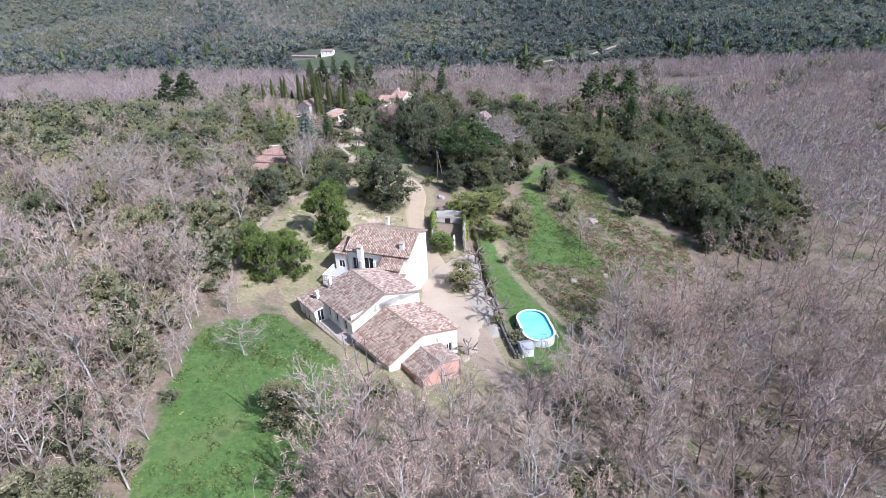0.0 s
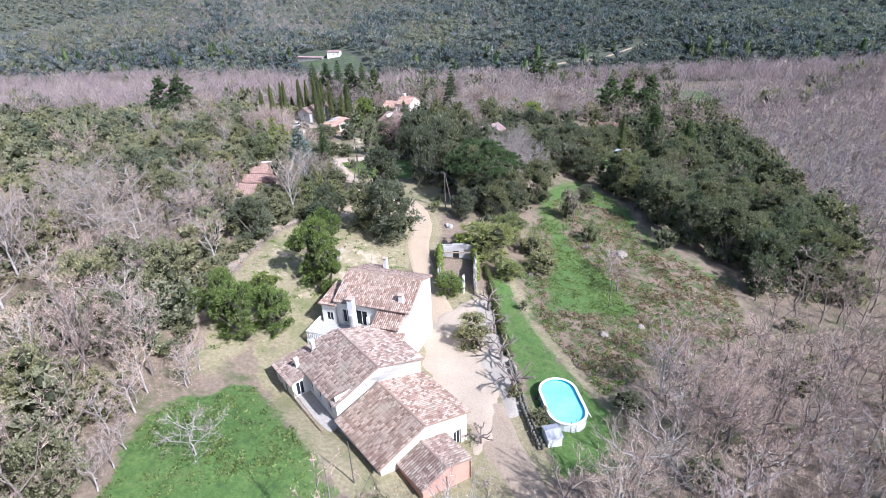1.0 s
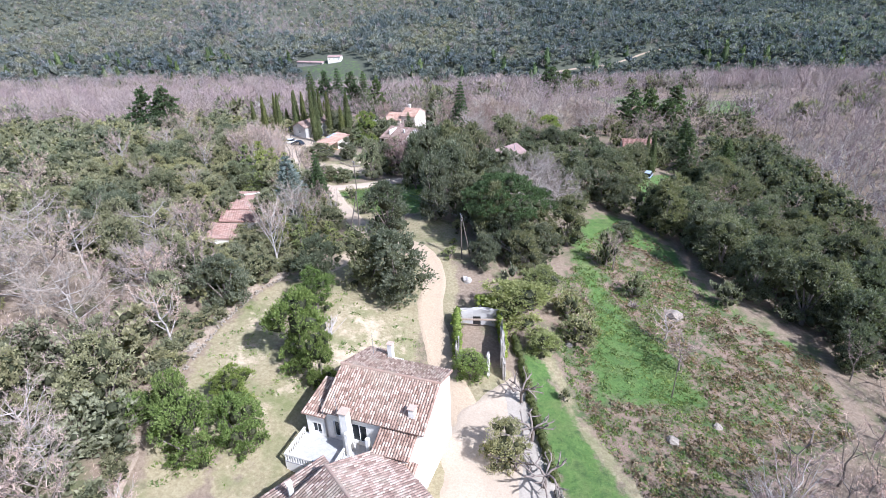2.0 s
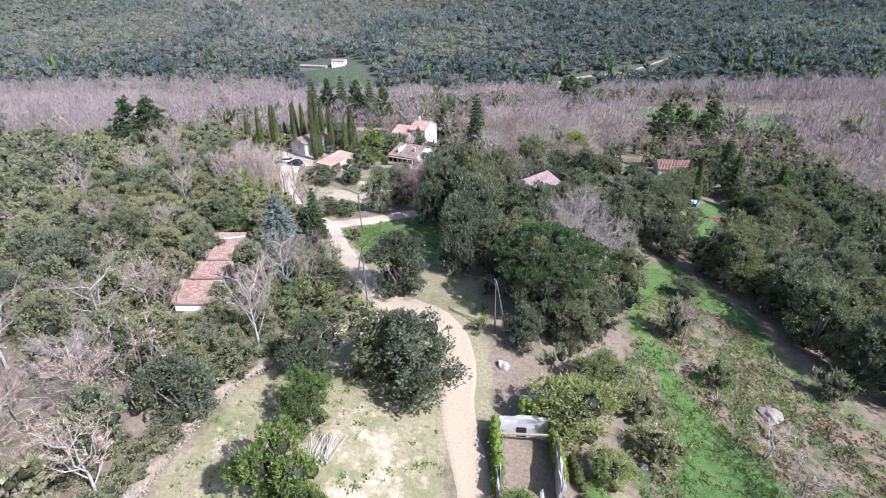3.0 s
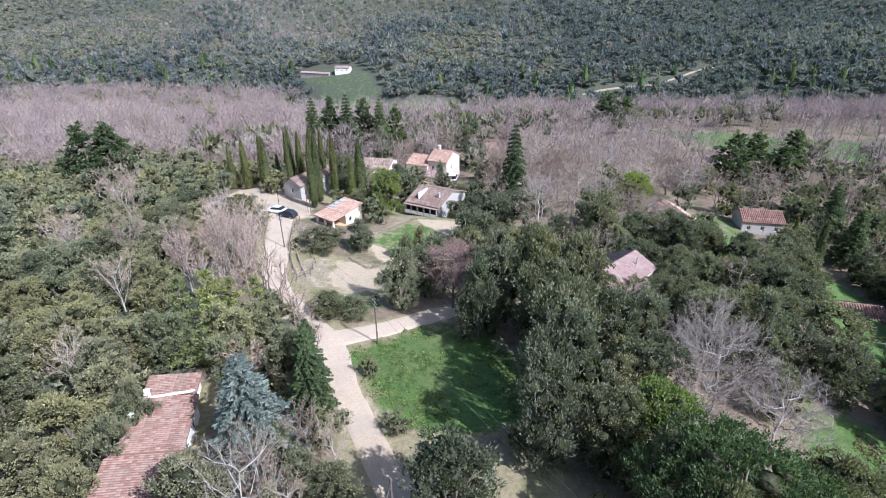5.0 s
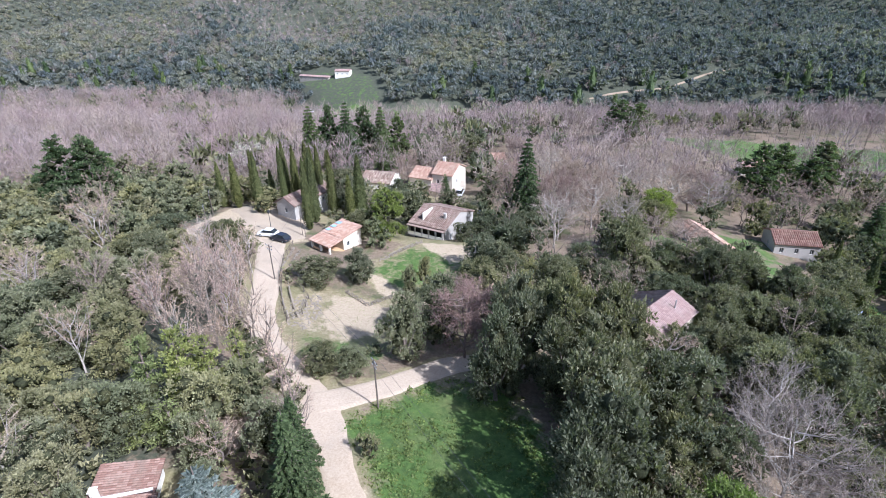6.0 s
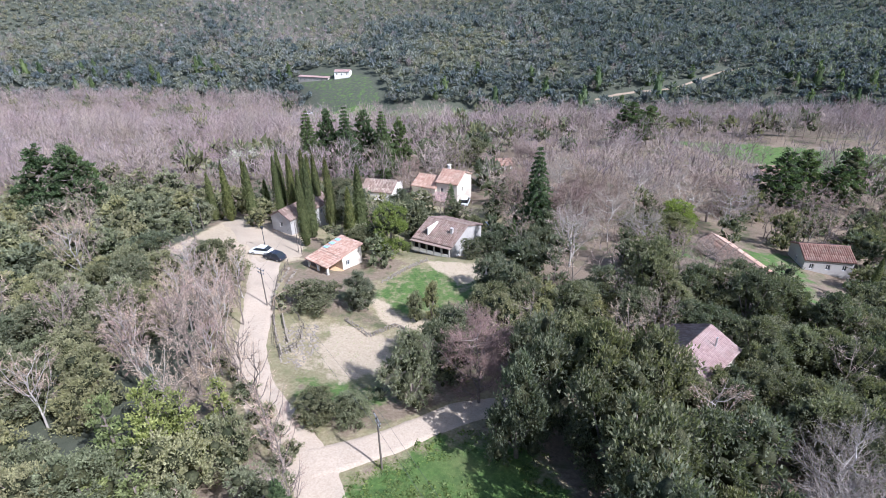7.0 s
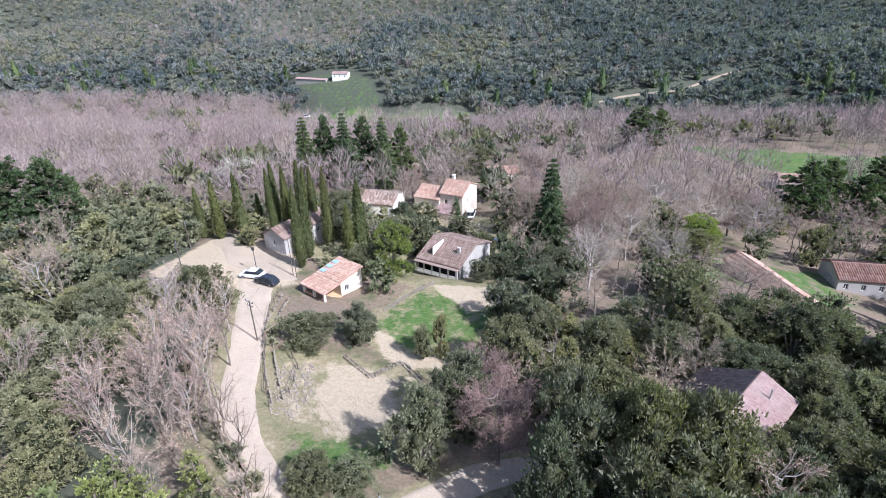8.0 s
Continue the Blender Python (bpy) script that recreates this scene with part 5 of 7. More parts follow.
    extra, pe = np.concatenate([extra, fill]), np.concatenate([pe, pf * 0.95])
    hill = np.array(far["hill_oaks"])
    pick = rng.uniform(size=len(hill))
    merged("hill_woodland", mid_oak, sized(np.concatenate([hill[pick < 0.8], extra[pe >= np.where(extra[:, 1] < 66, 0.65, 0.45)]]), 0.7, 1.1, 0.7, 1.05), M_OLIVE, "grey-green holm oak wood covering the hillside", M_INNER_SHADE)
    merged("oak_woodland", mid_oak, sized(np.concatenate([hill[(pick >= 0.8) & (pick < 0.93)], np.array(far["dark_wood"])]), 0.75, 1.2, 0.85, 1.15), M_OAK, "dark evergreen oak wood on the valley side", M_INNER_SHADE)
    under = grid_spots(-78, 70, 60, 180, 2.2, 0.45, 3.0)
    under = under[np.isin(zones(under[:, 0], under[:, 1]), ("hill_oaks", "dark_wood", "scrub"))]
    low = [oak_shape(2.2, 1.3, 9, 6, 0.32, 1, 4, False, spread=0.8) for _ in range(6)]
    light = (rng.uniform(size=len(under)) < 0.45) | (under[:, 0] < -24)
    merged("undergrowth", low, sized(under[light], 0.6, 1.3, 0.6, 1.2), M_OLIVE, "grey-green bushes under the trees", M_INNER_SHADE)
    merged("dark_undergrowth", low, sized(under[~light], 0.6, 1.3, 0.6, 1.2), M_OAK, "dark green bushes under the trees", M_INNER_SHADE)
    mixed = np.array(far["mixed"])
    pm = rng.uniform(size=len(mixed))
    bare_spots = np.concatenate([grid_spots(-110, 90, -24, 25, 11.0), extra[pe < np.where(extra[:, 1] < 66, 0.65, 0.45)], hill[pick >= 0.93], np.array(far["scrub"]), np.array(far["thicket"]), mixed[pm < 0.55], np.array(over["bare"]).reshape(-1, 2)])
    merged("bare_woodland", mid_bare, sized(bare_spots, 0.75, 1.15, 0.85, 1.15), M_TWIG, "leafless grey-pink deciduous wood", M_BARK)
    merged("mixed_woodland", mid_oak, sized(np.concatenate([mixed[pm >= 0.55], np.array(over["oak"] + over["olive"]).reshape(-1, 2)]), 0.8, 1.2), M_OAK, "evergreen trees among the village gardens", M_INNER_SHADE)

    v = np.concatenate([grid_spots(-420, 330, 226, 500, 5.6), grid_spots(70, 250, 88, 226, 5.2)])
    v = v[zones(v[:, 0], v[:, 1]) == "valley"]
    v = v[np.abs(v[:, 0] + 10) < 0.92 * v[:, 1] + 30]
    open_strip = (v[:, 0] > -125) & (v[:, 0] < -8) & (v[:, 1] > 355) & (v[:, 1] < 412)
    v = v[~open_strip | (rng.uniform(size=len(v)) < 0.3)]
    pv = 0.55 * rng.uniform(size=len(v)) + 0.35 + 0.4 * patches(v[:, 0], v[:, 1], 26.0)
    near_east = (v[:, 0] < 130) & (v[:, 1] < 200)
    east_bare = [bare_shape(9.0, 3.6, 6, 4, 6, 4, 0.034, 0.7, 0.2, 3) for _ in range(6)]
    merged("east_woodland", east_bare, sized(v[near_east], 0.9, 1.3, 0.9, 1.2), M_TWIG_ROSE, "leafless rosy grey wood east of the field", M_BARK_PALE)
    v, pv = v[~near_east], pv[~near_east]
    merged("valley_woodland", far_bare, sized(v[pv < 0.95], 0.7, 1.15, 0.75, 1.15), M_TWIG_ROSE, "leafless rosy grey wood filling the valley floor", M_BARK)
    merged("valley_evergreens", far_oak, sized(v[pv >= 0.95], 0.7, 1.2), M_OAK, "scattered evergreen trees in the valley", M_INNER_SHADE)

    s = np.concatenate([grid_spots(-520, 420, 320, 640, 5.6, 0.6), grid_spots(-780, 780, 640, 980, 7.6, 0.6)])
    s = s[zones(s[:, 0], s[:, 1]) == "slope"]
    s = s[np.abs(s[:, 0] + 10) < 0.88 * s[:, 1] - 10]
    up = s[:, 1] - foot(s[:, 0])
    broad, small = patches(s[:, 0], s[:, 1] * 0.6, 60.0), patches(s[:, 0], s[:, 1], 18.0)
    dark = 0.5 * rng.uniform(size=len(s)) + 0.35 * small + 0.5 * broad + np.clip((s[:, 0] - 20) / 220, -0.3, 0.5) + 0.8 * np.exp(-up / 26)
    thin = np.exp(-(((s[:, 0] + 230) / 130) ** 2 + ((s[:, 1] - 780) / 170) ** 2)) + 1.2 * np.exp(-((s[:, 0] - 37) / 6) ** 2 - ((s[:, 1] - 560) / 55) ** 2)
    bald = rng.uniform(size=len(s)) < 0.55 * thin + 0.04
    merged("mountain_oaks", far_oak, sized(s[(dark >= 0.42) & ~bald], 0.6, 1.1, 0.8, 1.25), M_HAZY_MOUNTAIN_DARK, "dense dark evergreen wood on the mountain slope", M_HAZY_MOUNTAIN_DARK)
    merged("mountain_woodland", far_oak, sized(s[(dark >= 0.1) & (dark < 0.42) & ~bald], 0.6, 1.15, 0.75, 1.15), M_HAZY_MOUNTAIN, "evergreen wood on the mountain slope", M_HAZY_MOUNTAIN)
    merged("mountain_scrub", far_oak, sized(s[(dark < 0.1) & ~bald], 0.55, 1.0, 0.65, 1.0), M_HAZY_SCRUB, "grey-green scrub on the mountain slope", M_HAZY_SCRUB)
    merged("mountain_thicket", far_bare, sized(s[bald], 0.5, 0.8), M_TWIG_ROSE, "patches of leafless wood and scree on the mountain", M_BARK_PALE)
    firs = s[(up < 40) & (rng.uniform(size=len(s)) < 0.07)] + 2.5
    merged("mountain_conifers", far_fir, sized(firs, 0.7, 1.15), M_PINE, "dark conifers on the mountain slope")

    # low brushwood under the bare trees, and weeds on the slopes
    b = np.concatenate([grid_spots(-80, 70, 24, 112, 2.0), grid_spots(58, 150, 86, 200, 2.8)])
    b = b[np.isin(zones(b[:, 0], b[:, 1]), ("thicket", "scrub", "valley"))]
    brush = [twigs(rng.normal(size=(44, 3)) * [0.7, 0.7, 0.12] + [0, 0, 0.15], rng.normal(size=(44, 3)) * 0.6 + [0, 0, 0.9], 0.55, 0.012) for _ in range(6)]
    merged("brushwood", [(None, q) for q in brush], sized(b, 0.7, 1.5, 0.7, 1.4), M_TWIG, "tangled leafless undergrowth")
    w = rng.uniform((-34, 24), (54, 150), (80000, 2))
    x, y = w[:, 0], w[:, 1]
    field = inside(FIELD, x, y) > 0.3
    path = np.maximum(inside(PATH_LEFT, x, y), inside(YARD, x, y)) > 0.2
    lawn = np.maximum(inside(LAWN, x, y), inside(MEADOW, x, y)) > 0.1
    w = w[(lawn & (patches(x, y, 2.4) + rng.normal(size=len(w)) * 0.5 > 0.25)) | (field & (patches(x, y, 5.0) + rng.normal(size=len(w)) * 0.5 - 0.03 * (x - 24) > -0.1)) | (path & (rng.uniform(size=len(w)) < 0.1))]
    tuft = [leaves([(0, 0, 0.02), (0.4, 0.2, 0.0)], [0.35, 0.28], 22, 0.14, 0.35, -0.1, 0.9, True) for _ in range(6)]
    merged("weeds", [(None, q) for q in tuft], sized(w, 0.5, 1.5, 0.6, 1.3), M_WEED, "low green weeds scattered over the slope")
    f = rng.uniform((12, 62), (50, 134), (9000, 2))
    x, y = f[:, 0], f[:, 1]
    f = f[(inside(FIELD, x, y) > 0.5) & (inside(GREEN_BANK, x, y) < 0.5) & (patches(x, y, 4.0) + rng.normal(size=len(f)) * 0.4 > -0.1)]
    frond = [leaves([(0, 0, 0.05), (0.3, 0.2, 0.0)], [0.34, 0.26], 16, 0.17, 0.5, -0.1, 0.9, True) for _ in range(6)]
    merged("bracken", [(None, q) for q in frond], sized(f, 0.6, 1.6, 0.6, 1.4), M_BRACKEN, "rust-brown dry bracken over the slope")
    g = rng.uniform((-36, 24), (18, 192), (26000, 2))
    x, y = g[:, 0], g[:, 1]
    g = g[(np.max([inside(k, x, y) for k in (LAWN, POOL_LAWN, MEADOW, GARDEN, PLOT, FORK)], axis=0) > 0.3) & (np.hypot(x - 11.3, y - 59.2) > 4.4)]
    blades = [twigs(rng.normal(size=(7, 3)) * [0.25, 0.25, 0.0], rng.normal(size=(7, 3)) * 0.5 + [0, 0, 1], 0.22, 0.02) for _ in range(5)]
    merged("grass_tufts", [(None, q) for q in blades], sized(g, 0.6, 1.4), M_WEED, "tufts of grass in the lawn")


build_woods()


def lawn_edge():
    """Bare shrubs and small trees that crowd the west edge of the lawn, and low bushes on the bank above the path."""
    edge = [(-24.0, 60.0), (-29.0, 54.5), (-28.4, 46.0), (-27.2, 38.0), (-26.0, 30.0), (-25.0, 24.0)]
    for (ax, ay), (bx, by) in zip(edge, edge[1:]):
        n = int(math.hypot(bx - ax, by - ay) / 1.5)
        for k in range(n):
            q = (k + rng.uniform(0, 0.9)) / n
            x, y = ax + (bx - ax) * q - rng.uniform(0.2, 4.2), ay + (by - ay) * q + rng.uniform(-0.5, 0.5)
            if rng.uniform() < 0.8:
                plant(BARE, x, y, rng.uniform(0.4, 0.8), rng.uniform(0.7, 1.0))
            else:
                plant(BUSH, x, y, rng.uniform(0.5, 1.0), rng.uniform(0.7, 1.1))
    bank = [(-26.2, 98.0), (-29.4, 91.5), (-31.0, 84.4), (-31.7, 78.0), (-31.2, 68.5), (-30.4, 61.0)]
    for (ax, ay), (bx, by) in zip(bank, bank[1:]):
        for k in range(9):
            q = rng.uniform()
            plant(BUSH, ax + (bx - ax) * q - rng.uniform(0.7, 2.8), ay + (by - ay) * q, rng.uniform(0.3, 0.75), rng.uniform(0.7, 1.1))
    verge = [(-25.0, 131.0), (-30.0, 140.5), (-37.0, 149.0), (-41.5, 154.0), (-44.4, 160.0), (-47.4, 171.0)]
    for (ax, ay), (bx, by) in zip(verge, verge[1:]):
        for k in range(8):
            q, off = rng.uniform(), rng.uniform(3.0, 6.0)
            x, y = ax + (bx - ax) * q - off, ay + (by - ay) * q + 0.3 * off
            if rng.uniform() < 0.55:
                plant(BUSH, x, y, rng.uniform(0.3, 0.7), rng.uniform(0.7, 1.1))
            else:
                plant(TALL, x, y, rng.uniform(0.45, 0.8), rng.uniform(0.8, 1.1))
    for x, y in rng.uniform((-38.0, 96.0), (-21.5, 113.0), (120, 2)):
        p = np.array([x]), np.array([y])
        if off_line(LANE, *p)[0] < 4.0 or inside(PATH_LEFT, *p)[0] > -0.8 or off_line([(-13.5, 109.5), (-18.5, 106.0), (-22.0, 101.0), (-24.6, 96.0)], *p)[0] < 2.4:
            continue
        plant(BUSH, x, y, rng.uniform(0.35, 0.8), rng.uniform(0.6, 1.1))


lawn_edge()


# ---- buildings ----
def part(name, bm, material, parent, label=""):
    me = bpy.data.meshes.new(name)
    bm.to_mesh(me)
    bm.free()
    me.materials.append(material)
    ob = new(name, me)
    ob.parent = parent
    if label:
        tagged(ob, label)
    return ob


def add_box(bm, lo, hi, bevel=0.0):
    """A box between two corners, added to bm."""
    x0, y0, z0 = lo
    x1, y1, z1 = hi
    v = [bm.verts.new(c) for c in ((x0, y0, z0), (x1, y0, z0), (x1, y1, z0), (x0, y1, z0), (x0, y0, z1), (x1, y0, z1), (x1, y1, z1), (x0, y1, z1))]
    fs = [bm.faces.new([v[i] for i in f]) for f in ((0, 3, 2, 1), (4, 5, 6, 7), (0, 1, 5, 4), (1, 2, 6, 5), (2, 3, 7, 6), (3, 0, 4, 7))]
    if bevel:
        edges = {e for f in fs for e in f.edges}
        bmesh.ops.bevel(bm, geom=list(edges), offset=bevel, segments=1, affect="EDGES")
    return v


def box_part(name, lo, hi, material, parent, label="", bevel=0.02):
    bm = bmesh.new()
    add_box(bm, lo, hi, bevel)
    return part(name, bm, material, parent, label)


def add_tube(bm, points, radii, sides=6):
    v, t = tube(points, radii, sides)
    vs = [bm.verts.new(p) for p in v]
    for f in t:
        bm.faces.new([vs[i] for i in f])
    for ring in (vs[:sides], vs[-sides:][::-1]):
        bm.faces.new(ring)


def tube_part(name, points, radii, material, parent, label="", sides=6):
    bm = bmesh.new()
    add_tube(bm, points, radii, sides)
    return part(name, bm, material, parent, label)


def wall(house, p0, p1, z0, top, material, openings=(), peak=None, depth=0.22, shutters=None):
    """An outer wall from p0 to p1 (its outside to the right of that way), with openings cut through its face.
    top: height at both ends; peak: (metres along, height); openings: (metres along, sill height, width, height)."""
    a, b = Vector((*p0, 0)), Vector((*p1, 0))
    d = (b - a).normalized()
    out = Vector((d.y, -d.x, 0))
    length = (b - a).length
    flat = min(top)
    bm = bmesh.new()

    def at(s, z, inward=0.0):
        q = a + d * s - out * inward
        return (q.x, q.y, z)

    def face(*c):
        bm.faces.new([bm.verts.new(q) for q in c])

    ss = sorted({0.0, length, *[o[0] - o[2] / 2 for o in openings], *[o[0] + o[2] / 2 for o in openings]})
    zs = sorted({z0, flat, *[o[1] for o in openings], *[o[1] + o[3] for o in openings]})
    for s0, s1 in zip(ss, ss[1:]):
        for c0, c1 in zip(zs, zs[1:]):
            sm, cm = (s0 + s1) / 2, (c0 + c1) / 2
            if not any(abs(sm - o[0]) < o[2] / 2 and o[1] < cm < o[1] + o[3] for o in openings):
                face(at(s0, c0), at(s1, c0), at(s1, c1), at(s0, c1))
    tip = [(length, top[1])] + ([peak] if peak else []) + [(0.0, top[0])]
    head = [at(0, flat), at(length, flat)] + [at(s, z) for s, z in tip if z > flat + 0.001]
    if len(head) > 2:
        face(*head)
    for s, sill, w, h in openings:
        l, r, t = s - w / 2, s + w / 2, sill + h
        face(at(l, sill), at(l, sill, depth), at(l, t, depth), at(l, t))
        face(at(r, sill), at(r, t), at(r, t, depth), at(r, sill, depth))
        face(at(l, sill), at(r, sill), at(r, sill, depth), at(l, sill, depth))
        face(at(l, t), at(l, t, depth), at(r, t, depth), at(r, t))
    inner = [at(0, z0, 0.4), at(length, z0, 0.4), at(length, top[1], 0.4)] + ([at(*peak, 0.4)] if peak else []) + [at(0, top[0], 0.4)]
    face(*inner[::-1])
    bmesh.ops.remove_doubles(bm, verts=bm.verts, dist=0.001)
    made = part("wall", bm, material, house)
    for s, sill, w, h in openings:
        fb = bmesh.new()
        for lo, hi in (((s - w / 2, sill), (s + w / 2, sill + 0.07)), ((s - w / 2, sill + h - 0.07), (s + w / 2, sill + h)), ((s - w / 2, sill + 0.07), (s - w / 2 + 0.07, sill + h - 0.07)),
                       ((s + w / 2 - 0.07, sill + 0.07), (s + w / 2, sill + h - 0.07)), ((s - 0.03, sill + 0.07), (s + 0.03, sill + h - 0.07))):
            cs = [at(lo[0], lo[1], depth), at(hi[0], lo[1], depth), at(hi[0], hi[1], depth), at(lo[0], hi[1], depth)]
            fr = [at(lo[0], lo[1], depth - 0.06), at(hi[0], lo[1], depth - 0.06), at(hi[0], hi[1], depth - 0.06), at(lo[0], hi[1], depth - 0.06)]
            v = [fb.verts.new(q) for q in cs + fr]
            for f in ((4, 5, 6, 7), (0, 1, 5, 4), (1, 2, 6, 5), (2, 3, 7, 6), (3, 0, 4, 7)):
                fb.faces.new([v[i] for i in f])
        window = part("window", fb, M_FRAME, house)
        gb = bmesh.new()
        gb.faces.new([gb.verts.new(at(*q, depth - 0.01)) for q in ((s - w / 2, sill), (s + w / 2, sill), (s + w / 2, sill + h), (s - w / 2, sill + h))])
        part("pane", gb, M_GLASS, window)
        if shutters:
            for side in (-1, 1):
                sb = bmesh.new()
                c0, c1 = sorted((s + side * (w / 2 + 0.03), s + side * (w / 2 + 0.03 + w / 2)))
                q = [at(c0, sill, -0.01), at(c1, sill, -0.01), at(c1, sill + h, -0.01), at(c0, sill + h, -0.01), at(c0, sill, -0.06), at(c1, sill, -0.06), at(c1, sill + h, -0.06), at(c0, sill + h, -0.06)]
                v = [sb.verts.new(c) for c in q]
                for f in ((4, 5, 6, 7), (0, 1, 5, 4), (1, 2, 6, 5), (2, 3, 7, 6), (3, 0, 4, 7)):
                    sb.faces.new([v[i] for i in f])
                part("shutter", sb, shutters, house)
    return made


def roof_slope(house, e0, e1, r1, r0, tile, pitch=0.3, row=0.5, thick=0.14, label="", bulge=0.8):
    """One slope of a roof from its eave (e0 to e1) up to its ridge (r0 to r1): a slab with rows of round clay tiles on it."""
    e0, e1, r1, r0 = (np.array(p, float) for p in (e0, e1, r1, r0))
    nor = unit(np.cross(e1 - e0, r0 - e0))
    nor = nor if nor[2] > 0 else -nor
    bm = bmesh.new()
    v = [bm.verts.new(p) for p in (e0, e1, r1, r0, e0 - nor * thick, e1 - nor * thick, r1 - nor * thick, r0 - nor * thick)]
    for f in ((0, 1, 2, 3), (7, 6, 5, 4), (0, 4, 5, 1), (1, 5, 6, 2), (2, 6, 7, 3), (3, 7, 4, 0)):
        bm.faces.new([v[i] for i in f])
    slab = part("roof", bm, tile, house, label)
    cols = max(3, int(np.linalg.norm(e1 - e0) / pitch))
    rows = max(2, int(np.linalg.norm(r0 - e0) / row))
    k, j = np.meshgrid(np.arange(cols), np.arange(rows))
    k, j = k.ravel(), j.ravel()
    m = len(k)
    s_mid = (k + 0.5) / cols
    t0, t1 = j / rows, (j + 1.12) / rows
    t1 = np.minimum(t1, 1.0)
    shift = rng.uniform(-0.06, 0.06, m)

    def spot(s, t):
        s, t = s[:, None], t[:, None]
        return (e0 * (1 - s) + e1 * s) * (1 - t) + (r0 * (1 - s) + r1 * s) * t

    across = unit(e1 - e0)
    rad = pitch * 0.42
    angs = np.linspace(0, np.pi, 5)
    vs = []
    for t, wide, lift in ((t0, 1.0, 0.05), (t1, 0.82, 0.015)):
        c = spot(s_mid, t) + across * (shift * pitch)[:, None]
        for an in angs:
            vs.append(c + across * (-math.cos(an) * rad * wide) + nor * (math.sin(an) * rad * bulge * wide + lift + 0.004))
    v = np.stack(vs, 1)
    i = np.arange(m)[:, None] * 10
    tris = []
    for q in range(4):
        tris += [i + [q, q + 1, q + 6], i + [q, q + 6, q + 5]]
    tris += [i + [0, 4, 2], i + [0, 2, 1], i + [4, 3, 2]]
    tiles = mesh_object("roof_tiles", v.reshape(-1, 3), np.concatenate(tris), tile, slab)
    tagged(tiles, kind="stuff")
    return slab


RIDGE_MESH = {}


def ridge_tiles(house, r0, r1, tile, size=0.16):
    """Round capping tiles along a ridge, each an object of its own."""
    r0, r1 = Vector(r0), Vector(r1)
    n = max(2, int((r1 - r0).length / 0.5))
    key = (tile.name, size)
    if key not in RIDGE_MESH:
        bm = bmesh.new()
        rings = []
        for x, w in ((-0.28, 1.0), (0.28, 0.85)):
            rings.append([bm.verts.new((x, -math.cos(an) * size * w, math.sin(an) * size * w)) for an in np.linspace(-0.2, math.pi + 0.2, 7)])
        for q in range(6):
            bm.faces.new((rings[0][q], rings[0][q + 1], rings[1][q + 1], rings[1][q]))
        for r in (rings[0], rings[1][::-1]):
            bm.faces.new(r)
        me = bpy.data.meshes.new("ridge_tile")
        bm.to_mesh(me)
        bm.free()
        me.materials.append(tile)
        RIDGE_MESH[key] = me
    turn = math.atan2(r1.y - r0.y, r1.x - r0.x)
    for k in range(n):
        ob = new("ridge_tile", RIDGE_MESH[key])
        ob.parent = house
        p = r0.lerp(r1, (k + 0.5) / n)
        ob.location = (p.x, p.y, p.z + 0.02)
        ob.rotation_euler = (0, rng.uniform(-0.03, 0.03), turn + rng.uniform(-0.03, 0.03))


def chimney(house, x, y, z0, z1, w, material, tile=None):
    stack = box_part("chimney", (x - w / 2, y - w / 2, z0), (x + w / 2, y + w / 2, z1), material, house, bevel=0.03)
    box_part("cap", (x - w * 0.65, y - w * 0.65, z1 + 0.12), (x + w * 0.65, y + w * 0.65, z1 + 0.2), tile or material, stack)
    for s in (-1, 1):
        box_part("support", (x + s * w * 0.4 - 0.05, y - w * 0.4, z1), (x + s * w * 0.4 + 0.05, y + w * 0.4, z1 + 0.12), material, stack, bevel=0)


def house_frame(name, x, y, degrees, label, category="house"):
    ob = new(name)
    ob.matrix_basis = pose(x, y, 0, 0, 0, degrees)
    return tagged(ob, label, category)


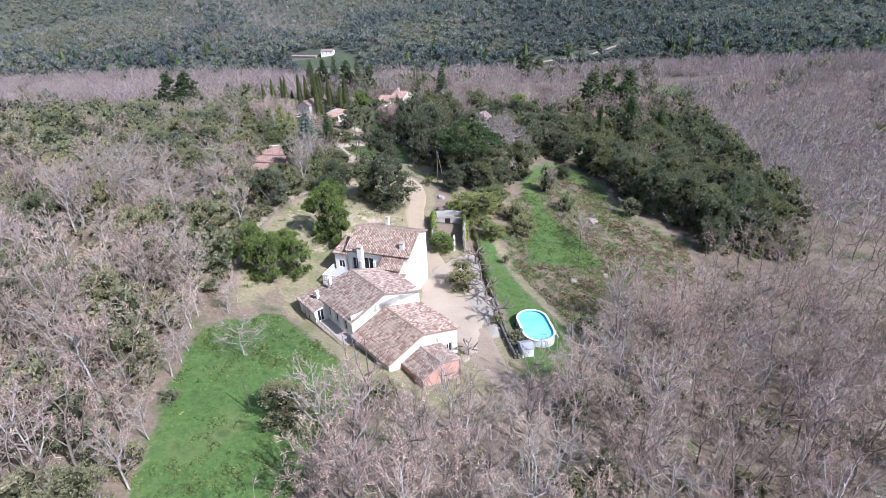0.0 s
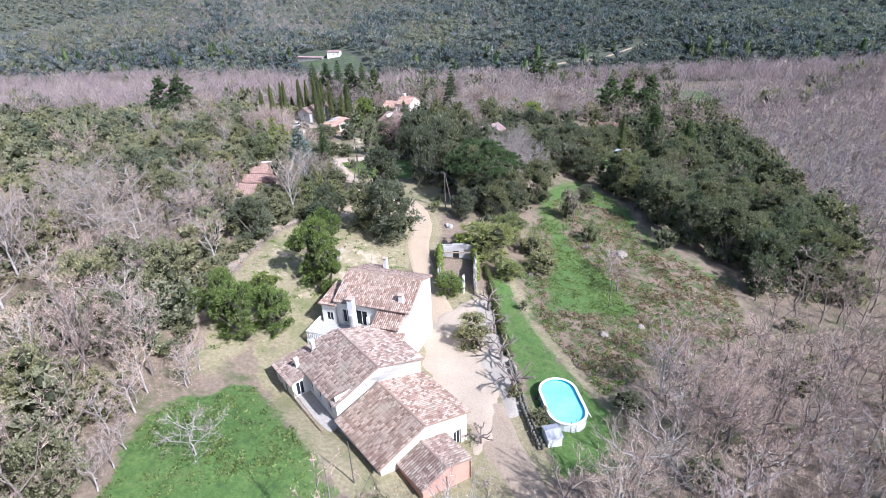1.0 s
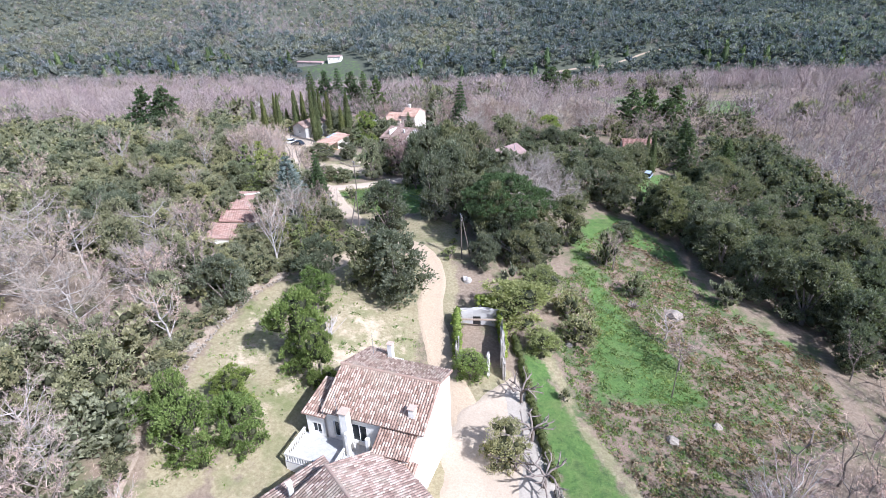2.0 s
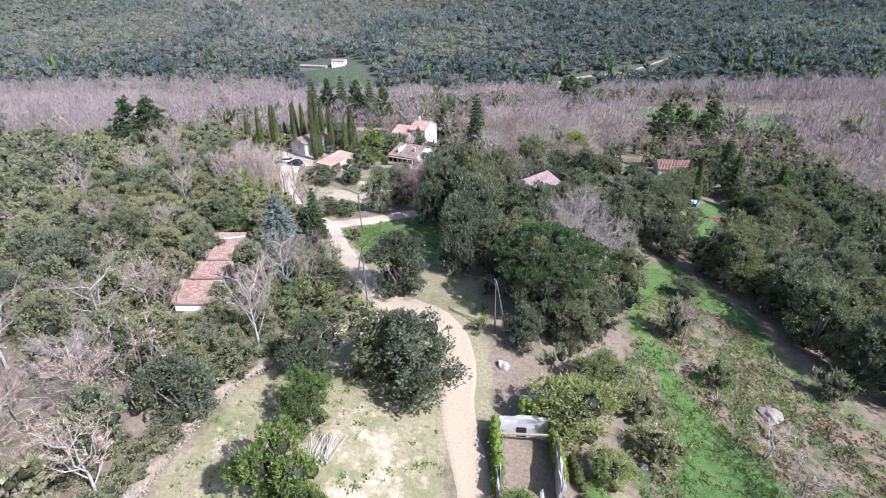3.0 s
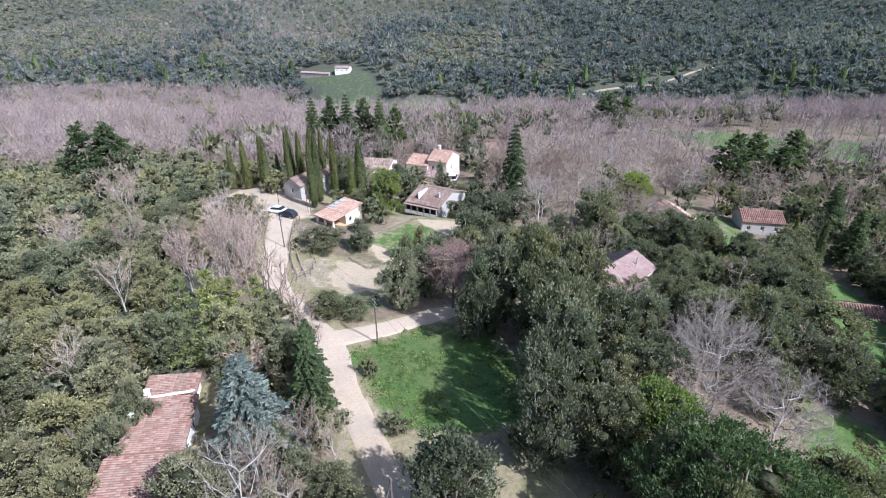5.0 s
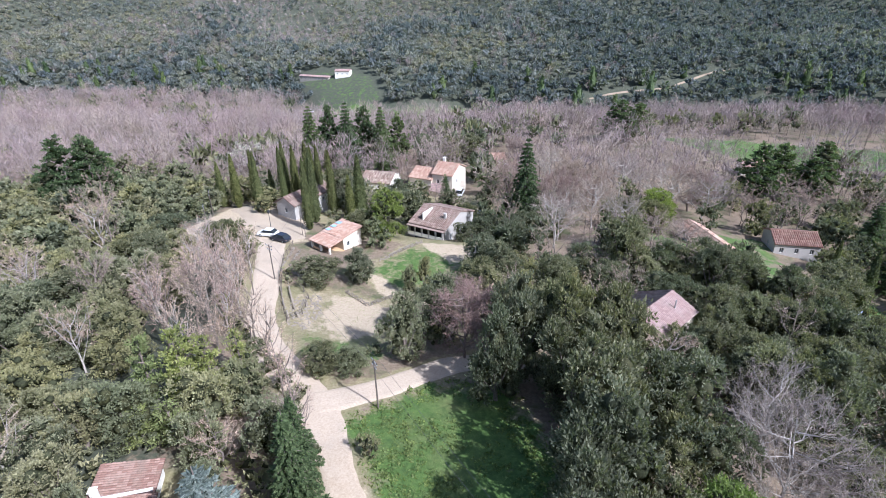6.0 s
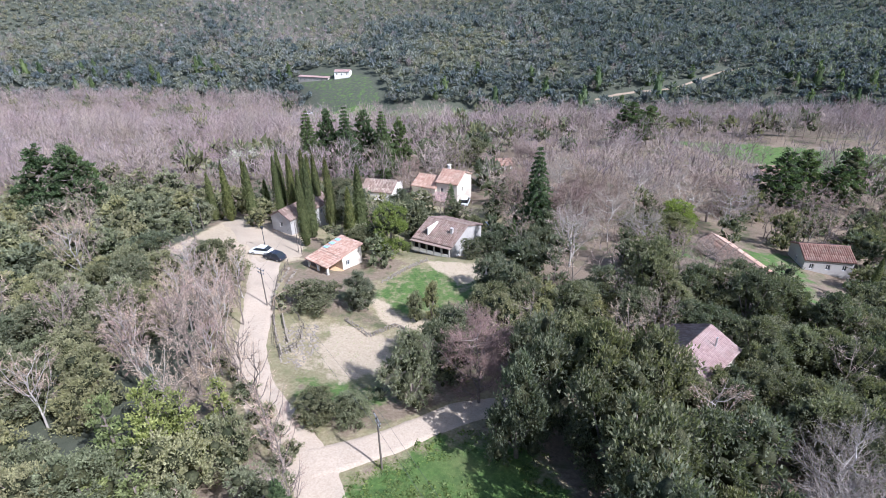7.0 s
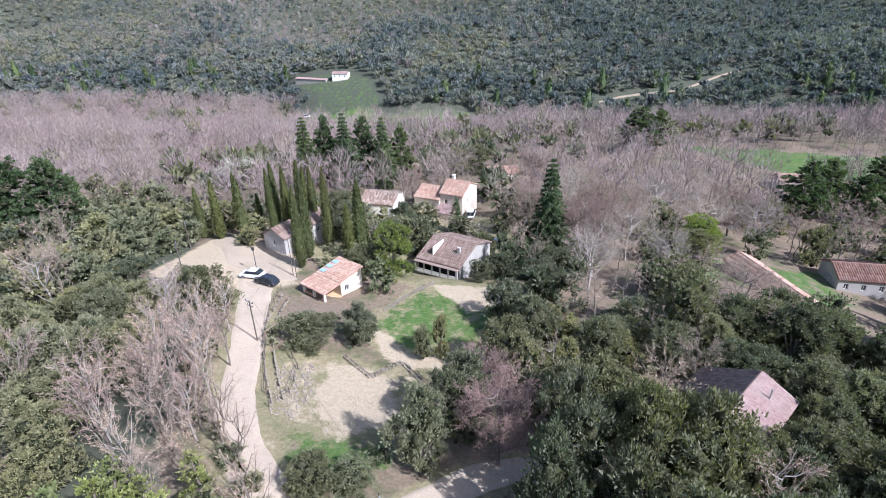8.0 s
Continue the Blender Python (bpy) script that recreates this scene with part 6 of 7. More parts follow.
def block(h, u0, u1, v0, v1, base, e0, e1, ridge, vr, wall_mat, tile, front=(), right=(), back_w=(), left=(), over=0.35, pitch=0.25, row=0.38, caps=True, shutters=None, skip=(), tile_back=None, bulge=0.8):
    """Four walls and a roof in a house's own frame: the ridge runs along u at v = vr (ridge None: a single slope)."""
    peak = ridge is not None
    if "front" not in skip:
        wall(h, (u0, v0), (u1, v0), base, (e0, e0), wall_mat, front, shutters=shutters)
    if "right" not in skip:
        wall(h, (u1, v0), (u1, v1), base, (e0, e1), wall_mat, right, (vr - v0, ridge) if peak else None, shutters=shutters)
    if "back" not in skip:
        wall(h, (u1, v1), (u0, v1), base, (e1, e1), wall_mat, back_w, shutters=shutters)
    if "left" not in skip:
        wall(h, (u0, v1), (u0, v0), base, (e1, e0), wall_mat, left, (v1 - vr, ridge) if peak else None, shutters=shutters)
    lift = 0.17
    a, b = u0 - over * 0.7, u1 + over * 0.7
    if peak:
        g0, g1 = (ridge - e0) / (vr - v0), (ridge - e1) / (v1 - vr)
        roof_slope(h, (a, v0 - over, e0 - g0 * over + lift), (b, v0 - over, e0 - g0 * over + lift), (b, vr, ridge + lift), (a, vr, ridge + lift), tile, pitch, row, bulge=bulge)
        roof_slope(h, (b, v1 + over, e1 - g1 * over + lift), (a, v1 + over, e1 - g1 * over + lift), (a, vr, ridge + lift), (b, vr, ridge + lift), tile_back or tile, pitch, row, bulge=bulge)
        if caps:
            ridge_tiles(h, (a, vr, ridge + lift), (b, vr, ridge + lift), tile)
    else:
        g = (e1 - e0) / (v1 - v0)
        p, q = (a, v0 - over, e0 - g * over + lift), (b, v0 - over, e0 - g * over + lift)
        r, s = (b, v1 + over, e1 + g * over + lift), (a, v1 + over, e1 + g * over + lift)
        if e1 >= e0:
            roof_slope(h, p, q, r, s, tile, pitch, row)
        else:
            roof_slope(h, r, s, p, q, tile, pitch, row)


def farmhouse():
    h = house_frame("farmhouse", -9.3, 72.4, -18, "tall white plastered farmhouse with a clay tile roof")
    # main body; the near slope ends over the loggia
    block(h, -4.9, 4.9, -4.3, 3.3, -0.6, 8.25, 8.9, 10.15, 0.0, M_WHITE, M_TILE,
          front=[(1.3, 5.1, 1.1, 2.0), (3.4, 5.1, 1.6, 2.2)], right=[(2.2, 5.4, 0.55, 0.8), (5.2, 3.2, 0.5, 0.8), (4.6, 6.6, 0.6, 0.5)], back_w=[(2.5, 5.2, 0.8, 1.2), (6.0, 5.2, 0.8, 1.2)], shutters=None)
    # far corner that runs further out under the same roof
    block(h, -4.85, -2.7, 3.3, 5.4, -0.6, 8.9, 8.1, None, 0, M_WHITE, M_TILE, skip=("front",), back_w=[(1.0, 5.0, 0.8, 1.2)])
    deck = box_part("balcony", (-2.6, 3.32, 7.2), (-0.6, 4.7, 7.4), M_WHITE, h)
    for k in range(7):
        box_part("baluster", (-2.55 + k * 0.3, 4.55, 7.4), (-2.43 + k * 0.3, 4.67, 8.15), M_WHITE, deck, bevel=0.01)
    box_part("handrail", (-2.6, 4.5, 8.15), (-0.6, 4.72, 8.27), M_WHITE, deck)
    # side room
    block(h, -6.9, -4.92, -4.5, -0.4, -0.6, 7.65, 8.05, None, 0, M_WHITE, M_TILE, front=[(1.0, 5.2, 1.0, 1.3)], skip=("right",))
    # low wing towards the yard with its own bit of roof
    block(h, 1.1, 4.2, -6.3, -4.32, -0.6, 7.0, 7.75, None, 0, M_WHITE, M_TILE, left=[(1.0, 4.6, 1.0, 2.2)], skip=("back",))
    block(h, 2.9, 4.8, -7.8, -6.32, -0.6, 5.6, 6.1, None, 0, M_WHITE, M_TILE, skip=("back",))
    # raised terrace with parapet over a white basement
    wall(h, (-7.3, -8.0), (-2.2, -8.0), -0.6, (4.7, 4.7), M_WHITE, [(2.2, 2.3, 0.6, 0.9)])
    wall(h, (-2.2, -8.0), (-2.2, -4.3), -0.6, (4.7, 4.7), M_WHITE)
    wall(h, (-7.3, -4.3), (-7.3, -8.0), -0.6, (4.7, 4.7), M_WHITE)
    box_part("terrace_floor", (-7.3, -8.0, 4.7), (1.1, -4.32, 4.85), M_CONCRETE, h)
    wall(h, (-2.18, -7.0), (1.1, -7.0), -0.6, (4.7, 4.7), M_WHITE)
    for lo, hi in (((-7.3, -8.0), (-2.2, -7.82)), ((-7.3, -7.8), (-7.12, -4.6)), ((-2.38, -7.8), (-2.2, -5.6))):
        rail = box_part("parapet", (*lo, 5.55), (*hi, 5.75), M_WHITE, h)
        long_u = hi[0] - lo[0] > hi[1] - lo[1]
        n = int(max(hi[0] - lo[0], hi[1] - lo[1]) / 0.28)
        for k in range(n + 1):
            s = k / n
            cx, cy = (lo[0] + 0.09 + (hi[0] - lo[0] - 0.18) * s, (lo[1] + hi[1]) / 2) if long_u else ((lo[0] + hi[0]) / 2, lo[1] + 0.09 + (hi[1] - lo[1] - 0.18) * s)
            box_part("baluster", (cx - 0.05, cy - 0.05, 4.85), (cx + 0.05, cy + 0.05, 5.55), M_WHITE, rail, bevel=0)
    for x in (-1.9, 0.2):
        box_part("pillar", (x - 0.17, -5.9, 4.85), (x + 0.17, -5.55, 7.6), M_WHITE, h)
    chimney(h, -2.3, -5.0, 4.85, 9.3, 0.75, M_WHITE, M_TILE)
    chimney(h, 3.6, -3.2, 8.2, 9.7, 0.6, M_WHITE, M_TILE)
    chimney(h, -2.0, 4.6, 7.0, 9.9, 0.55, M_WHITE, M_TILE)
    for x, y, z in ((-4.7, -4.8, 11.0), (-3.3, -4.6, 11.2), (-3.6, 3.8, 11.4)):
        tube_part("aerial", [(x, y, z - 3), (x, y, z)], [0.03, 0.02], M_METAL, h)
    return h


def farm_wing():
    h = house_frame("farm_wing", -11.0, 60.0, -51, "low whitewashed farm wing with weathered clay tiles")
    block(h, -4.1, 4.0, -5.0, 5.4, -0.8, 6.3, 6.5, 8.25, 0.0, M_WHITE, M_TILE_OLD, front=[(2.2, 4.2, 0.9, 1.7), (4.2, 4.2, 1.0, 1.7), (6.4, 4.2, 1.0, 1.9)], right=[(3.1, 6.5, 0.55, 0.75), (3.9, 6.5, 0.3, 0.75), (7.2, 6.2, 0.3, 0.45)], left=[])
    block(h, -6.6, -4.12, -7.0, 0.5, -0.6, 5.7, 6.6, None, 0, M_WHITE, M_TILE_OLD, skip=("right",), front=[(1.2, 3.6, 0.7, 1.5)])
    block(h, -4.1, -2.4, -6.9, -5.02, -0.6, 5.7, 6.15, None, 0, M_WHITE, M_TILE_OLD, skip=("back",), right=[(0.9, 3.7, 0.9, 1.8)])
    # long balcony on stone piers
    deck = box_part("balcony", (-2.4, -6.9, 3.55), (4.4, -5.02, 3.75), M_STONE, h)
    for k in range(4):
        box_part("pier", (-2.2 + k * 2.05, -6.85, 0.5), (-1.8 + k * 2.05, -6.45, 3.55), M_STONE, deck)
    box_part("handrail", (-2.4, -6.9, 4.55), (4.4, -6.82, 4.63), M_PLANK, deck)
    for k in range(18):
        x = -2.35 + k * 0.39
        box_part("baluster", (x - 0.025, -6.89, 3.75), (x + 0.025, -6.83, 4.55), M_PLANK, deck, bevel=0)
    box_part("landing", (4.0, -7.4, 3.2), (6.0, -5.1, 3.42), M_CONCRETE, h, "grey concrete slab")
    box_part("pier", (4.1, -7.3, 0.5), (4.5, -6.9, 3.2), M_WHITE, h)
    chimney(h, -4.8, -3.0, 6.0, 8.0, 0.4, M_WHITE)
    chimney(h, -4.0, -5.4, 5.8, 7.2, 0.4, M_WHITE)
    return h


def barn():
    h = house_frame("barn", -5.9, 53.4, -50, "low stone barn with a broad clay tile roof", "barn")
    block(h, -3.75, 3.75, -5.0, 5.3, -0.8, 4.8, 4.85, 6.5, 0.0, M_CREAM, M_TILE, right=[(9.0, 1.2, 0.9, 2.0), (2.0, 2.6, 0.5, 0.6)], skip=("left",))
    return h


def brick_shed():
    h = house_frame("brick_shed", -2.9, 48.6, -51, "small pink brick shed with a tile roof beside the barn", "shed")
    block(h, -2.0, 2.0, -2.4, 3.1, -0.6, 3.9, 3.85, 4.75, 0.3, M_PINKWALL, M_TILE_OLD, skip=("left",), over=0.15)
    for v in (-2.38, 0.3, 3.06):
        box_part("post", (2.02, v - 0.07, -0.4), (2.14, v + 0.07, 3.8), M_PLANK, h)
    return h


farmhouse()
farm_wing()
barn()
brick_shed()


def white_house():
    h = house_frame("bungalow", -40.0, 118.0, -75, "long white bungalow with stepped clay tile roofs on the slope")
    block(h, -6.8, -0.2, -2.3, 2.3, 2.5, 9.3, 8.6, None, 0, M_WHITE, M_TILE_WORN, back_w=[(1.6, 6.0, 1.4, 2.0), (4.6, 6.3, 1.2, 1.3)], pitch=0.24, row=0.36)
    block(h, -0.18, 4.6, -3.1, 2.6, 2.5, 9.1, 8.2, None, 0, M_WHITE, M_TILE_WORN, back_w=[(2.2, 5.2, 1.2, 1.3)], pitch=0.24, row=0.36)
    block(h, 4.62, 10.5, -4.4, -0.3, 2.5, 8.9, 8.1, None, 0, M_WHITE, M_TILE_WORN, back_w=[(2.2, 5.2, 1.2, 1.3)], pitch=0.24, row=0.36)
    box_part("terrace", (4.62, -0.28, 2.0), (9.6, 4.0, 7.1), M_WHITE, h)
    block(h, -11.0, -6.82, -2.4, 1.8, 3.0, 8.5, 8.0, None, 0, M_WHITE, M_TILE_WORN, pitch=0.24, row=0.36)
    chimney(h, -4.0, -2.2, 7.5, 10.1, 0.42, M_WHITE)
    chimney(h, -7.6, -2.0, 7.5, 9.5, 0.5, M_WHITE)
    box_part("coping", (-6.95, -2.5, 9.3), (-6.75, 2.5, 9.5), M_WHITE, h)
    return h


def pink_house():
    h = house_frame("cottage", 8.75, 154.0, 43.5, "cottage with a rose-coloured roof among dark trees")
    block(h, -4.1, 4.1, -3.4, 5.2, -0.5, 7.1, 6.0, 8.6, 0.0, M_CREAM, M_TILE_ROSE, right=[(1.8, 4.2, 0.9, 1.2)], front=[(2.0, 4.2, 0.9, 1.2), (6.0, 4.2, 0.9, 1.2)], pitch=0.26, row=0.36, caps=False, tile_back=M_TILE_BROWN, bulge=0.16)
    tube_part("flue", [(1.6, -1.8, 7.2), (1.6, -1.8, 9.2)], [0.09, 0.09], M_METAL, h)
    return h


def gallery_house():
    h = house_frame("gallery_house", -22.5, 196.0, -29, "large stone house with an open gallery and grey-brown tile roof")
    block(h, -4.3, 4.3, 0.0, 12.0, -6.5, 0.5, 0.3, 2.4, 6.0, M_GREYWALL, M_TILE_BROWN, front=[(1.4, -2.9, 0.9, 0.7), (3.6, -2.9, 0.9, 0.7), (5.6, -2.9, 0.9, 0.7), (7.2, -2.9, 0.9, 0.7)],
          right=[(2.5, -2.4, 0.9, 1.2), (6.0, -2.4, 0.9, 1.2)], pitch=0.36, row=0.7)
    # Dark sheet on the solid front wall paints the gallery's inner shade.
    box_part("gallery_shade", (-4.1, -0.03, -1.6), (4.1, -0.006, 0.2), M_SHADE, h)
    box_part("gallery_floor", (-4.3, -0.9, -1.8), (4.3, -0.04, -1.62), M_CONCRETE, h)
    for k in range(6):
        box_part("pillar", (-4.3 + k * 1.66, -0.9, -1.62), (-4.0 + k * 1.66, -0.6, 0.3), M_GREYWALL, h)
    box_part("parapet", (-4.3, -0.9, -1.62), (4.3, -0.8, -0.9), M_WHITE, h)
    box_part("eave", (-4.5, -1.1, 0.3), (4.5, 0.05, 0.42), M_TILE_BROWN, h)
    chimney(h, 2.6, 3.0, 0.8, 2.6, 0.5, M_GREYWALL)
    box_part("dormer_wall", (-1.9, 1.2, 0.8), (-1.65, 5.0, 2.6), M_WHITE, h)
    return h


def porch():
    h = house_frame("open_pavilion", -41.4, 184.0, -38, "open pavilion with pink tile roof and white pillars", "pavilion")
    block(h, -2.7, 2.7, 3.2, 7.6, -1.0, 3.0, 3.7, None, 0, M_CREAM, M_TILE_ORANGE, right=[(1.2, 1.0, 0.8, 1.0)])
    roof_slope(h, (-3.0, -0.4, 2.5), (3.0, -0.4, 2.5), (3.0, 3.2, 3.05), (-3.0, 3.2, 3.05), M_TILE_ORANGE)
    for u in (-2.5, 0.0, 2.5):
        box_part("pillar", (u - 0.18, -0.1, -0.8), (u + 0.18, 0.26, 2.4), M_WHITE, h)
    box_part("half_wall", (-2.6, 0.0, -0.8), (-0.2, 0.2, 1.2), M_OCHRE, h)
    box_part("floor", (-3.0, -0.4, -0.8), (3.0, 3.2, 0.6), M_OCHRE, h)
    for k in range(3):
        box_part("solar_panel", (-2.7 + 0.04, 3.4 + k * 1.3, 3.34 + k * 0.21), (-1.6, 4.6 + k * 1.3, 3.42 + k * 0.21), M_SOLAR, h)
    return h


def village_house():
    h = house_frame("village_house", -22.5, 240.5, -25, "cream house with orange tile roofs and a chimney")
    block(h, -6.5, 0.5, -4.4, 4.0, -11, -3.4, -3.2, -1.6, 0, M_CREAM, M_TILE_ORANGE, front=[(1.4, -6.2, 0.8, 1.2), (3.4, -6.2, 0.8, 1.2), (5.4, -6.2, 0.8, 1.2)], pitch=0.4, row=0.8)
    block(h, 0.52, 6.6, -3.8, 5.0, -11, -1.7, -1.5, 0.4, 0.6, M_CREAM, M_TILE_ORANGE, front=[(1.6, -4.4, 0.8, 1.2), (4.2, -4.4, 0.8, 1.2)], right=[(3.0, -4.4, 0.8, 1.2)], pitch=0.4, row=0.8)
    block(h, 0.6, 5.0, -7.4, -3.82, -11, -5.4, -4.6, None, 0, M_CREAM, M_TILE_ROSE, pitch=0.4, row=0.8, skip=("back",))
    chimney(h, 2.0, 1.0, -0.5, 1.6, 0.7, M_WHITE)
    return h


def plain_house(name, label, x, y, deg, half_u, half_v, base, eave, ridge, wall_mat, tile, windows=2, low=2.0):
    h = house_frame(name, x, y, deg, label)
    wins = [(half_u * 2 * (k + 0.5) / windows, eave - low, 0.8, 1.1) for k in range(windows)] if windows else ()
    block(h, -half_u, half_u, -half_v, half_v, base, eave, eave, ridge, 0.0, wall_mat, tile, front=wins, right=[(half_v, eave - low, 0.8, 1.1)], left=[(half_v, eave - low, 0.8, 1.1)], pitch=0.4, row=0.8)
    return h


white_house()
pink_house()
gallery_house()
porch()
village_house()
plain_house("stone_house", "grey house with an old tile roof behind cypresses", -38.0, 237.0, -12, 4.2, 4.6, -10, -2.8, -1.2, M_WHITE, M_TILE_OLD)
plain_house("gabled_house", "grey gabled house beside the sandy yard", -50.0, 206.0, 62, 6.0, 2.6, -3, 3.6, 5.0, M_GREYWALL, M_TILE_BROWN)
plain_house("red_house", "grey house with a red tile roof and shutters", 56.4, 204.0, -10, 4.4, 3.9, -13, -5.9, -4.4, M_GREYWALL, M_TILE_RED, 3)
plain_house("long_cottage", "low cottage with a pink tile roof under trees", 35.2, 194.5, -80, 9.5, 2.5, -9, -2.9, -1.7, M_CREAM, M_TILE_ORANGE, 3)
plain_house("red_cottage", "small cottage with a bright red tile roof", 55.2, 166.5, -14, 3.4, 2.6, -12, -7.9, -6.7, M_CREAM, M_TILE_RED)
plain_house("white_villa", "white house with an orange roof at the wood's edge", -5.5, 273.0, 2, 4.6, 3.0, -14, -8.0, -6.6, M_WHITE, M_TILE_ORANGE, 3)
plain_house("field_house", "small house with an orange roof near the far field", 76.0, 262.0, -5, 3.5, 2.6, -13, -7.5, -6.3, M_CREAM, M_TILE_ORANGE)
plain_house("hill_house", "white house in a clearing on the lower mountain", -98.0, 477.0, -6, 5.2, 3.2, -16, -6.2, -5.2, M_WHITE, M_TILE_ROSE, 3)
plain_house("hill_outbuilding", "long low pale outbuilding on the hillside", -119.0, 482.0, -22, 12.5, 2.4, -18, -10.3, -9.7, M_STONE, M_TILE_ROSE, 7)


# ---- farm: pool, ruin and walls ----
def pool():
    h = new("swimming_pool")
    h.matrix_basis = pose(11.3, 59.2, 0.0, 0, 0, 97.5)
    tagged(h, "oval above-ground swimming pool with white shell and blue water", "pool")
    straight, r = 1.55, 2.05

    def outline(rad, n=14):
        pts = []
        for side in (1, -1):
            for k in range(n + 1):
                an = -math.pi / 2 + math.pi * k / n
                pts.append((side * (straight + rad * math.cos(an)), side * rad * math.sin(an)))
        return pts

    def ring(name, r0, z0, r1, z1, material, label=""):
        bm = bmesh.new()
        rows = [[bm.verts.new((x, y, z)) for x, y in outline(q)] for q, z in ((r0, z0), (r1, z0), (r1, z1), (r0, z1))]
        m = len(rows[0])
        for a in range(4):
            for k in range(m):
                bm.faces.new((rows[a][k], rows[a][(k + 1) % m], rows[(a + 1) % 4][(k + 1) % m], rows[(a + 1) % 4][k]))
        bmesh.ops.recalc_face_normals(bm, faces=bm.faces)
        return part(name, bm, material, h, label)

    ring("shell", r, -0.4, r + 0.06, 1.22, M_POOL_SHELL, "white ribbed metal pool wall")
    ring("liner", r - 0.03, -0.1, r - 0.004, 1.2, M_LINER, "blue vinyl liner")
    ring("rim", r - 0.12, 1.222, r + 0.16, 1.30, M_FRAME, "white rim")
    for name, z, mat in (("floor", 0.15, M_LINER), ("water", 0.98, M_WATER)):
        bm = bmesh.new()
        bm.faces.new([bm.verts.new((x, y, z)) for x, y in outline(r - 0.035)])
        part(name, bm, mat, h)
    for side in (1, -1):
        for k in range(4):
            u = -straight + k * straight * 2 / 3
            y = side * (r + 0.1)
            tube_part("buttress", [(u, y + side * 0.75, -0.3), (u, y, 1.15)], [0.06, 0.05], M_DARK_METAL if side > 0 else M_POOL_SHELL, h)
            box_part("upright", (u - 0.06, min(y, y + side * 0.09), -0.3), (u + 0.06, max(y, y + side * 0.09), 1.2), M_POOL_SHELL, h)
    lad = tube_part("ladder", [(-straight - r - 0.1, -0.3, 0.0), (-straight - r + 0.02, -0.3, 1.9)], [0.03, 0.03], M_METAL, h)
    tube_part("rail", [(-straight - r - 0.1, 0.25, 0.0), (-straight - r + 0.02, 0.25, 1.9)], [0.03, 0.03], M_METAL, lad)
    for k in range(4):
        tube_part("rung", [(-straight - r - 0.07, -0.3, 0.3 + 0.4 * k), (-straight - r - 0.07, 0.25, 0.3 + 0.4 * k)], [0.025, 0.025], M_METAL, lad)
    return h


pool()


def pump_box():
    h = new("pump_box")
    h.matrix_basis = pose(9.3, 54.3, gz(9.3, 54.3), 0, 0, 12)
    tagged(h, "small grey pump cabin with a tarpaulin lid beside the pool", "cabin")
    box_part("body", (-0.75, -0.9, -0.2), (0.75, 0.9, 1.2), M_FRAME, h)
    bm = bmesh.new()
    q = [bm.verts.new(c) for c in ((-0.85, -1.0, 1.2), (0.85, -1.0, 1.2), (0.85, 1.0, 1.2), (-0.85, 1.0, 1.2), (-0.85, 0, 1.6), (0.85, 0, 1.6))]
    for f in ((0, 1, 5, 4), (2, 3, 4, 5), (0, 4, 3), (1, 2, 5), (0, 3, 2, 1)):
        bm.faces.new([q[i] for i in f])
    part("roof", bm, M_TARP, h, "dark grey tarpaulin roof")
    box_part("door", (0.752, -0.5, 0.0), (0.79, 0.4, 1.1), M_SHUTTER, h)
    return h


pump_box()


def stone_row(name, line, height, width, label, size=0.42, gaps=0.0, seed=3, rock=M_STONE):
    """A dry-stone wall: each stone a lump of its own, joined into one body with a core."""
    r = np.random.default_rng(seed)
    holder = new(name)
    p0 = line[0]
    holder.location = (p0[0], p0[1], gz(*p0))
    tagged(holder, label, "wall")
    vs, ts, base = [], [], 0
    cube_v, cube_t = core(np.zeros(3), 1.0, 0.8, 6, 3)
    for (ax, ay), (bx, by) in zip(line, line[1:]):
        d = np.array([bx - ax, by - ay])
        n = max(1, int(np.linalg.norm(d) / size))
        side = np.array([d[1], -d[0]]) / np.linalg.norm(d)
        for k in range(n):
            for lev in range(max(1, int(height / size))):
                for s in (-0.5, 0.5):
                    if r.uniform() < gaps:
                        continue
                    p = np.array([ax, ay]) + d * (k + r.uniform(0.2, 0.8)) / n + side * s * (width - size * 0.7)
                    z = gz(*p) + (lev + 0.4) * size * 0.95
                    v = cube_v * size * 0.62 * r.uniform(0.75, 1.2, 3) * r.uniform(0.85, 1.12, (len(cube_v), 1)) + [p[0] - p0[0], p[1] - p0[1], z - holder.location.z]
                    vs.append(v)
                    ts.append(cube_t + base)
                    base += len(v)
    ob = mesh_object("stones", np.concatenate(vs), np.concatenate(ts), rock, holder)
    tagged(ob, kind="stuff")
    return holder


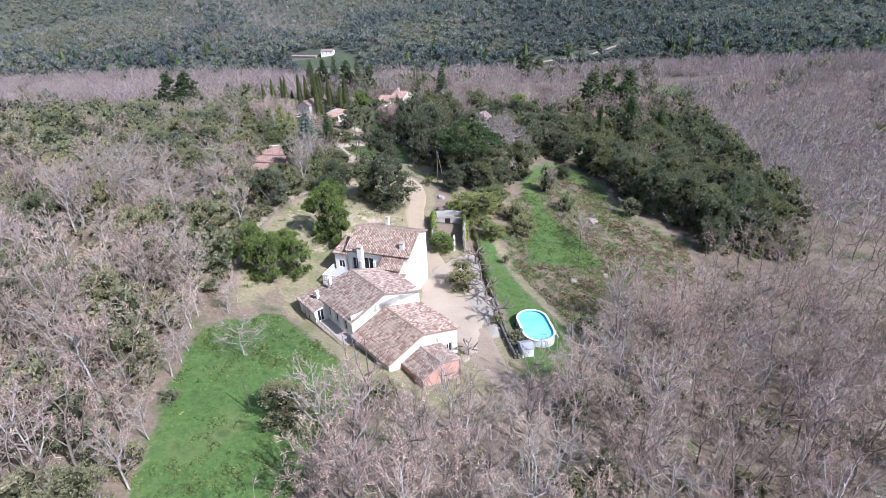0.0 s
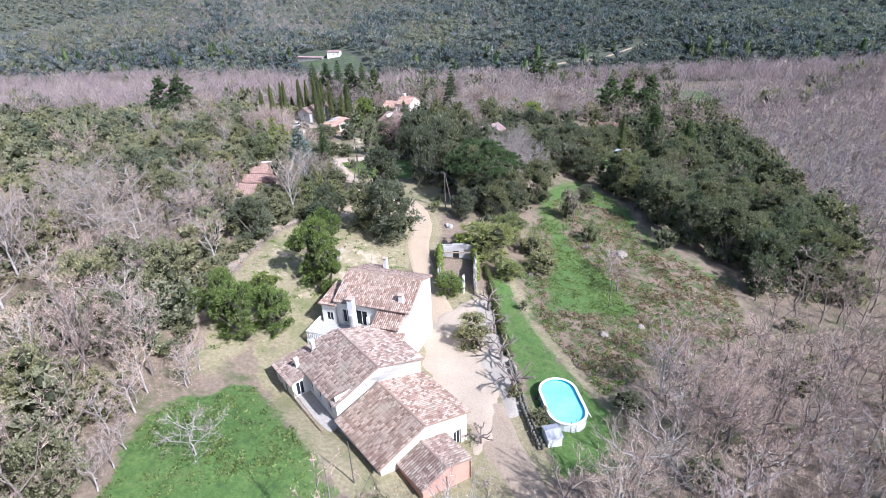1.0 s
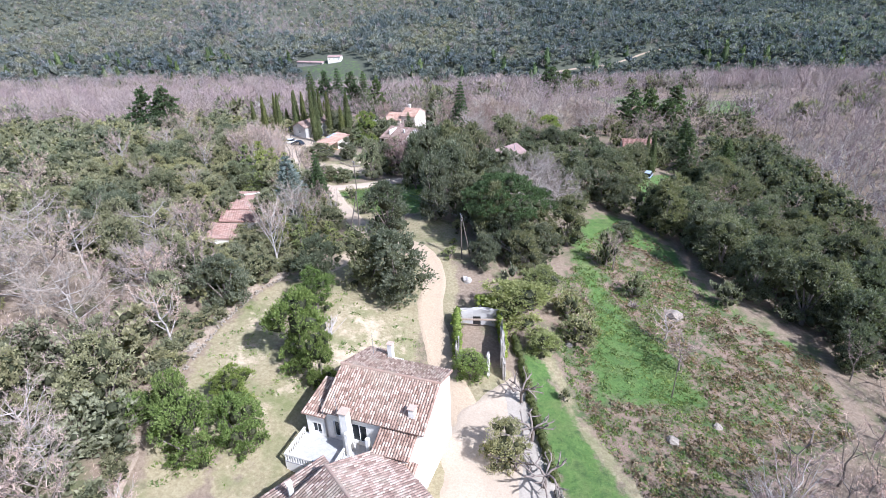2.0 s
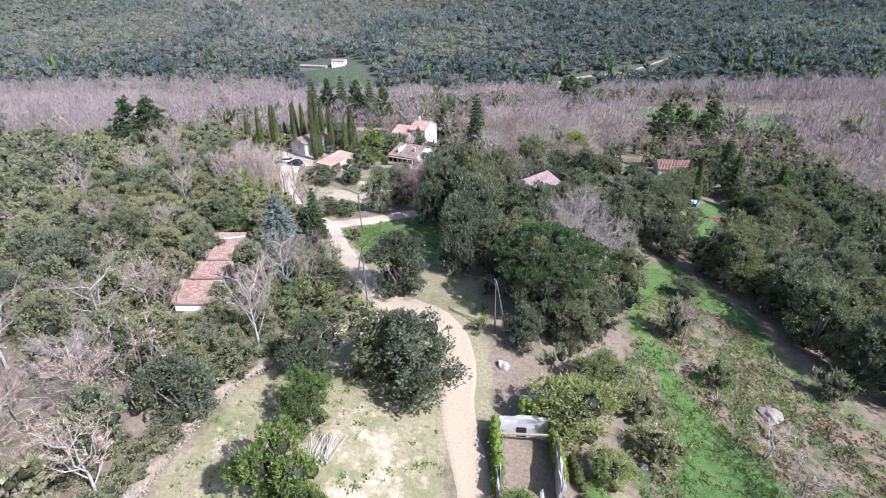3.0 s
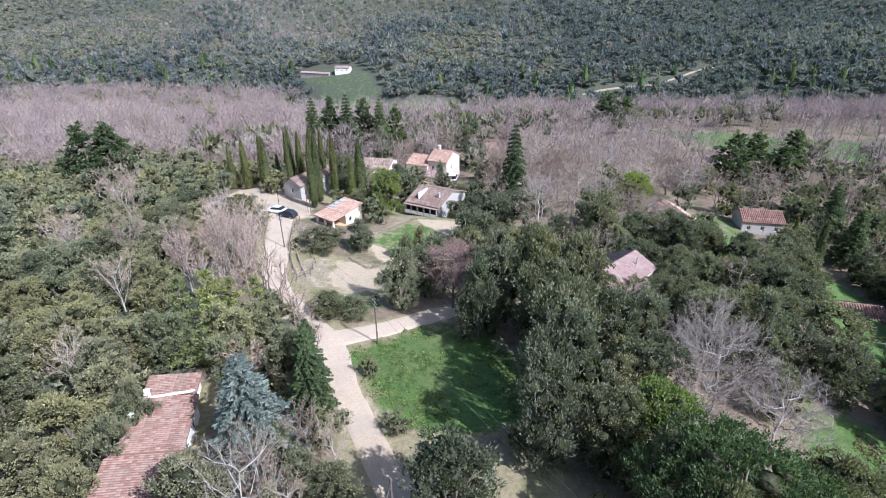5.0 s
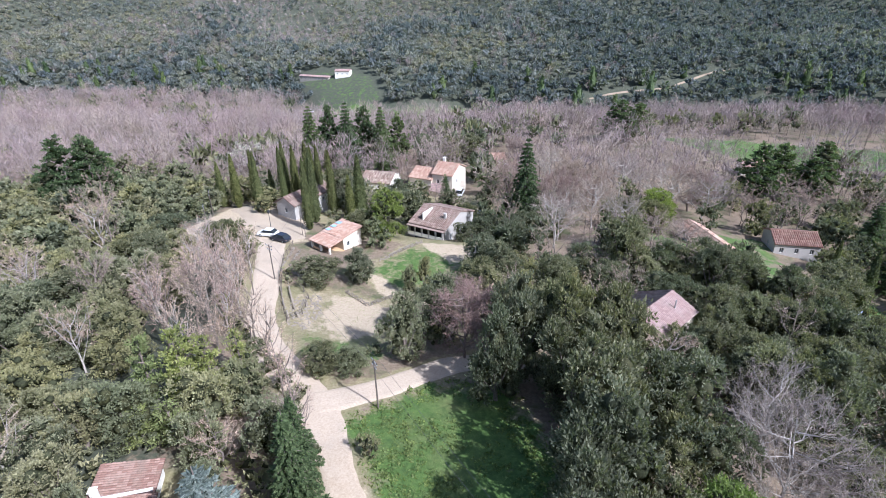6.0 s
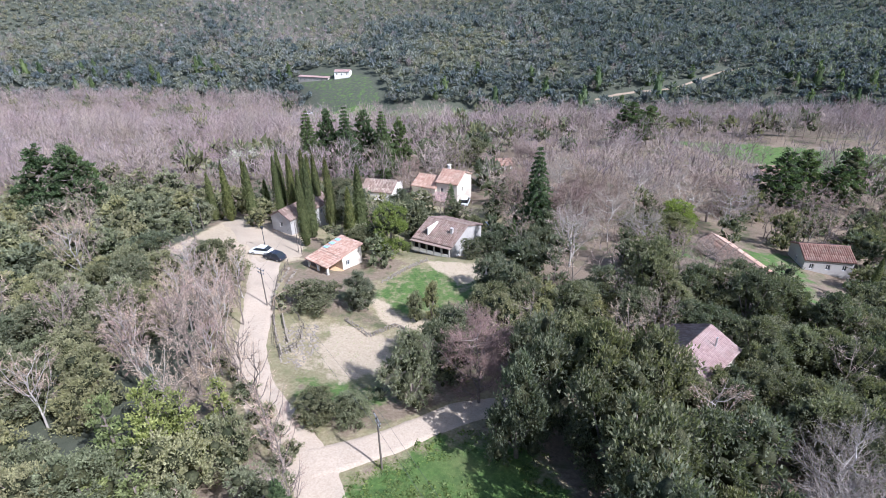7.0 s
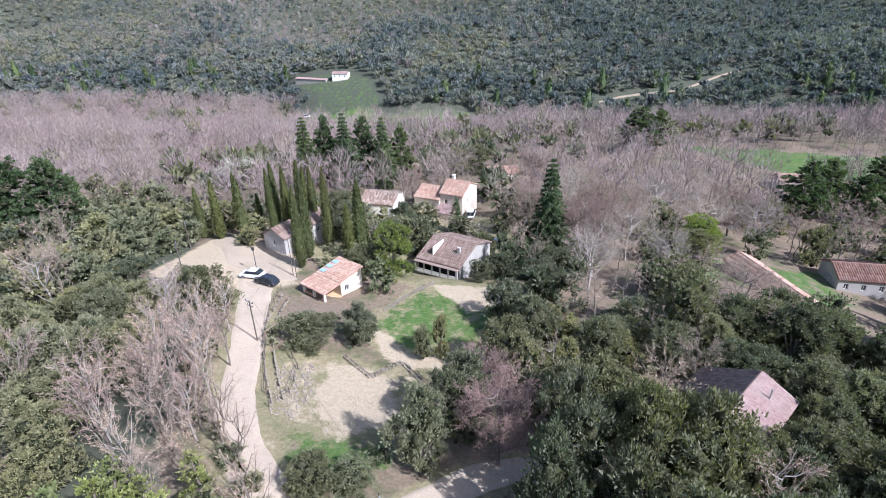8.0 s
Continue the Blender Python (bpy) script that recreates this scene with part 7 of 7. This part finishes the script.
def hedge(name, line, height, width, leaf, label, n_per=160, size=0.22):
    holder = new(name)
    p0 = line[0]
    holder.location = (p0[0], p0[1], gz(*p0))
    tagged(holder, label, "hedge")
    cs, rs = [], []
    for (ax, ay), (bx, by) in zip(line, line[1:]):
        ln = math.hypot(bx - ax, by - ay)
        n = max(2, int(ln / (width * 0.7)))
        for k in range(n):
            s = (k + rng.uniform(0.2, 0.8)) / n
            x, y = ax + (bx - ax) * s, ay + (by - ay) * s
            for lev in range(max(1, int(round(height / width)))):
                cs.append((x - p0[0] + rng.uniform(-0.1, 0.1), y - p0[1], gz(x, y) - holder.location.z + width * (lev + 0.45)))
                rs.append(width * rng.uniform(0.5, 0.68))
    inner = [core(np.array(c), q * 0.85, 0.95) for c, q in zip(cs, rs)]
    mesh_object("foliage", *join(inner + [leaves(cs, rs, n_per * len(cs) // 4, size, 1.0, -0.8)]), leaf, holder)
    return holder


def ruin():
    h = new("roofless_ruin")
    z0 = gz(0.0, 88.0)
    h.matrix_basis = pose(0.0, 88.2, z0, 0, 0, -3)
    tagged(h, "roofless stone outbuilding overgrown with ivy", "ruin")
    for name, lo, hi, mat in (("back_wall", (-2.9, 3.5, -1), (3.0, 3.95, 3.0), M_GREYWALL), ("side_wall", (-2.95, -3.6, -1), (-2.5, 3.49, 2.2), M_STONE), ("side_wall", (2.6, -3.6, -1.5), (3.05, 3.49, 2.6), M_STONE),
                              ("front_wall", (-2.49, -3.6, -1), (-0.4, -3.2, 1.0), M_STONE), ("stub_wall", (0.9, -5.2, -1.5), (1.2, -3.2, 1.3), M_WHITE), ("stub_wall", (2.8, -5.4, -1.5), (3.1, -3.62, 1.0), M_STONE)):
        bm = bmesh.new()
        add_box(bm, lo, hi)
        bmesh.ops.subdivide_edges(bm, edges=bm.edges, cuts=5, use_grid_fill=True)
        for v in bm.verts:
            v.co += Vector(rng.normal(size=3) * 0.05) + Vector((0, 0, rng.uniform(-0.35, 0.1) if v.co.z > hi[2] - 0.01 else 0))
        part(name, bm, mat, h)
    box_part("beam", (-2.5, 2.2, 2.1), (2.6, 2.4, 2.3), M_PLANK, h)
    # Flat dark sheet on the back wall, the painted shade of a hollow.
    box_part("recess", (-0.9, 3.46, 0.2), (0.1, 3.49, 1.9), M_SHADE, h)
    return h


ruin()
hedge("ivy_hedge", [(-3.0, 85.0), (-2.8, 88.0), (-2.9, 92.4)], 2.6, 1.2, M_IVY, "yellow-green ivy covering the ruin's side wall")
hedge("ivy_hedge", [(3.1, 86.0), (2.9, 89.0), (2.7, 92.2)], 2.8, 0.7, M_IVY, "ivy covering the ruin's outer wall")
hedge("ivy_hedge", [(-0.5, 93.2), (2.6, 93.0)], 3.2, 0.9, M_IVY, "ivy heaped over the ruin's back wall")
hedge("clipped_hedge", [(4.6, 90.0), (5.3, 82.0), (5.8, 75.0), (6.3, 68.0)], 1.5, 1.1, M_HEDGE, "long clipped olive-green hedge along the lawn", 260, 0.16)
stone_row("boundary_wall", [(6.35, 67.0), (6.4, 66.0), (7.0, 58.5), (8.0, 53.0)], 1.1, 0.7, "low dark dry-stone wall between terrace and pool lawn", rock=M_MOSSY)
stone_row("path_wall", [(-27.0, 97.0), (-29.4, 92.5), (-31.6, 84.0), (-32.0, 76.0)], 0.8, 1.3, "tumbled pale stone wall along the hillside path", size=0.3, gaps=0.5, seed=5, rock=M_RUBBLE)
stone_row("roadside_wall", [(-45.6, 184.0), (-45.2, 176.0), (-43.5, 169.0), (-41.0, 163.0), (-38.6, 158.0)], 0.7, 1.5, "rough pale stone bank below the lane", size=0.34, gaps=0.55, seed=6, rock=M_RUBBLE)
stone_row("garden_wall", [(-30.0, 180.5), (-26.5, 186.5), (-23.0, 190.0)], 0.8, 0.6, "low stone wall in the garden", size=0.28, seed=8, gaps=0.3, rock=M_RUBBLE)
stone_row("garden_wall", [(-33.5, 168.5), (-29.5, 164.5), (-26.0, 168.0), (-23.0, 164.0)], 0.5, 0.6, "low stone edging across the plot", size=0.24, seed=9, gaps=0.45, rock=M_RUBBLE)


# ---- poles and wires ----
def power_pole(x, y, h, braced=0.0, turn=0.0, arm=1.6, label="weathered wooden power pole with a cross-arm"):
    ob = new("power_pole")
    ob.matrix_basis = pose(x, y, gz(x, y), 0, 0, turn)
    tagged(ob, label, "pole")
    tube_part("pole", [(0, 0, -0.5), (0, 0, h)], [0.11, 0.075] if arm or braced else [0.07, 0.045], M_POLE, ob, sides=8)
    if braced:
        tube_part("brace", [(braced, 0, -0.5), (0.1, 0, h - 0.15)], [0.1, 0.07], M_POLE, ob, sides=8)
    if arm:
        for k, z in enumerate((h - 0.15, h - 0.75)):
            bar = box_part("cross_arm", (-0.05, -arm / 2 + 0.2 * k, z - 0.05), (0.05, arm / 2 - 0.2 * k, z + 0.05), M_METAL, ob)
            for s in (-1, 0, 1):
                tube_part("insulator", [(0, s * (arm / 2 - 0.2 * k - 0.08), z + 0.05), (0, s * (arm / 2 - 0.2 * k - 0.08), z + 0.22)], [0.05, 0.035], M_GLASS, bar)
    return Vector((x, y, gz(x, y) + h - 0.1))


def wire(a, b, sag, shift):
    a, b = Vector(a), Vector(b)
    d = (b - a).normalized()
    side = Vector((-d.y, d.x, 0)) * shift
    pts = []
    for k in range(15):
        s = k / 14
        p = a.lerp(b, s) + side
        pts.append((p.x, p.y, p.z - sag * 4 * s * (1 - s)))
    v, t = tube(pts, [0.014] * 15, 3)
    return tagged(mesh_object("power_cable", v, t, M_WIRE), "thin dark overhead power cable between poles", "cable", "overhead cables")


top_a = power_pole(-2.0, 106.4, 7.6, 1.5, 10)
top_3 = power_pole(-18.5, 111.3, 8.6, -2.2, -8, 0.0, "braced wooden pole at the bend of the lane")
top_2 = power_pole(-24.2, 140.2, 6.4, 0.0, 30)
top_4 = power_pole(-45.4, 170.4, 6.2, 0.0, 55)
power_pole(-9.5, 46.2, 5.0, 0.0, 0, 0.0, "thin leaning post at the edge of the lawn")
power_pole(-19.7, 38.4, 4.2, 0.0, 0, 0.0, "thin weathered post standing in the lawn")
power_pole(-68.9, 200.9, 5.4, 0.0, 20)
power_pole(-64.6, 189.4, 6.2, 0.0, 20)
top_8 = power_pole(22.5, 81.5, 5.6, 0.0, 0, 0.0, "thin leaning post in the field")
top_9 = power_pole(-46.8, 191.2, 6.8, 0.0, 20, 0.0, "tall concrete pole at the yard's corner")
power_pole(-46.0, 190.4, 6.0, 0.0, 20, 0.0, "tall concrete pole at the yard's corner")
for shift in (-0.5, 0.5):
    wire(top_2, top_a, 0.7, shift)
    wire(top_4, top_2, 0.5, shift)
    wire(top_a, top_8 + Vector((0, 0, 1.2)), 0.8, shift * 0.5)
wire(top_4, top_9, 0.4, 0.0)
wire(top_3, top_a, 0.3, 0.0)


def street_lamp(x, y):
    ob = new("street_lamp")
    ob.matrix_basis = pose(x, y, gz(x, y))
    tagged(ob, "slim dark lamp post in the sandy yard", "lamp")
    tube_part("post", [(0, 0, -0.2), (0, 0, 4.2)], [0.07, 0.05], M_DARK_METAL, ob)
    tube_part("lantern", [(0, 0, 4.2), (0, 0, 4.35), (0, 0, 4.75), (0, 0, 4.85)], [0.12, 0.2, 0.26, 0.1], M_DARK_METAL, ob)


street_lamp(-52.9, 191.2)


# ---- vehicles ----
def car(x, y, degrees, paint, label, van=False):
    ob = new("van" if van else "car")
    ob.matrix_basis = pose(x, y, gz(x, y) + 0.14, 0, 0, degrees)
    tagged(ob, label, "van" if van else "car", "parked vehicles")
    length, half = (4.6, 0.92) if van else (4.0, 0.84)
    a = length / 2
    low = [(-a, 0.3), (a, 0.3), (a, 0.75), (a * 0.62, 0.95), (-a * 0.9, 1.0), (-a, 0.85)]
    cab = [(a * 0.62, 0.95), (a * 0.34 if van else a * 0.22, 1.85 if van else 1.45), (-a * 0.86 if van else -a * 0.6, 1.9 if van else 1.48), (-a * 0.9, 1.0)]

    def prism(profile, w0, w1, mat, name, z_split):
        bm = bmesh.new()
        sides = []
        for s in (-1, 1):
            sides.append([bm.verts.new((px, s * (w0 if pz < z_split else w1), pz)) for px, pz in profile])
        n = len(profile)
        bm.faces.new(sides[0][::-1])
        bm.faces.new(sides[1])
        for k in range(n):
            bm.faces.new((sides[0][k], sides[0][(k + 1) % n], sides[1][(k + 1) % n], sides[1][k]))
        bmesh.ops.recalc_face_normals(bm, faces=bm.faces)
        bmesh.ops.bevel(bm, geom=list(bm.edges), offset=0.05, segments=2, affect="EDGES")
        return part(name, bm, mat, ob)

    prism(low, half, half, paint, "body", 9)
    prism(cab, half * 0.97, half * 0.82, M_GLASS, "glasshouse", 1.1)
    top = cab[1][1]
    box_part("roof", (cab[2][0] + 0.05, -half * 0.8, top - 0.04), (cab[1][0] - 0.05, half * 0.8, top + 0.07), paint, ob, bevel=0.03)
    for px in (-a * 0.62, a * 0.62):
        for s in (-1, 1):
            w = tube_part("wheel", [(px, s * (half - 0.14), 0.3), (px, s * (half + 0.02), 0.3)], [0.31, 0.31], M_RUBBER, ob, sides=14)
            tube_part("rim", [(px, s * (half + 0.022), 0.3), (px, s * (half + 0.03), 0.3)], [0.18, 0.17], M_METAL, w, sides=10)
    for s in (-1, 1):
        box_part("headlight", (a - 0.02, s * half * 0.7 - 0.14, 0.6), (a + 0.015, s * half * 0.7 + 0.14, 0.74), M_FRAME, ob)
        box_part("tail_light", (-a - 0.015, s * half * 0.8 - 0.08, 0.6), (-a + 0.02, s * half * 0.8 + 0.08, 0.82), M_TILE_RED, ob)
    for x0 in (a, -a):
        box_part("bumper", (x0 - 0.06, -half * 0.95, 0.32), (x0 + 0.06, half * 0.95, 0.52), M_DARK_METAL, ob, bevel=0.03)
    return ob


car(-53.0, 189.4, 168, M_CAR_WHITE, "small white hatchback parked on the sandy yard")
car(-49.9, 187.4, 155, M_CAR_DARK, "dark blue car parked beside the white one")
car(49.8, 172.0, 60, M_CAR_BLUE, "silver-blue van parked on grass by a track", True)
car(-16.0, 234.5, 80, M_CAR_WHITE, "white van parked behind the gallery house", True)
car(-112.9, 436.0, 8, M_CAR_WHITE, "white camper van parked below the hill clearing", True)
car(-12.6, 217.5, 20, M_CAR_BLUE, "pale blue car parked on the track behind the house")


# ---- yard details ----
def rail_fence(name, line, step, label):
    ob = new(name)
    p0 = line[0]
    ob.location = (p0[0], p0[1], gz(*p0))
    tagged(ob, label, "fence")
    pts = []
    for (ax, ay), (bx, by) in zip(line, line[1:]):
        n = max(1, int(math.hypot(bx - ax, by - ay) / step))
        pts += [(ax + (bx - ax) * k / n, ay + (by - ay) * k / n) for k in range(n)]
    pts.append(line[-1])
    tops = []
    for x, y in pts:
        z = gz(x, y) - ob.location.z
        tube_part("post", [(x - p0[0], y - p0[1], z - 0.3), (x - p0[0], y - p0[1], z + 1.05)], [0.07, 0.06], M_POLE, ob)
        tops.append((x - p0[0], y - p0[1], z))
    for a, b in zip(tops, tops[1:]):
        for h in (0.5, 0.95):
            tube_part("rail", [(a[0], a[1], a[2] + h), (b[0], b[1], b[2] + h)], [0.032, 0.032], M_POLE, ob)
    return ob


rail_fence("rail_fence", [(-47.0, 185.5), (-46.6, 179.0), (-44.8, 172.0), (-42.4, 164.5), (-40.4, 159.5)], 2.0, "dark wooden post-and-rail fence beside the lane")
rail_fence("rail_fence", [(-41.0, 169.0), (-38.5, 165.0), (-38.0, 160.0), (-39.2, 157.0)], 1.8, "dark rail fence round the plot's bank")


def swing_frame(x, y, degrees):
    ob = new("swing_frame")
    ob.matrix_basis = pose(x, y, gz(x, y), 0, 0, degrees)
    tagged(ob, "wooden garden swing frame on the sandy bank", "swing")
    tube_part("top_bar", [(-1.5, 0, 2.1), (1.5, 0, 2.1)], [0.06, 0.06], M_PLANK, ob)
    for s in (-1, 1):
        for q in (-1, 1):
            tube_part("leg", [(s * 1.5, q * 0.8, -0.1), (s * 1.45, 0, 2.1)], [0.06, 0.06], M_PLANK, ob)
    seat = box_part("seat", (-0.5, -0.2, 0.5), (0.5, 0.2, 0.56), M_PLANK, ob)
    for s in (-0.45, 0.45):
        tube_part("rope", [(s, 0, 0.55), (s, 0, 2.1)], [0.015, 0.015], M_PLANK, seat)


swing_frame(-43.3, 171.0, 65)


def stick_pile(x, y):
    ob = new("stick_pile")
    ob.matrix_basis = pose(x, y, gz(x, y))
    tagged(ob, "pile of long cut poles leaning together", "wood pile")
    for k in range(22):
        an = rng.uniform(-0.5, 0.5) + 1.4
        s = rng.uniform(-1.2, 1.2)
        ln = rng.uniform(2.2, 3.6)
        tube_part("stick", [(s, -ln * 0.45, 0.05), (s + math.cos(an) * ln * 0.8, math.sin(an) * ln * 0.5, rng.uniform(0.15, 0.9))], [0.05, 0.03], M_BARK_PALE, ob, sides=4)


stick_pile(-19.3, 87.0)


def boulder(name, x, y, r, label, mat=M_RUBBLE, flat=0.6):
    bm = bmesh.new()
    bmesh.ops.create_icosphere(bm, subdivisions=3, radius=r)
    seed = Vector(rng.uniform(0, 50, 3))
    for v in bm.verts:
        v.co *= 1 + 0.35 * noise.fractal(v.co / r * 1.3 + seed, 1.0, 2.0, 4)
        v.co.z *= flat
    ob = part(name, bm, mat, None)
    ob.location = (x, y, gz(x, y) + r * 0.12)
    return tagged(ob, label, "rock")


def earth_bank(name, line, height, label):
    """A cut bank of pale earth: steep and gullied towards the path, sloping back under the bushes."""
    pts = []
    for (ax, ay), (bx, by) in zip(line, line[1:]):
        n = max(2, int(math.hypot(bx - ax, by - ay) / 0.4))
        pts += [(ax + (bx - ax) * k / n, ay + (by - ay) * k / n) for k in range(n)]
    pts.append(line[-1])
    profile = ((0.0, -0.1), (0.08, 0.3), (0.22, 0.7), (0.45, 0.95), (0.8, 0.9), (1.2, 0.5), (1.7, -0.15))
    verts, quads, m = [], [], len(profile)
    for k, (x, y) in enumerate(pts):
        q, p = pts[min(k + 1, len(pts) - 1)], pts[max(k - 1, 0)]
        d = Vector((q[0] - p[0], q[1] - p[1], 0)).normalized()
        side = Vector((d.y, -d.x, 0)) * (-1 if d.y > 0 else 1)
        fade = min(1.0, k / 6, (len(pts) - 1 - k) / 6)
        tall = height * min(1.2, max(0.0, 0.45 + 1.6 * noise.noise((x * 0.3, y * 0.3, 0.0))))
        for out, up in profile:
            wob = 0.28 * noise.noise((x * 1.4 + out, y * 1.4, up * 3.0)) * (0.2 < up)
            e = Vector((x, y, 0)) + side * (out + wob)
            verts.append((e.x, e.y, gz(e.x, e.y) + (up * tall + wob * 0.4) * fade - 0.1 * (1 - fade)))
    for k in range(len(pts) - 1):
        for j in range(m - 1):
            a = k * m + j
            quads.append((a, a + 1, a + m + 1, a + m))
    ob = mesh_object(name, verts, quads, M_BANK)
    return tagged(ob, label, "bank", kind="structure")


earth_bank("earth_bank", [(-26.2, 98.0), (-29.4, 91.5), (-31.0, 84.4), (-31.7, 78.0), (-31.2, 68.5), (-30.4, 61.0)], 1.0, "eroded pale earth bank beside the hillside path")
boulder("boulder", 29.2, 98.8, 1.2, "large pale boulder on the grassy slope")
boulder("boulder", 20.0, 74.5, 0.6, "pale rock lying in the field")
boulder("boulder", 26.0, 77.0, 0.5, "pale rock lying in the field")
boulder("boulder", 12.0, 90.5, 0.5, "pale rock by the slope's edge")
boulder("boulder", -27.5, 99.0, 0.5, "pale rock at the top of the path")
boulder("boulder", -32.5, 80.0, 0.5, "pale rock beside the path wall")


def rubble(name, poly, count, size, label, seed, stone=M_RUBBLE):
    """Loose pale stones lying on a bank."""
    r = np.random.default_rng(seed)
    xs, ys = [p[0] for p in poly], [p[1] for p in poly]
    p = r.uniform((min(xs), min(ys)), (max(xs), max(ys)), (count * 4, 2))
    p = p[inside(poly, p[:, 0], p[:, 1]) > 0][:count]
    z = surface_z(p[:, 0], p[:, 1])
    cv, ct = core(np.zeros(3), 1.0, 0.7, 5, 3)
    pieces = [(cv * size * r.uniform(0.4, 1.3) * r.uniform(0.7, 1.3, 3) * r.uniform(0.85, 1.15, (len(cv), 1)) + [q[0], q[1], h], ct) for q, h in zip(p, z)]
    return tagged(mesh_object(name, *join(pieces), stone), label, "rubble", kind="stuff")


rubble("bank_rubble", [(-41.0, 165.0), (-37.0, 166.5), (-35.2, 160.0), (-36.4, 154.5), (-39.2, 156.0)], 300, 0.2, "loose pale stones on the bank beside the plot", 4)
rubble("path_rubble", [(-26.0, 98.0), (-29.0, 91.0), (-31.0, 84.0), (-31.6, 76.0), (-33.0, 76.0), (-32.6, 85.0), (-30.2, 93.0), (-27.6, 99.0)], 170, 0.17, "loose pale stones below the hillside", 5)
rubble("mountain_crags", [(-340.0, 690.0), (-210.0, 650.0), (-150.0, 720.0), (-180.0, 830.0), (-330.0, 850.0)], 90, 2.6, "pale crags among the trees of the mountain", 6, M_CRAG)
boulder("stump", -1.3, 101.0, 0.7, "grey weathered stump beside the lane", M_STONE, 0.9)
boulder("spoil_mound", 1.0, 96.0, 1.1, "heap of pale building rubble", M_ROCK, 0.5)


def agave(x, y, r):
    ob = new("agave")
    ob.matrix_basis = pose(x, y, gz(x, y))
    tagged(ob, "pale spiky agave clump on the green bank", "plant")
    for k in range(16):
        an, el = k * 2.399, 0.35 + 0.9 * k / 16
        d = np.array([math.cos(an) * math.cos(el), math.sin(an) * math.cos(el), math.sin(el)])
        tube_part("leaf", [(0, 0, 0), d * r * 0.5, d * r], [0.09, 0.11, 0.01], M_TWIG_PALE, ob, sides=4)


agave(23.5, 100.2, 1.3)


def sheeting(x, y):
    ob = new("yellow_sheet")
    ob.matrix_basis = pose(x, y, gz(x, y) + 0.2, 0, 0, 30)
    tagged(ob, "crumpled yellow plastic sheeting beside the bungalow", "sheet")
    bm = bmesh.new()
    bmesh.ops.create_grid(bm, x_segments=14, y_segments=10, size=1.0)
    for v in bm.verts:
        v.co = Vector((v.co.x * 1.2, v.co.y * 0.8, 0.35 + 0.35 * noise.noise(v.co * 2.3)))
    ext = bmesh.ops.extrude_face_region(bm, geom=list(bm.faces))
    for v in [g for g in ext["geom"] if isinstance(g, bmesh.types.BMVert)]:
        v.co.z -= 0.05
    part("sheet", bm, M_YELLOW, ob)


sheeting(-36.6, 107.0)
